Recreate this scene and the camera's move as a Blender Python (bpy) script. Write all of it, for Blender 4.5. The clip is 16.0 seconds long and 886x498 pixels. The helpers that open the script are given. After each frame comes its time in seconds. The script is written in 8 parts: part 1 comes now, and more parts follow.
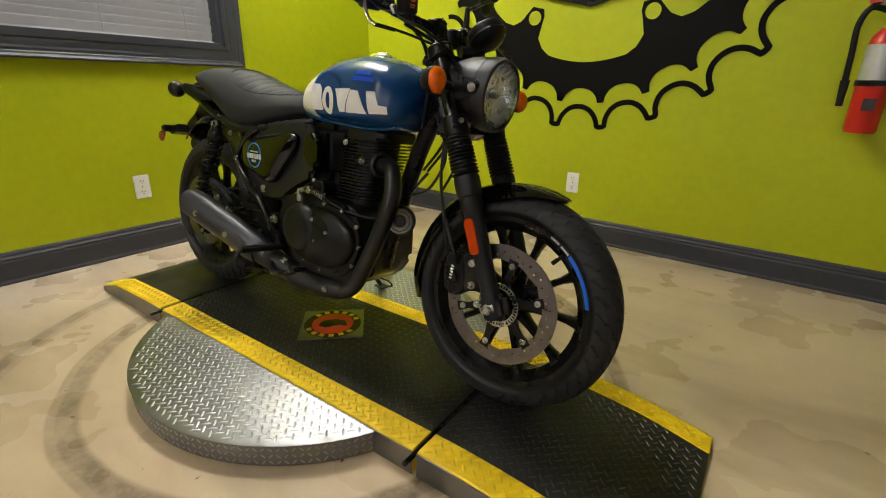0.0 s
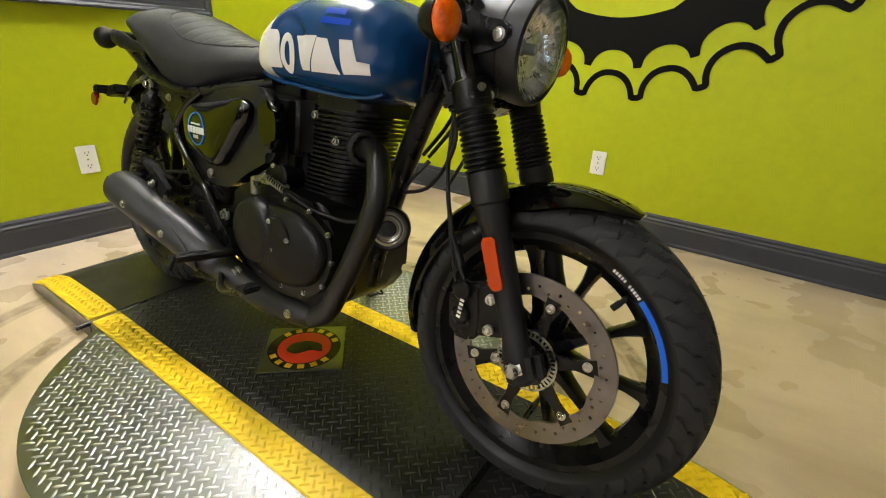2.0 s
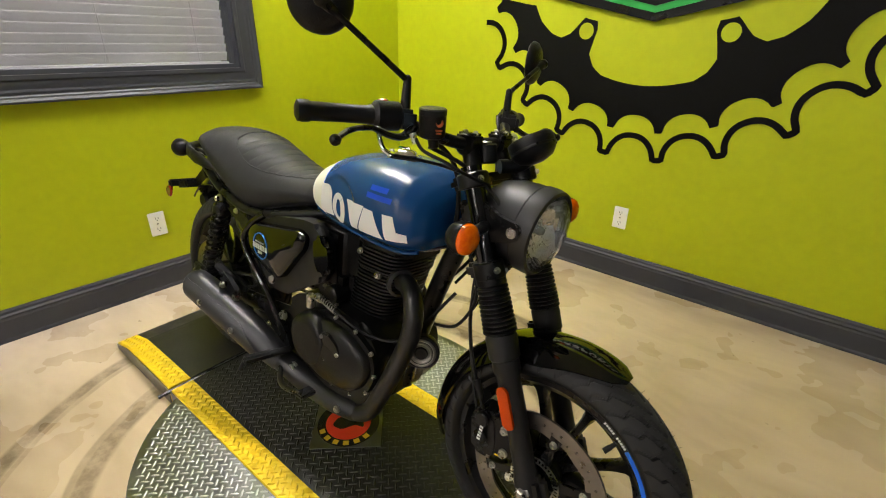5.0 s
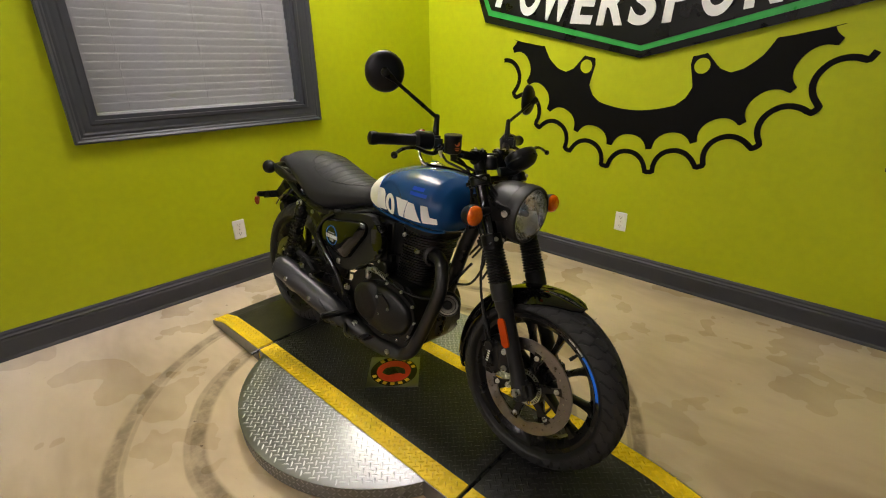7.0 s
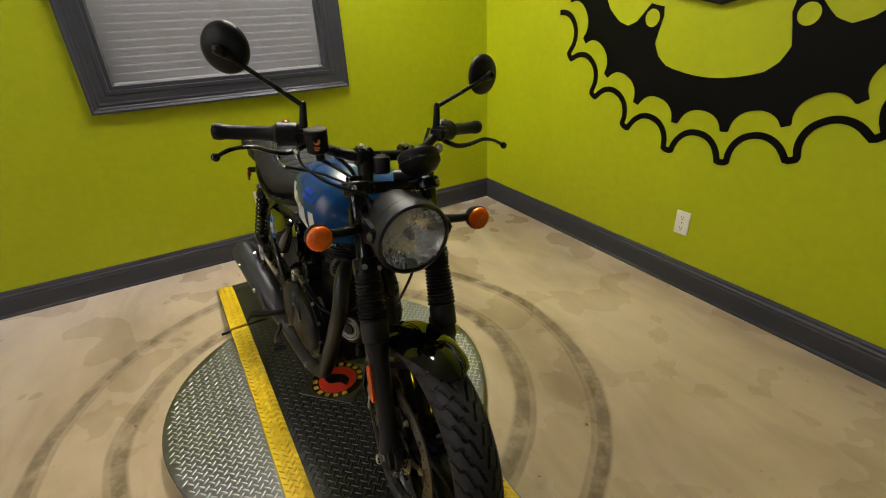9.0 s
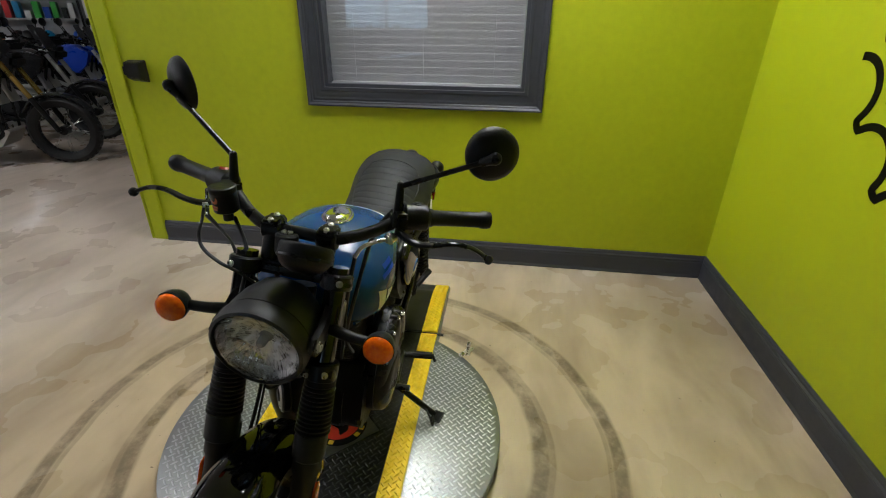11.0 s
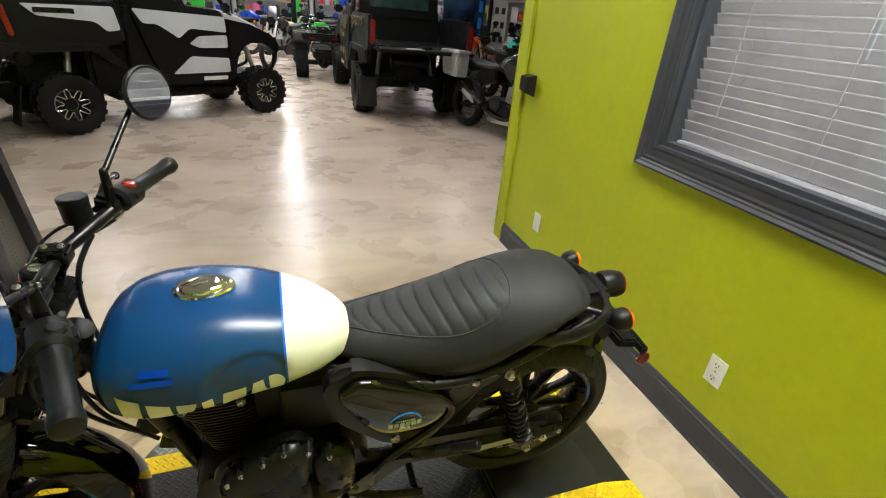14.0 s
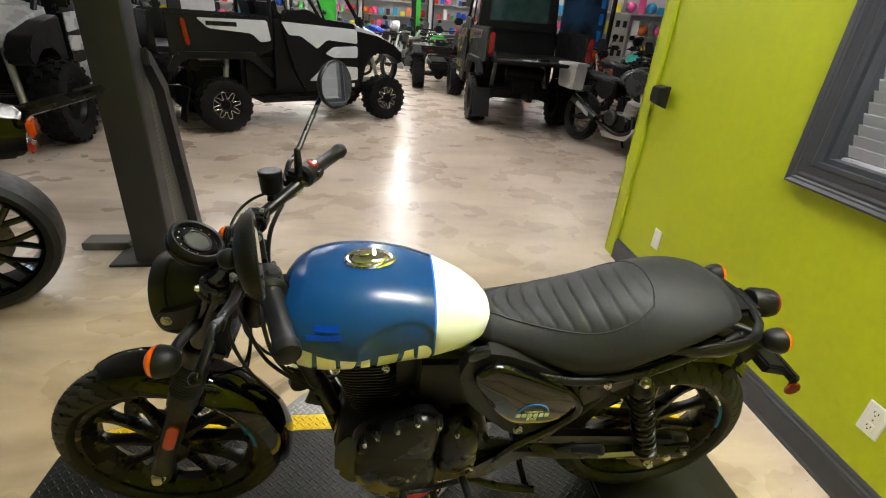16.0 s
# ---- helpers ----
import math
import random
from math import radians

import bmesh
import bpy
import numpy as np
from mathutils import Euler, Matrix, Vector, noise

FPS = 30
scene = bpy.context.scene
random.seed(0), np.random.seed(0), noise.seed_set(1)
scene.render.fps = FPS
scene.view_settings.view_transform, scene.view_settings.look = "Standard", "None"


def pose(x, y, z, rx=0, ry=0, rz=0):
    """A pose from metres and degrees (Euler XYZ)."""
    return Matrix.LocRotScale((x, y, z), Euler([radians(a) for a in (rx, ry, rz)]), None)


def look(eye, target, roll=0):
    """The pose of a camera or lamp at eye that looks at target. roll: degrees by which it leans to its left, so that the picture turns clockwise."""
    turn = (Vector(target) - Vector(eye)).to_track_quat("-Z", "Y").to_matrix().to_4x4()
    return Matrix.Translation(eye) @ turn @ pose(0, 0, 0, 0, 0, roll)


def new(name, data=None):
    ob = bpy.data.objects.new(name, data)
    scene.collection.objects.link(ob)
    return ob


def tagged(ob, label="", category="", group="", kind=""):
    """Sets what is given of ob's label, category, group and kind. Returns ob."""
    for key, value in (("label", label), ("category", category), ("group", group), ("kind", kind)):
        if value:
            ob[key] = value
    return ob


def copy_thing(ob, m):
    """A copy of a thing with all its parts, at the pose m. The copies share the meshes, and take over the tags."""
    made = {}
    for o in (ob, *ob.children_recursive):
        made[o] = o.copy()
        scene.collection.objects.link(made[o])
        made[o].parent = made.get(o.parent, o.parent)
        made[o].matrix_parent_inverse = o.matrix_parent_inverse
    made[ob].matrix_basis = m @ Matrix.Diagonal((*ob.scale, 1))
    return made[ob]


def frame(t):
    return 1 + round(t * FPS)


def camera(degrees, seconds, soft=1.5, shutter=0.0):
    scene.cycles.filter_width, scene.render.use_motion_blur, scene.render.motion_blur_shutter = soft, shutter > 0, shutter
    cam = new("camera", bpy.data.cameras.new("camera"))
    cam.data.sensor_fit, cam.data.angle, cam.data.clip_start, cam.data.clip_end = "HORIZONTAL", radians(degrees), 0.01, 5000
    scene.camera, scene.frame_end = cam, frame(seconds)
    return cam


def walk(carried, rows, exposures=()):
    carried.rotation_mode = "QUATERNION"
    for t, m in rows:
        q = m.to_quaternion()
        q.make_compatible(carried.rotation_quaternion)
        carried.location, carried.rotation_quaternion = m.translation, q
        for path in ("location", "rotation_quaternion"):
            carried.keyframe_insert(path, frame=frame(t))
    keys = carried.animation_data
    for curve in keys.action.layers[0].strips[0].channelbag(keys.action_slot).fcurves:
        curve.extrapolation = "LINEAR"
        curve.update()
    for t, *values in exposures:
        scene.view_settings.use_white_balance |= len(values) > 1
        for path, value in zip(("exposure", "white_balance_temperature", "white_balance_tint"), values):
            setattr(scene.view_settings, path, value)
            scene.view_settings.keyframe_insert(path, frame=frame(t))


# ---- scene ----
cam = camera(87.2, 16.0, soft=1.1)
PATH = [
    (0, (2.609, -2.648, 0.864), (1.51, -1.117, 0.195), 1.4),
    (0.5, (2.506, -2.502, 0.755), (1.408, -0.964, 0.1), 1.8),
    (1, (2.416, -2.39, 0.735), (1.341, -0.849, 0.048), 2.5),
    (1.5, (2.387, -2.352, 0.77), (1.323, -0.832, 0.024), 2.9),
    (2, (2.376, -2.347, 0.837), (1.309, -0.854, 0.042), 2.6),
    (2.5, (2.37, -2.344, 0.897), (1.293, -0.867, 0.087), 2.2),
    (3, (2.352, -2.341, 0.964), (1.262, -0.875, 0.151), 2.2),
    (3.5, (2.325, -2.311, 1.034), (1.227, -0.85, 0.221), 2.2),
    (4, (2.294, -2.273, 1.093), (1.182, -0.83, 0.266), 1.9),
    (6.5, (2.684, -2.663, 1.253), (1.423, -1.326, 0.463), -0.3),
    (7, (2.736, -2.709, 1.259), (1.444, -1.376, 0.512), -0.8),
    (7.5, (2.79, -2.592, 1.27), (1.455, -1.296, 0.538), -2.3),
    (8, (2.872, -2.397, 1.273), (1.452, -1.216, 0.507), -2.9),
    (10.5, (2.725, -1.384, 1.311), (0.962, -1.25, 0.376), -1.5),
    (11, (2.618, -1.184, 1.354), (0.838, -1.433, 0.478), 0.5),
    (11.5, (2.474, -0.975, 1.388), (0.809, -1.67, 0.524), 1.9),
    (12, (2.263, -0.886, 1.396), (0.755, -1.848, 0.501), 3.7),
    (12.5, (2.024, -0.814, 1.421), (0.71, -2.023, 0.521), 4.5),
    (13, (1.789, -0.715, 1.422), (0.723, -2.15, 0.525), 5.1),
    (13.5, (1.606, -0.701, 1.428), (0.797, -2.288, 0.519), 4.9),
    (14, (1.445, -0.737, 1.427), (0.827, -2.412, 0.525), 5.0),
    (14.5, (1.359, -0.725, 1.413), (0.922, -2.453, 0.506), 4.8),
    (15, (1.386, -0.71, 1.413), (1.084, -2.474, 0.519), 4.6),
    (15.5, (1.463, -0.706, 1.408), (1.226, -2.484, 0.525), 4.5),
    (16, (1.574, -0.709, 1.391), (1.33, -2.486, 0.506), 4.7),
]
walk(cam, [(t, look(eye, target, roll)) for t, eye, target, roll in PATH],
     exposures=[(0, -.24, 6450, 12), (.5, -.06, 6400, 12), (1.2, .24, 6350, 12), (4, .22, 6350, 12), (6.5, -.26, 6650, 15), (8, -.36, 6650, 15),
                (10.5, -.56, 6050, 11), (11.5, -.46, 5800, 9), (12.5, -.14, 5900, 9), (13.5, .04, 6100, 9), (16, .19, 6300, 9)])


# ---- world and lamps ----
world = bpy.data.worlds.new("world")
scene.world = world
world.use_nodes = True
world.node_tree.nodes["Background"].inputs["Color"].default_value = (0.8, 0.9, 1.0, 1)
world.node_tree.nodes["Background"].inputs["Strength"].default_value = 0.05
LAMP_POWER = 75.0          # emission of the ceiling panels
DAYLIGHT = 3.2              # glow of the hazy street outside the storefront
LAMP_COLOUR = (1.0, 0.965, 0.91)


# ---- materials ----
def shader(name, colour, rough=0.5, metal=0.0, vary=0.12, scale=8.0, bump=0.0, bump_scale=60.0,
           coat=0.0, spec=0.5, rough_vary=0.08, second=None, second_scale=1.5, random_vary=0.0):
    """A principled material with colour varied at two scales, uneven roughness and fine relief."""
    m = bpy.data.materials.new(name)
    m.use_nodes = True
    nt = m.node_tree
    p = nt.nodes["Principled BSDF"]
    tc = nt.nodes.new("ShaderNodeTexCoord")
    co = nt.nodes.new("ShaderNodeVectorMath")
    co.operation = "ADD"
    nt.links.new(tc.outputs["Object"], co.inputs[0])
    co.inputs[1].default_value = (0.371, 0.613, 0.437)
    n1 = nt.nodes.new("ShaderNodeTexNoise")
    n1.inputs["Scale"].default_value, n1.inputs["Detail"].default_value = scale, 3
    nt.links.new(co.outputs["Vector"], n1.inputs["Vector"])
    n2 = nt.nodes.new("ShaderNodeTexNoise")
    n2.inputs["Scale"].default_value, n2.inputs["Detail"].default_value = second_scale, 3
    nt.links.new(co.outputs["Vector"], n2.inputs["Vector"])
    add = nt.nodes.new("ShaderNodeMath")
    add.operation = "ADD"
    nt.links.new(n1.outputs["Fac"], add.inputs[0])
    nt.links.new(n2.outputs["Fac"], add.inputs[1])
    ramp = nt.nodes.new("ShaderNodeMapRange")
    ramp.inputs["From Min"].default_value, ramp.inputs["From Max"].default_value = 0.7, 1.3
    nt.links.new(add.outputs[0], ramp.inputs["Value"])
    mix = nt.nodes.new("ShaderNodeMix")
    mix.data_type = "RGBA"
    c2 = second or tuple(min(1.0, c * (1 + vary)) for c in colour)
    mix.inputs["A"].default_value = (*[c * (1 - vary) for c in colour], 1)
    mix.inputs["B"].default_value = (*c2, 1)
    nt.links.new(ramp.outputs["Result"], mix.inputs["Factor"])
    out = mix.outputs["Result"]
    if random_vary:
        info = nt.nodes.new("ShaderNodeObjectInfo")
        hsv = nt.nodes.new("ShaderNodeHueSaturation")
        mr = nt.nodes.new("ShaderNodeMapRange")
        mr.inputs["To Min"].default_value, mr.inputs["To Max"].default_value = 1 - random_vary, 1 + random_vary
        nt.links.new(info.outputs["Random"], mr.inputs["Value"])
        nt.links.new(mr.outputs["Result"], hsv.inputs["Value"])
        nt.links.new(out, hsv.inputs["Color"])
        out = hsv.outputs["Color"]
    nt.links.new(out, p.inputs["Base Color"])
    rr = nt.nodes.new("ShaderNodeMapRange")
    rr.inputs["To Min"].default_value = max(0.02, rough - rough_vary)
    rr.inputs["To Max"].default_value = min(1.0, rough + rough_vary)
    rr.inputs["From Min"].default_value, rr.inputs["From Max"].default_value = 0.3, 0.7
    nt.links.new(n1.outputs["Fac"], rr.inputs["Value"])
    nt.links.new(rr.outputs["Result"], p.inputs["Roughness"])
    p.inputs["Metallic"].default_value = metal
    p.inputs["Specular IOR Level"].default_value = spec
    p.inputs["Coat Weight"].default_value = coat
    p.inputs["Coat Roughness"].default_value = 0.06
    if bump:
        n3 = nt.nodes.new("ShaderNodeTexNoise")
        n3.inputs["Scale"].default_value, n3.inputs["Detail"].default_value = bump_scale, 4
        nt.links.new(co.outputs["Vector"], n3.inputs["Vector"])
        b = nt.nodes.new("ShaderNodeBump")
        b.inputs["Strength"].default_value, b.inputs["Distance"].default_value = bump, 0.002
        nt.links.new(n3.outputs["Fac"], b.inputs["Height"])
        nt.links.new(b.outputs["Normal"], p.inputs["Normal"])
    return m


def glass(name, colour=(1, 1, 1), rough=0.0, ior=1.45):
    m = bpy.data.materials.new(name)
    m.use_nodes = True
    p = m.node_tree.nodes["Principled BSDF"]
    p.inputs["Base Color"].default_value = (*colour, 1)
    p.inputs["Roughness"].default_value = rough
    p.inputs["IOR"].default_value = ior
    p.inputs["Transmission Weight"].default_value = 1
    return m


def thin_lens(name):
    """A thin clear cover: see-through, with a sheen that grows at grazing angles."""
    m = bpy.data.materials.new(name)
    m.use_nodes = True
    nt = m.node_tree
    nt.nodes.remove(nt.nodes["Principled BSDF"])
    clear, sheen, mix, fres = (nt.nodes.new("ShaderNode" + n) for n in ("BsdfTransparent", "BsdfGlossy", "MixShader", "Fresnel"))
    sheen.inputs["Roughness"].default_value = 0.02
    fres.inputs["IOR"].default_value = 1.4
    nt.links.new(fres.outputs["Fac"], mix.inputs["Fac"])
    nt.links.new(clear.outputs["BSDF"], mix.inputs[1])
    nt.links.new(sheen.outputs["BSDF"], mix.inputs[2])
    nt.links.new(mix.outputs["Shader"], nt.nodes["Material Output"].inputs["Surface"])
    return m


def glow(name, colour, strength):
    m = bpy.data.materials.new(name)
    m.use_nodes = True
    p = m.node_tree.nodes["Principled BSDF"]
    p.inputs["Base Color"].default_value = (*colour, 1)
    p.inputs["Emission Color"].default_value = (*colour, 1)
    p.inputs["Emission Strength"].default_value = strength
    return m


LIME = shader("lime_wall_paint", (0.42, 0.47, 0.005), 0.5, vary=0.06, scale=25, bump=0.25, bump_scale=220, spec=0.35)
CHARCOAL = shader("charcoal_trim_paint", (0.036, 0.038, 0.047), 0.52, vary=0.15, scale=18, bump=0.12, bump_scale=90)
WHITE_PAINT = shader("white_paint", (0.72, 0.72, 0.70), 0.55, vary=0.05)
CEILING_WHITE = shader("ceiling_paint", (0.6, 0.6, 0.58), 0.8, vary=0.06)
FAR_WALL = shader("pale_grey_wall_paint", (0.36, 0.37, 0.385), 0.6, vary=0.06, scale=3)
SLAT = shader("white_blind_vinyl", (0.52, 0.50, 0.515), 0.5, vary=0.03, scale=30, random_vary=0.015)
PLASTIC_WHITE = shader("white_plate_plastic", (0.8, 0.79, 0.75), 0.35, vary=0.03)
SLOT_DARK = shader("dark_slot", (0.03, 0.03, 0.03), 0.6)
MURAL_BLACK = shader("black_wall_vinyl", (0.003, 0.003, 0.003), 0.55, vary=0.2, bump=0.2, bump_scale=220, spec=0.12)
SIGN_BLACK = shader("black_sign_face", (0.005, 0.005, 0.0055), 0.3, vary=0.2, spec=0.3)
SIGN_GREEN = shader("green_sign_line", (0.02, 0.33, 0.06), 0.35, vary=0.08)
SIGN_WHITE = shader("white_sign_block", (0.78, 0.78, 0.78), 0.35, vary=0.04)
# steel tread bars, a lighter grey than the plate under them
STEEL_BAR = shader("paler_tread_bars", (0.40, 0.40, 0.41), 0.42, 1.0, vary=0.12, scale=20, rough_vary=0.1)
STEEL = shader("bright_tread_plate", (0.24, 0.24, 0.242), 0.38, 1.0, vary=0.12, scale=14, bump=0.1, bump_scale=40, rough_vary=0.1)
YELLOW = shader("yellow_tread_paint", (0.80, 0.56, 0.010), 0.42, spec=0.35, vary=0.14, scale=22, bump=0.3, bump_scale=70)
# deck tread bars, a slightly lighter and glossier black than the plate
PALER_BAR = shader("paler_black_tread_bars", (0.020, 0.0195, 0.019), 0.36, vary=0.3, scale=14, bump=0.2, bump_scale=300, spec=0.5)
BLACK_TREAD = shader("black_grit_tread_paint", (0.0135, 0.013, 0.013), 0.40, vary=0.3, scale=14, bump=0.25, bump_scale=300, spec=0.5)
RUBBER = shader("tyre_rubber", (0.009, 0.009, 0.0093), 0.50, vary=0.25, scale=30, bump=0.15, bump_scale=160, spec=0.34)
SATIN = shader("satin_black_paint", (0.0042, 0.0042, 0.0045), 0.3, vary=0.2, scale=25, bump=0.1, bump_scale=200, spec=0.32)
GLOSS = shader("gloss_black_paint", (0.0022, 0.0022, 0.0022), 0.06, vary=0.2, coat=0.3, rough_vary=0.03, spec=0.38)
ENGINE = shader("matt_black_casting", (0.0048, 0.0047, 0.0047), 0.36, vary=0.3, scale=40, bump=0.3, bump_scale=260, spec=0.3)
SATIN_GREY = shader("satin_charcoal_plastic", (0.010, 0.010, 0.0108), 0.42, vary=0.15, scale=25, bump=0.15, bump_scale=300, spec=0.4)
PIPE = shader("matt_black_exhaust", (0.010, 0.010, 0.0105), 0.4, vary=0.2, scale=12, bump=0.1, bump_scale=150)
SILENCER = shader("grey_black_silencer", (0.019, 0.019, 0.0215), 0.40, vary=0.15, scale=12, bump=0.15, bump_scale=300)
PLASTIC = shader("black_moulded_plastic", (0.005, 0.005, 0.0053), 0.4, vary=0.2, scale=30, bump=0.3, bump_scale=400, spec=0.3)
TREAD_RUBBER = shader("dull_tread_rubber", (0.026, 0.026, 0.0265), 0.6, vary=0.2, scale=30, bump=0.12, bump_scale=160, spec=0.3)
FORK_GREY = shader("matt_charcoal_casting", (0.0125, 0.0125, 0.013), 0.5, vary=0.15, scale=30, bump=0.08, bump_scale=300, spec=0.35)
SOFT_RUBBER = shader("ribbed_soft_rubber", (0.0045, 0.0045, 0.005), 0.45, vary=0.2, scale=40, spec=0.3)
VINYL = shader("black_seat_vinyl", (0.015, 0.015, 0.0165), 0.58, spec=0.36, vary=0.1, scale=18, bump=0.25, bump_scale=520)
STITCH = shader("seat_thread", (0.02, 0.02, 0.022), 0.7)
BLUE = shader("matt_blue_tank_paint", (0.005, 0.050, 0.165), 0.245, vary=0.02, scale=3, rough_vary=0.015, spec=0.42)
CREAM = shader("cream_tank_paint", (0.78, 0.78, 0.62), 0.36, vary=0.03, scale=4, rough_vary=0.03)
WHITE_DECAL = shader("white_decal", (0.8, 0.8, 0.78), 0.35, vary=0.03)
MARK_BLUE = shader("deep_blue_print", (0.0, 0.055, 0.48), 0.4, vary=0.05, spec=0.2)
PANNIER = shader("brushed_aluminium_case", (0.62, 0.62, 0.62), 0.38, 0.6, vary=0.06, scale=14)
BLUE_DECAL = shader("bright_blue_decal", (0.0, 0.13, 0.75), 0.35, vary=0.05)
CYAN_DECAL = shader("sky_blue_decal", (0.02, 0.22, 0.75), 0.3, vary=0.05)
BOWL = shader("lamp_reflector", (0.97, 0.97, 0.98), 0.26, 1.0, vary=0.02, rough_vary=0.04)
CHROME = shader("chrome", (0.8, 0.8, 0.8), 0.06, 1.0, vary=0.03, rough_vary=0.03)
ZINC = shader("zinc_bolt", (0.55, 0.54, 0.5), 0.3, 1.0, vary=0.15, scale=60)
DISC = shader("ground_disc_steel", (0.22, 0.205, 0.197), 0.34, 1.0, vary=0.15, scale=40, second_scale=8)
AMBER_CORE = shader("amber_reflector", (0.9, 0.22, 0.01), 0.25, 0.0, vary=0.25, scale=140)
RED_LENS = shader("red_lens", (0.24, 0.014, 0.010), 0.2, vary=0.12, scale=150, coat=0.6)
ORANGE_REFLECTOR = shader("orange_red_reflector", (0.56, 0.058, 0.003), 0.2, vary=0.08, scale=260, rough_vary=0.03, coat=0.15, spec=0.3)
CLEAR = thin_lens("clear_lens")
PANE = glass("window_glass", (0.93, 0.95, 0.95), 0.0)
MIRROR = shader("mirror_glass", (0.9, 0.9, 0.9), 0.02, 1.0, vary=0.0, rough_vary=0.0)
RED = shader("red_paint", (0.55, 0.02, 0.012), 0.35, vary=0.08)
DIM_SCREEN = shader("grey_green_screen", (0.03, 0.032, 0.022), 0.3, vary=0.1)
POST_GREY = shader("charcoal_post_paint", (0.017, 0.017, 0.019), 0.45, vary=0.2, scale=7, bump=0.15)
GALVANISED = shader("perforated_zinc_strip", (0.14, 0.135, 0.125), 0.5, 0.5, vary=0.2, scale=20)
UTV_BLACK = shader("utv_black_plastic", (0.0045, 0.0045, 0.005), 0.42, vary=0.2, bump=0.2, bump_scale=200, spec=0.22)
LUG_RUBBER = shader("lugged_tyre_rubber", (0.005, 0.005, 0.0052), 0.6, vary=0.2, scale=20, spec=0.22)
UTV_WHITE = shader("utv_white_panel", (0.53, 0.55, 0.59), 0.2, vary=0.04)
ALLOY = shader("machined_alloy", (0.7, 0.69, 0.67), 0.2, 1.0, vary=0.1)
GREEN_PLASTIC = shader("bright_green_plastic", (0.04, 0.42, 0.03), 0.35, vary=0.12)
OLIVE = shader("dark_olive_panel", (0.11, 0.092, 0.03), 0.22, 0.4, vary=0.2)
BLUE_PLASTIC = shader("racing_blue_plastic", (0.01, 0.05, 0.42), 0.3, vary=0.1)
GOLD = shader("gold_fork_metal", (0.55, 0.36, 0.1), 0.3, 1.0, vary=0.1)
GREY_METAL = shader("silver_case_aluminium", (0.55, 0.55, 0.53), 0.35, 0.9, vary=0.1, scale=12)
PEGBOARD = shader("pale_pegboard", (0.46, 0.46, 0.47), 0.5, vary=0.12, scale=9)
GREY_PAINT = shader("dark_grey_tank_paint", (0.026, 0.027, 0.029), 0.25, vary=0.1)


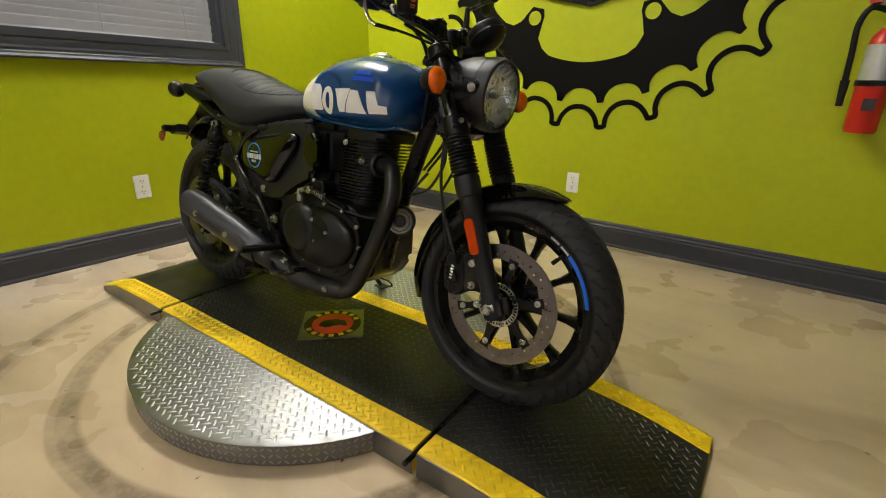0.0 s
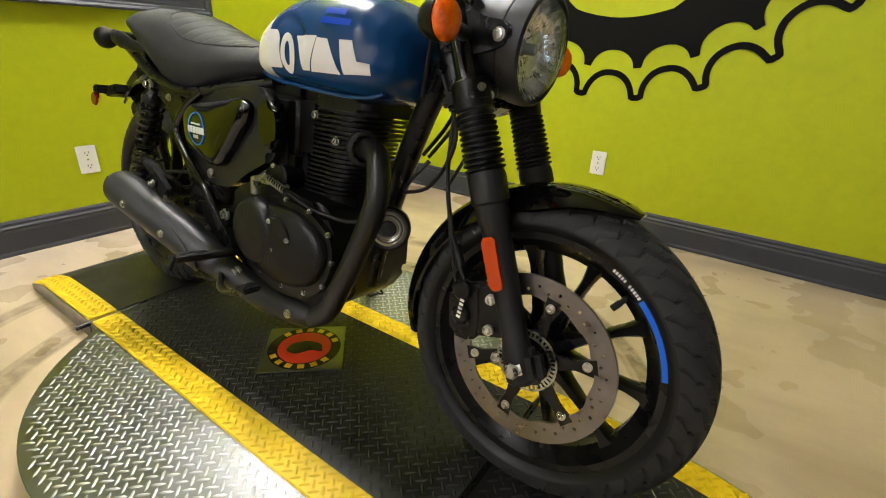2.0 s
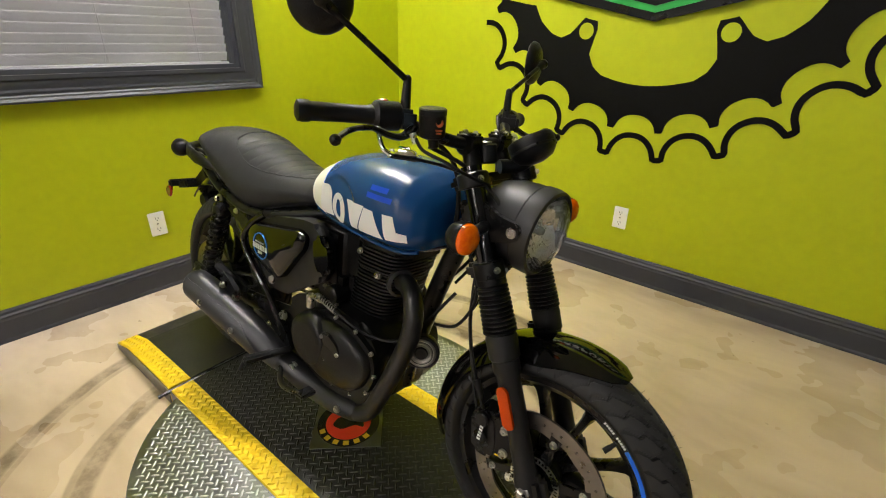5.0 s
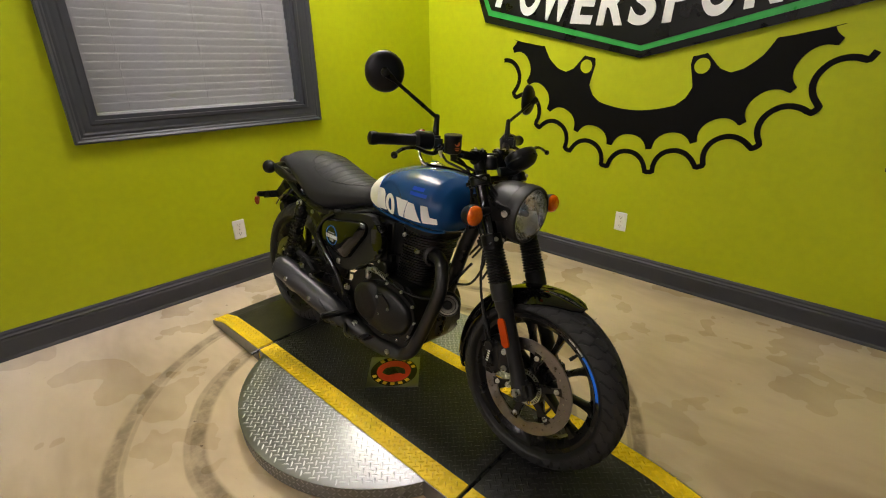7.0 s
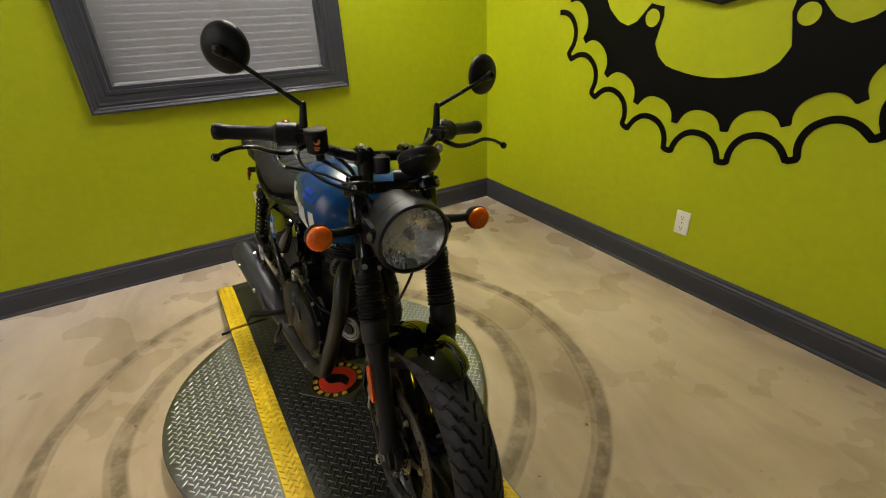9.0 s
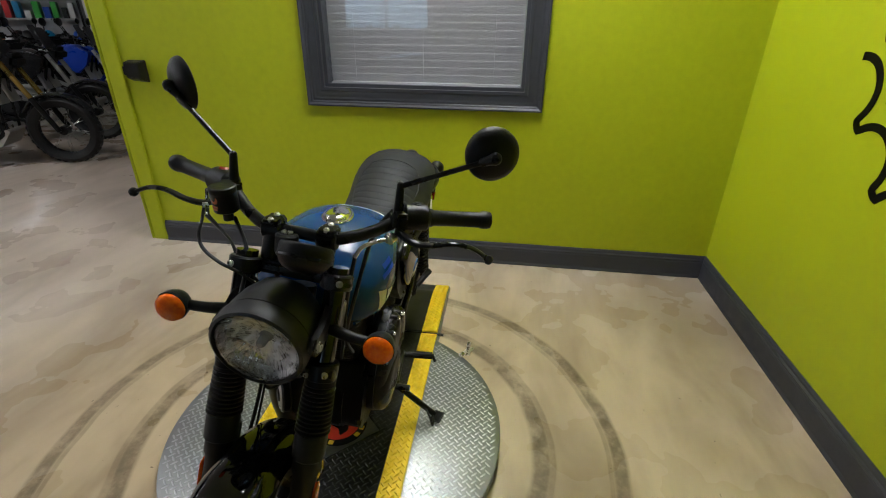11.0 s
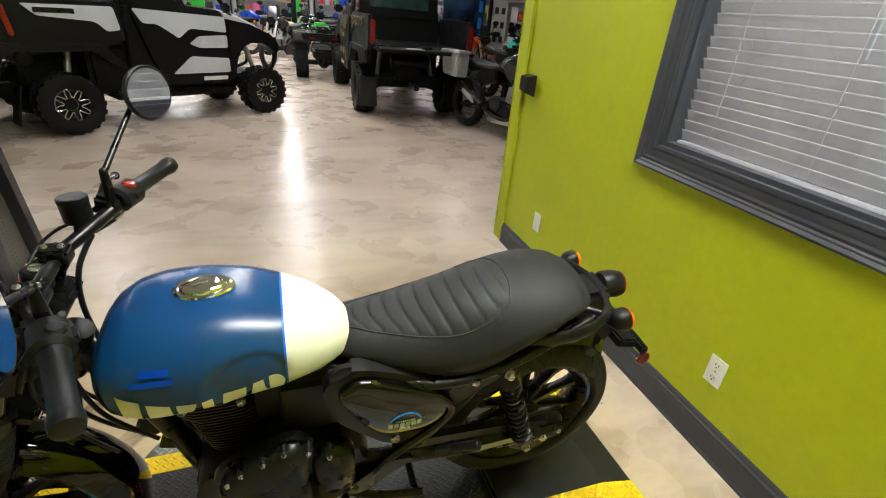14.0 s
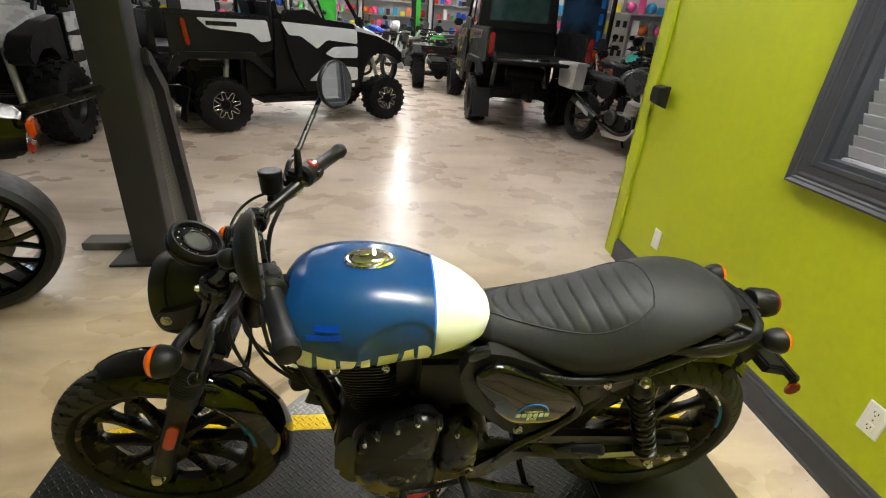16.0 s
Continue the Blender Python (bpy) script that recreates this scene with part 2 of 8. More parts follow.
def floor_material():
    """Polished stained concrete with mottling, specks and two ring-shaped wear tracks round the turntable."""
    m = bpy.data.materials.new("polished_concrete")
    m.use_nodes = True
    nt = m.node_tree
    p = nt.nodes["Principled BSDF"]
    N = nt.nodes.new

    def link(a, b):
        nt.links.new(a, b)

    def math_node(op, a, b=None):
        n = N("ShaderNodeMath")
        n.operation = op
        for i, v in enumerate((a, b)):
            if v is None:
                continue
            if isinstance(v, (int, float)):
                n.inputs[i].default_value = v
            else:
                link(v, n.inputs[i])
        return n.outputs[0]

    co = N("ShaderNodeTexCoord")
    shift = N("ShaderNodeVectorMath")
    shift.operation = "ADD"
    link(co.outputs["Object"], shift.inputs[0])
    shift.inputs[1].default_value = (0.371, 0.613, 0.437)

    def noise_fac(scale, detail=6, rough=0.55, dist=0.0):
        n = N("ShaderNodeTexNoise")
        n.inputs["Scale"].default_value, n.inputs["Detail"].default_value = scale, detail
        n.inputs["Roughness"].default_value, n.inputs["Distortion"].default_value = rough, dist
        link(shift.outputs["Vector"], n.inputs["Vector"])
        return n.outputs["Fac"]

    def spread(v, lo, hi, a=0.0, b=1.0):
        r = N("ShaderNodeMapRange")
        r.interpolation_type = "SMOOTHSTEP"
        for k, x in (("From Min", lo), ("From Max", hi), ("To Min", a), ("To Max", b)):
            r.inputs[k].default_value = x
        link(v, r.inputs["Value"])
        return r.outputs["Result"]

    def blend(f, a, b):
        x = N("ShaderNodeMix")
        x.data_type = "RGBA"
        for key, v in (("A", a), ("B", b)):
            if isinstance(v, tuple):
                x.inputs[key].default_value = (*v, 1)
            else:
                link(v, x.inputs[key])
        link(f, x.inputs["Factor"])
        return x.outputs["Result"]

    smear = N("ShaderNodeMapping")
    smear.inputs["Rotation"].default_value = (0, 0, 0.6)
    smear.inputs["Scale"].default_value = (0.55, 1.5, 1.0)
    link(shift.outputs["Vector"], smear.inputs["Vector"])

    def smear_fac(scale, detail, rough, dist):
        n = N("ShaderNodeTexNoise")
        n.inputs["Scale"].default_value, n.inputs["Detail"].default_value = scale, detail
        n.inputs["Roughness"].default_value, n.inputs["Distortion"].default_value = rough, dist
        link(smear.outputs["Vector"], n.inputs["Vector"])
        return n.outputs["Fac"]

    base = blend(spread(noise_fac(0.8, 3, 0.55), 0.2, 0.8), (0.39, 0.312, 0.245), (0.60, 0.510, 0.432))
    base = blend(spread(smear_fac(1.7, 4, 0.55, 0.5), 0.36, 0.80, 0, 0.74), base, (0.20, 0.145, 0.098))
    base = blend(spread(smear_fac(5.5, 4, 0.55, 0.3), 0.42, 0.80, 0, 0.28), base, (0.25, 0.19, 0.14))
    base = blend(spread(noise_fac(0.9, 4, 0.5, 0.3), 0.48, 0.85, 0, 0.4), base, (0.66, 0.57, 0.47))
    specks = math_node("MULTIPLY", spread(noise_fac(30, 3, 0.6), 0.70, 0.76, 0, 0.8), spread(noise_fac(0.7, 2, 0.5), 0.5, 0.62))
    base = blend(specks, base, (0.09, 0.07, 0.05))
    # wear rings
    off = N("ShaderNodeVectorMath")
    off.operation = "SUBTRACT"
    link(co.outputs["Object"], off.inputs[0])
    off.inputs[1].default_value = (1.443, -1.72, 0)
    ln = N("ShaderNodeVectorMath")
    ln.operation = "LENGTH"
    link(off.outputs["Vector"], ln.inputs[0])
    wob = math_node("ADD", ln.outputs["Value"], math_node("MULTIPLY", math_node("SUBTRACT", noise_fac(2.2, 2), 0.5), 0.05))
    ring = None
    for radius, half, strength in ((0.72, 0.034, 1.0), (0.755, 0.014, 0.6), (0.985, 0.030, 1.0), (0.95, 0.010, 0.5)):
        d = math_node("ABSOLUTE", math_node("SUBTRACT", wob, radius))
        r = spread(d, half * 0.5, half * 1.15, strength, 0.0)
        ring = r if ring is None else math_node("MAXIMUM", ring, r)
    streak = spread(noise_fac(12, 5, 0.65), 0.1, 0.7)
    ring = math_node("MULTIPLY", math_node("MULTIPLY", ring, streak), 0.85)
    base = blend(ring, base, (0.125, 0.098, 0.074))
    # the floor turns tan round the display bay
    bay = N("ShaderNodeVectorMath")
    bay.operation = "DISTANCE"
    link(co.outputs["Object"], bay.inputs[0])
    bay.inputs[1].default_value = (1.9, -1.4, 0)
    bay_tan = spread(math_node("ADD", bay.outputs["Value"], math_node("MULTIPLY", noise_fac(1.1, 4), 0.9)), 1.6, 3.0, 1.0, 0.0)
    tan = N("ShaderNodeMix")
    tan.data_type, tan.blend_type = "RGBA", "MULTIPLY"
    link(bay_tan, tan.inputs["Factor"])
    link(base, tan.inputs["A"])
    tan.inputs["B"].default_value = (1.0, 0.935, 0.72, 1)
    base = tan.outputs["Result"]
    link(base, p.inputs["Base Color"])
    rough = spread(noise_fac(3.1, 3, 0.5), 0.2, 0.8, 0.24, 0.34)
    link(rough, p.inputs["Roughness"])
    p.inputs["Specular IOR Level"].default_value = 0.3
    return m


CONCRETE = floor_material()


# ---- mesh helpers ----
V = Vector


def link_mesh(name, bm, material, smooth=True, angle=38):
    me = bpy.data.meshes.new(name)
    bmesh.ops.recalc_face_normals(bm, faces=bm.faces[:])
    bm.to_mesh(me)
    bm.free()
    me.materials.append(material)
    if smooth:
        me.polygons.foreach_set("use_smooth", [True] * len(me.polygons))
        me.set_sharp_from_angle(angle=radians(angle))
    return new(name, me)


def part(name, bm, material, parent, label="", smooth=True, angle=38):
    ob = link_mesh(name, bm, material, smooth, angle)
    ob.parent = parent
    return tagged(ob, label)


def empty(name, m, label, category, group=""):
    ob = new(name)
    ob.empty_display_size = 0.1
    ob.matrix_world = m
    return tagged(ob, label, category, group)


def structure(name, bm, material, label, smooth=False):
    return tagged(link_mesh(name, bm, material, smooth), label, kind="structure")


def box(bm, c, s, turn=None, bev=0.0, seg=2):
    """A box round c with sides s, turned by an Euler in degrees, with rounded edges."""
    m = Matrix.Translation(c) @ (pose(0, 0, 0, *turn) if turn else Matrix()) @ Matrix.Diagonal((*s, 1))
    vs = bmesh.ops.create_cube(bm, size=1.0, matrix=m)["verts"]
    if bev:
        es = list({e for v in vs for e in v.link_edges})
        bmesh.ops.bevel(bm, geom=es, offset=bev, segments=seg, affect="EDGES", clamp_overlap=True)
    return bm


def axes_for(d):
    d = V(d).normalized()
    a = V((0, 0, 1)) if abs(d.z) < 0.9 else V((1, 0, 0))
    u = d.cross(a).normalized()
    return d, u, d.cross(u)


def lathe(bm, origin, axis, profile, seg=24, closed=False):
    """Turns (radius, height) pairs round an axis."""
    d, u, w = axes_for(axis)
    rings = []
    for r, h in profile:
        c = V(origin) + d * h
        if r < 1e-6:
            rings.append([bm.verts.new(c)])
        else:
            rings.append([bm.verts.new(c + (u * math.cos(2 * math.pi * k / seg) + w * math.sin(2 * math.pi * k / seg)) * r) for k in range(seg)])
    pairs = list(zip(rings, rings[1:] + ([rings[0]] if closed else [])))
    if not closed:
        pairs = pairs[: len(rings) - 1]
    for a, b in pairs:
        for k in range(seg):
            j = (k + 1) % seg
            if len(a) == 1 and len(b) == 1:
                continue
            if len(a) == 1:
                bm.faces.new((a[0], b[k], b[j]))
            elif len(b) == 1:
                bm.faces.new((a[k], b[0], a[j]))
            else:
                bm.faces.new((a[k], b[k], b[j], a[j]))
    return bm


def rod(bm, a, b, r, r2=None, seg=16, edge=0.0):
    a, b = V(a), V(b)
    h = (b - a).length
    r2 = r if r2 is None else r2
    e = min(edge, h / 3)
    prof = [(0, 0), (r - e, 0), (r, e), (r2, h - e), (r2 - e, h), (0, h)] if e else [(0, 0), (r, 0), (r2, h), (0, h)]
    return lathe(bm, a, b - a, prof, seg)


def bolt(bm, c, axis, r=0.007, h=0.006):
    c, d = V(c), V(axis).normalized()
    lathe(bm, c, d, [(0, -0.004), (r * 1.35, -0.004), (r * 1.35, h * 0.25), (r, h * 0.3), (r, h * 0.9), (r * 0.82, h), (r * 0.52, h), (r * 0.48, h * 0.35), (0, h * 0.35)], 12)
    return bm


def curve_points(pts, res=6, closed=False):
    pts = [V(p) for p in pts]
    n = len(pts)
    if n == 2 and not closed:
        return pts
    out = []
    for i in range(n if closed else n - 1):
        if closed:
            a, b, c, d = pts[i - 1], pts[i], pts[(i + 1) % n], pts[(i + 2) % n]
        else:
            a, b, c, d = pts[max(i - 1, 0)], pts[i], pts[i + 1], pts[min(i + 2, n - 1)]
        for k in range(res):
            t = k / res
            out.append(0.5 * ((2 * b) + (c - a) * t + (2 * a - 5 * b + 4 * c - d) * t * t + (3 * b - a - 3 * c + d) * t ** 3))
    if not closed:
        out.append(pts[-1])
    return out


def tube(bm, pts, r, seg=10, res=6, closed=False, flat=1.0, radii=None):
    """Sweeps a round section along a smooth line; radii: one radius a given point."""
    line = curve_points(pts, res, closed)
    n = len(line)
    if radii:
        rad = [radii[min(int(i / res), len(radii) - 1)] * (1 - (i / res) % 1) + radii[min(int(i / res) + 1, len(radii) - 1)] * ((i / res) % 1) for i in range(n)]
    else:
        rad = [r] * n
    tan = [(line[(i + 1) % n] - line[i - 1] if closed else line[min(i + 1, n - 1)] - line[max(i - 1, 0)]).normalized() for i in range(n)]
    u = axes_for(tan[0])[1]
    rings = []
    for i in range(n):
        u = (u - tan[i] * u.dot(tan[i])).normalized()
        w = tan[i].cross(u)
        rings.append([bm.verts.new(line[i] + (u * math.cos(2 * math.pi * k / seg) + w * math.sin(2 * math.pi * k / seg) * flat) * rad[i]) for k in range(seg)])
    for i in range(n if closed else n - 1):
        a, b = rings[i], rings[(i + 1) % n]
        for k in range(seg):
            bm.faces.new((a[k], a[(k + 1) % seg], b[(k + 1) % seg], b[k]))
    if not closed:
        bm.faces.new(rings[0])
        bm.faces.new(rings[-1])
    return bm


def loft(bm, rings, cap=True, closed=True):
    vs = [[bm.verts.new(p) for p in ring] for ring in rings]
    n = len(vs[0])
    for a, b in zip(vs, vs[1:]):
        for k in range(n if closed else n - 1):
            j = (k + 1) % n
            bm.faces.new((a[k], a[j], b[j], b[k]))
    if cap:
        bm.faces.new(vs[0])
        bm.faces.new(vs[-1])
    return bm


def slab(bm, outline, m, depth, bev=0.0, seg=2):
    """Extrudes an outline of (u, v) along the frame m's third axis by depth, with rounded edges on both faces."""
    a = [bm.verts.new(m @ V((u, v, 0))) for u, v in outline]
    b = [bm.verts.new(m @ V((u, v, depth))) for u, v in outline]
    fa, fb = bm.faces.new(a[::-1]), bm.faces.new(b)
    n = len(a)
    for k in range(n):
        bm.faces.new((a[k], a[(k + 1) % n], b[(k + 1) % n], b[k]))
    if bev:
        es = list(set(fa.edges[:]) | set(fb.edges[:]))
        bmesh.ops.bevel(bm, geom=es, offset=bev, segments=seg, affect="EDGES", clamp_overlap=True)
    return bm


def dome(bm, outline, m, depth, rise, edge=0.012, rings=5):
    """A cover: an outline raised by depth with a rounded rim, its face swelling by rise toward the middle."""
    cu = sum(p[0] for p in outline) / len(outline)
    cv = sum(p[1] for p in outline) / len(outline)
    size = max(math.hypot(p[0] - cu, p[1] - cv) for p in outline)
    k = edge / size
    prof = [(1.0, 0.0), (1.0, depth - edge)]
    prof += [(1 - k * (1 - math.cos(a)), depth - edge + edge * math.sin(a)) for a in (0.5, 1.0, math.pi / 2)]
    prof += [((1 - k) * (1 - j / rings), depth + rise * (1 - (1 - j / rings) ** 2)) for j in range(1, rings)]
    rows = [[m @ V((cu + (u - cu) * f, cv + (v - cv) * f, h)) for u, v in outline] for f, h in prof]
    vs = [[bm.verts.new(p) for p in row] for row in rows]
    n = len(outline)
    for a, b in zip(vs, vs[1:]):
        for i in range(n):
            bm.faces.new((a[i], a[(i + 1) % n], b[(i + 1) % n], b[i]))
    tip = bm.verts.new(m @ V((cu, cv, depth + rise)))
    for i in range(n):
        bm.faces.new((vs[-1][i], vs[-1][(i + 1) % n], tip))
    return bm


def rounded(outline, radius, n=4):
    """An outline with its corners rounded."""
    out = []
    k = len(outline)
    for i in range(k):
        p, a, b = V(outline[i]), V(outline[i - 1]), V(outline[(i + 1) % k])
        da, db = (a - p), (b - p)
        r = min(radius, da.length * 0.45, db.length * 0.45)
        s, e = p + da.normalized() * r, p + db.normalized() * r
        for j in range(n + 1):
            t = j / n
            q = s * (1 - t) ** 2 + p * 2 * t * (1 - t) + e * t * t
            out.append((q.x, q.y))
    return out


def side_frame(y, out):
    """A frame whose u runs along +x, v along +z, and whose depth runs to y's side (out = 1 or -1)."""
    return Matrix(((1, 0, 0, 0), (0, 0, out, y), (0, 1, 0, 0), (0, 0, 0, 1)))


def smooth_table(xs, vals, x):
    """A smooth curve through a short table."""
    n = len(xs)
    x = min(max(x, min(xs[0], xs[-1])), max(xs[0], xs[-1]))
    for i in range(n - 1):
        lo, hi = sorted((xs[i], xs[i + 1]))
        if lo <= x <= hi:
            t = (x - xs[i]) / (xs[i + 1] - xs[i])
            a, b, c, d = vals[max(i - 1, 0)], vals[i], vals[i + 1], vals[min(i + 2, n - 1)]
            return 0.5 * (2 * b + (c - a) * t + (2 * a - 5 * b + 4 * c - d) * t * t + (3 * b - a - 3 * c + d) * t ** 3)
    return vals[-1]


def bmnew():
    return bmesh.new()


# ---- the room ----
NOOK_TOP = 2.9
# unseen ceiling, added to keep showroom lamps off the north wall
bm = bmnew()
box(bm, (2.03, -1.7, NOOK_TOP + 0.05), (4.34, 3.72, 0.1))
structure("ceiling_nook", bm, CEILING_WHITE, "unseen ceiling added over the nook to block showroom light")
bm = bmnew()
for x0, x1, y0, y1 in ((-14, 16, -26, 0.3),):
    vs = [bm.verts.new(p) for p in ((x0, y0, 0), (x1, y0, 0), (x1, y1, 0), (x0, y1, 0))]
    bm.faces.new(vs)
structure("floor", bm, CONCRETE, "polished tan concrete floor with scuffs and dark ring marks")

WIN_Y0, WIN_Y1, WIN_Z0, WIN_Z1 = -2.322, -1.022, 0.925, 2.08     # outer edge of the window trim
TRIM = 0.1
GY0, GY1, GZ0, GZ1 = WIN_Y0 + TRIM, WIN_Y1 - TRIM, WIN_Z0 + TRIM, WIN_Z1 - TRIM
WALL_END = -3.555
bm = bmnew()
T = 0.14
for y0, y1, z0, z1 in ((WALL_END, GY0, 0, NOOK_TOP), (GY1, 0.0, 0, NOOK_TOP), (GY0, GY1, 0, GZ0), (GY0, GY1, GZ1, NOOK_TOP)):
    box(bm, (-T / 2, (y0 + y1) / 2, (z0 + z1) / 2), (T, y1 - y0, z1 - z0))
bmesh.ops.remove_doubles(bm, verts=bm.verts[:], dist=1e-5)
structure("wall_west", bm, LIME, "lime green painted wall with an office window")
bm = bmnew()
box(bm, (3.0 - 0.07, 0.07, NOOK_TOP / 2), (6.14, 0.14, NOOK_TOP))
structure("wall_north", bm, LIME, "lime green painted wall with a black sprocket mural")
bm = bmnew()
box(bm, (0.008, WALL_END + 0.055, NOOK_TOP / 2), (0.016, 0.10, NOOK_TOP), bev=0.004)
box(bm, (-0.07, WALL_END - 0.008, NOOK_TOP / 2), (0.172, 0.016, NOOK_TOP), bev=0.004)
structure("trim_1", bm, LIME, "lime green painted corner board on the wall end")


def baseboard(name, a, b, inward):
    """A moulded skirting from a to b, its face toward inward."""
    prof = [(0, 0), (0.020, 0), (0.020, 0.010), (0.016, 0.018), (0.016, 0.095), (0.013, 0.104), (0.016, 0.112), (0.010, 0.120), (0.010, 0.130), (0.005, 0.139), (0, 0.139)]
    bm = bmnew()
    a, b, n = V(a), V(b), V(inward)
    loft(bm, [[p + n * d + V((0, 0, h)) for d, h in prof] for p in (a, b)])
    return structure(name, bm, CHARCOAL, "charcoal moulded skirting board at the foot of the wall")


baseboard("baseboard_1", (0, WALL_END + 0.108, 0), (0, -0.0, 0), (1, 0, 0))
baseboard("baseboard_2", (0.0, 0, 0), (6.0, 0, 0), (0, -1, 0))

# window: trim, glass, blind, dark office behind
window = tagged(new("window_1"), "interior office window with charcoal trim and closed white blinds", kind="structure")


def frame_ring(bm, y0, y1, z0, z1, prof):
    """A mitred moulding round a rectangle of the west wall; prof: (inward from the outer edge, out of the wall)."""
    rings = []
    for sy, sz in ((0, 0), (1, 0), (1, 1), (0, 1), (0, 0)):
        ring = []
        for i, o in prof:
            ring.append(V((o, y1 - i if sy else y0 + i, z1 - i if sz else z0 + i)))
        rings.append(ring)
    return loft(bm, rings, cap=False)


bm = bmnew()
frame_ring(bm, WIN_Y0, WIN_Y1, WIN_Z0, WIN_Z1, [(0, 0), (0, 0.03), (0.008, 0.032), (0.018, 0.024), (0.024, 0.024), (0.030, 0.019), (0.040, 0.022), (0.05, 0.019), (0.060, 0.021), (0.078, 0.017), (0.085, 0.022), (0.1, 0.022), (0.1, 0)])
part("window_frame", bm, CHARCOAL, window, angle=25)
bm = bmnew()
frame_ring(bm, GY0, GY1, GZ0, GZ1, [(0, 0.0), (0.018, 0.0), (0.018, -0.145), (0, -0.145)])
part("jamb", bm, CHARCOAL, window)
bm = bmnew()
box(bm, (-0.03, (GY0 + GY1) / 2, (GZ0 + GZ1) / 2), (0.004, GY1 - GY0 - 0.03, GZ1 - GZ0 - 0.03))
pane = part("pane", bm, PANE, window, smooth=False)
pane.visible_shadow = False
office = [("office_back", (-1.4, -1.6, 1.65), (0.05, 2.6, 3.3)), ("office_side", (-0.75, -0.33, 1.65), (1.25, 0.05, 3.3)), ("office_side", (-0.75, -2.9, 1.65), (1.25, 0.05, 3.3)), ("office_lid", (-0.75, -1.6, 3.32), (1.3, 2.7, 0.05))]
for k, (nm, c, s) in enumerate(office):
    bm = box(bmnew(), c, s)
    structure("wall_office_%d" % (k + 1), bm, FAR_WALL, "plain office wall behind the blinds")

blind = empty("window_blind", pose(-0.058, (GY0 + GY1) / 2, GZ0), "closed white horizontal blind behind the office window", "blind")
slat_mesh = None
PITCH = 0.0372
for k in range(int((GZ1 - GZ0 - 0.04) / PITCH)):
    z = 0.05 + k * PITCH
    if slat_mesh is None:
        bm = bmnew()
        L = (GY1 - GY0 - 0.05) / 2
        ring = [(-0.0110, -0.0195), (-0.0058, -0.0085), (-0.0018, 0.0), (0.0018, 0.0085), (0.0044, 0.0158), (0.0068, 0.0162), (0.0070, 0.0200), (0.0040, 0.0204), (-0.0008, 0.0090), (-0.0044, 0.0), (-0.0084, -0.0085), (-0.0136, -0.0190)]
        loft(bm, [[V((x, y, h)) for x, h in ring] for y in (-L, L)])
        s = part("slat", bm, SLAT, blind, smooth=False)
        slat_mesh = s.data
    else:
        s = new("slat", slat_mesh)
        s.parent = blind
    s.location = (0, 0, z)
    s.rotation_euler = (radians(random.uniform(-0.04, 0.04)), 0.0, 0)
bm = box(bmnew(), (0, 0, 0.016), (0.03, GY1 - GY0 - 0.05, 0.022), bev=0.003)
part("bottom_rail", bm, SLAT, blind)
for yy in (-0.38, 0.0, 0.38):
    bm = rod(bmnew(), (0.014, yy, 0.01), (0.014, yy, GZ1 - GZ0 - 0.02), 0.0012, seg=6)
    part("cord", bm, SLAT, blind)


def outlet(m, sockets=True):
    ob = empty("wall_outlet", m, "white double wall outlet on the green wall" if sockets else "blank white wall plate on the green wall", "outlet")
    bm = box(bmnew(), (0, 0, 0.003), (0.072, 0.116, 0.006), bev=0.0025)
    part("plate", bm, PLASTIC_WHITE, ob)
    if sockets:
        for s in (-0.027, 0.027):
            bm = slab(bmnew(), rounded([(-0.017, s - 0.015), (0.017, s - 0.015), (0.017, s + 0.015), (-0.017, s + 0.015)], 0.01), pose(0, 0, 0.0055), 0.0025, 0.001)
            sock = part("socket", bm, PLASTIC_WHITE, ob)
            bm = bmnew()
            for dx in (-0.0065, 0.0065):
                box(bm, (dx, s + 0.003, 0.008), (0.0024, 0.009, 0.001))
            lathe(bm, (0, s - 0.008, 0.0076), (0, 0, 1), [(0, 0), (0.0028, 0), (0.0028, 0.0009), (0, 0.0009)], 10)
            part("slot", bm, SLOT_DARK, sock)
        bm = bolt(bmnew(), (0, 0, 0.006), (0, 0, 1), 0.0028, 0.0015)
        part("screw", bm, ZINC, ob)
    return ob


WEST = Matrix(((0, 0, 1, 0), (1, 0, 0, 0), (0, 1, 0, 0), (0, 0, 0, 1)))
NORTH = Matrix(((-1, 0, 0, 0), (0, 0, -1, 0), (0, 1, 0, 0), (0, 0, 0, 1)))
outlet(Matrix.Translation((0, -1.655, 0.336)) @ WEST)
outlet(Matrix.Translation((0, -3.03, 0.33)) @ WEST, sockets=False)
outlet(Matrix.Translation((1.636, 0, 0.335)) @ NORTH)

# small black box on the wall end
door_box = empty("wall_speaker_box", pose(0.016, -3.335, 1.085), "small black wedge-shaped box mounted on the wall end", "wall box")
bm = bmnew()
loft(bm, [[V((0.0, -0.055, -0.055)), V((0.0, 0.055, -0.062)), V((0.0, 0.055, 0.062)), V((0.0, -0.055, 0.062))], [V((0.055, -0.052, -0.03)), V((0.055, 0.04, -0.04)), V((0.055, 0.04, 0.05)), V((0.055, -0.052, 0.05))]])
bmesh.ops.bevel(bm, geom=bm.edges[:], offset=0.004, segments=2, affect="EDGES")
part("housing", bm, PLASTIC, door_box)
bm = box(bmnew(), (0.03, -0.062, 0.005), (0.03, 0.022, 0.05), bev=0.004)
part("clip", bm, PLASTIC, door_box)

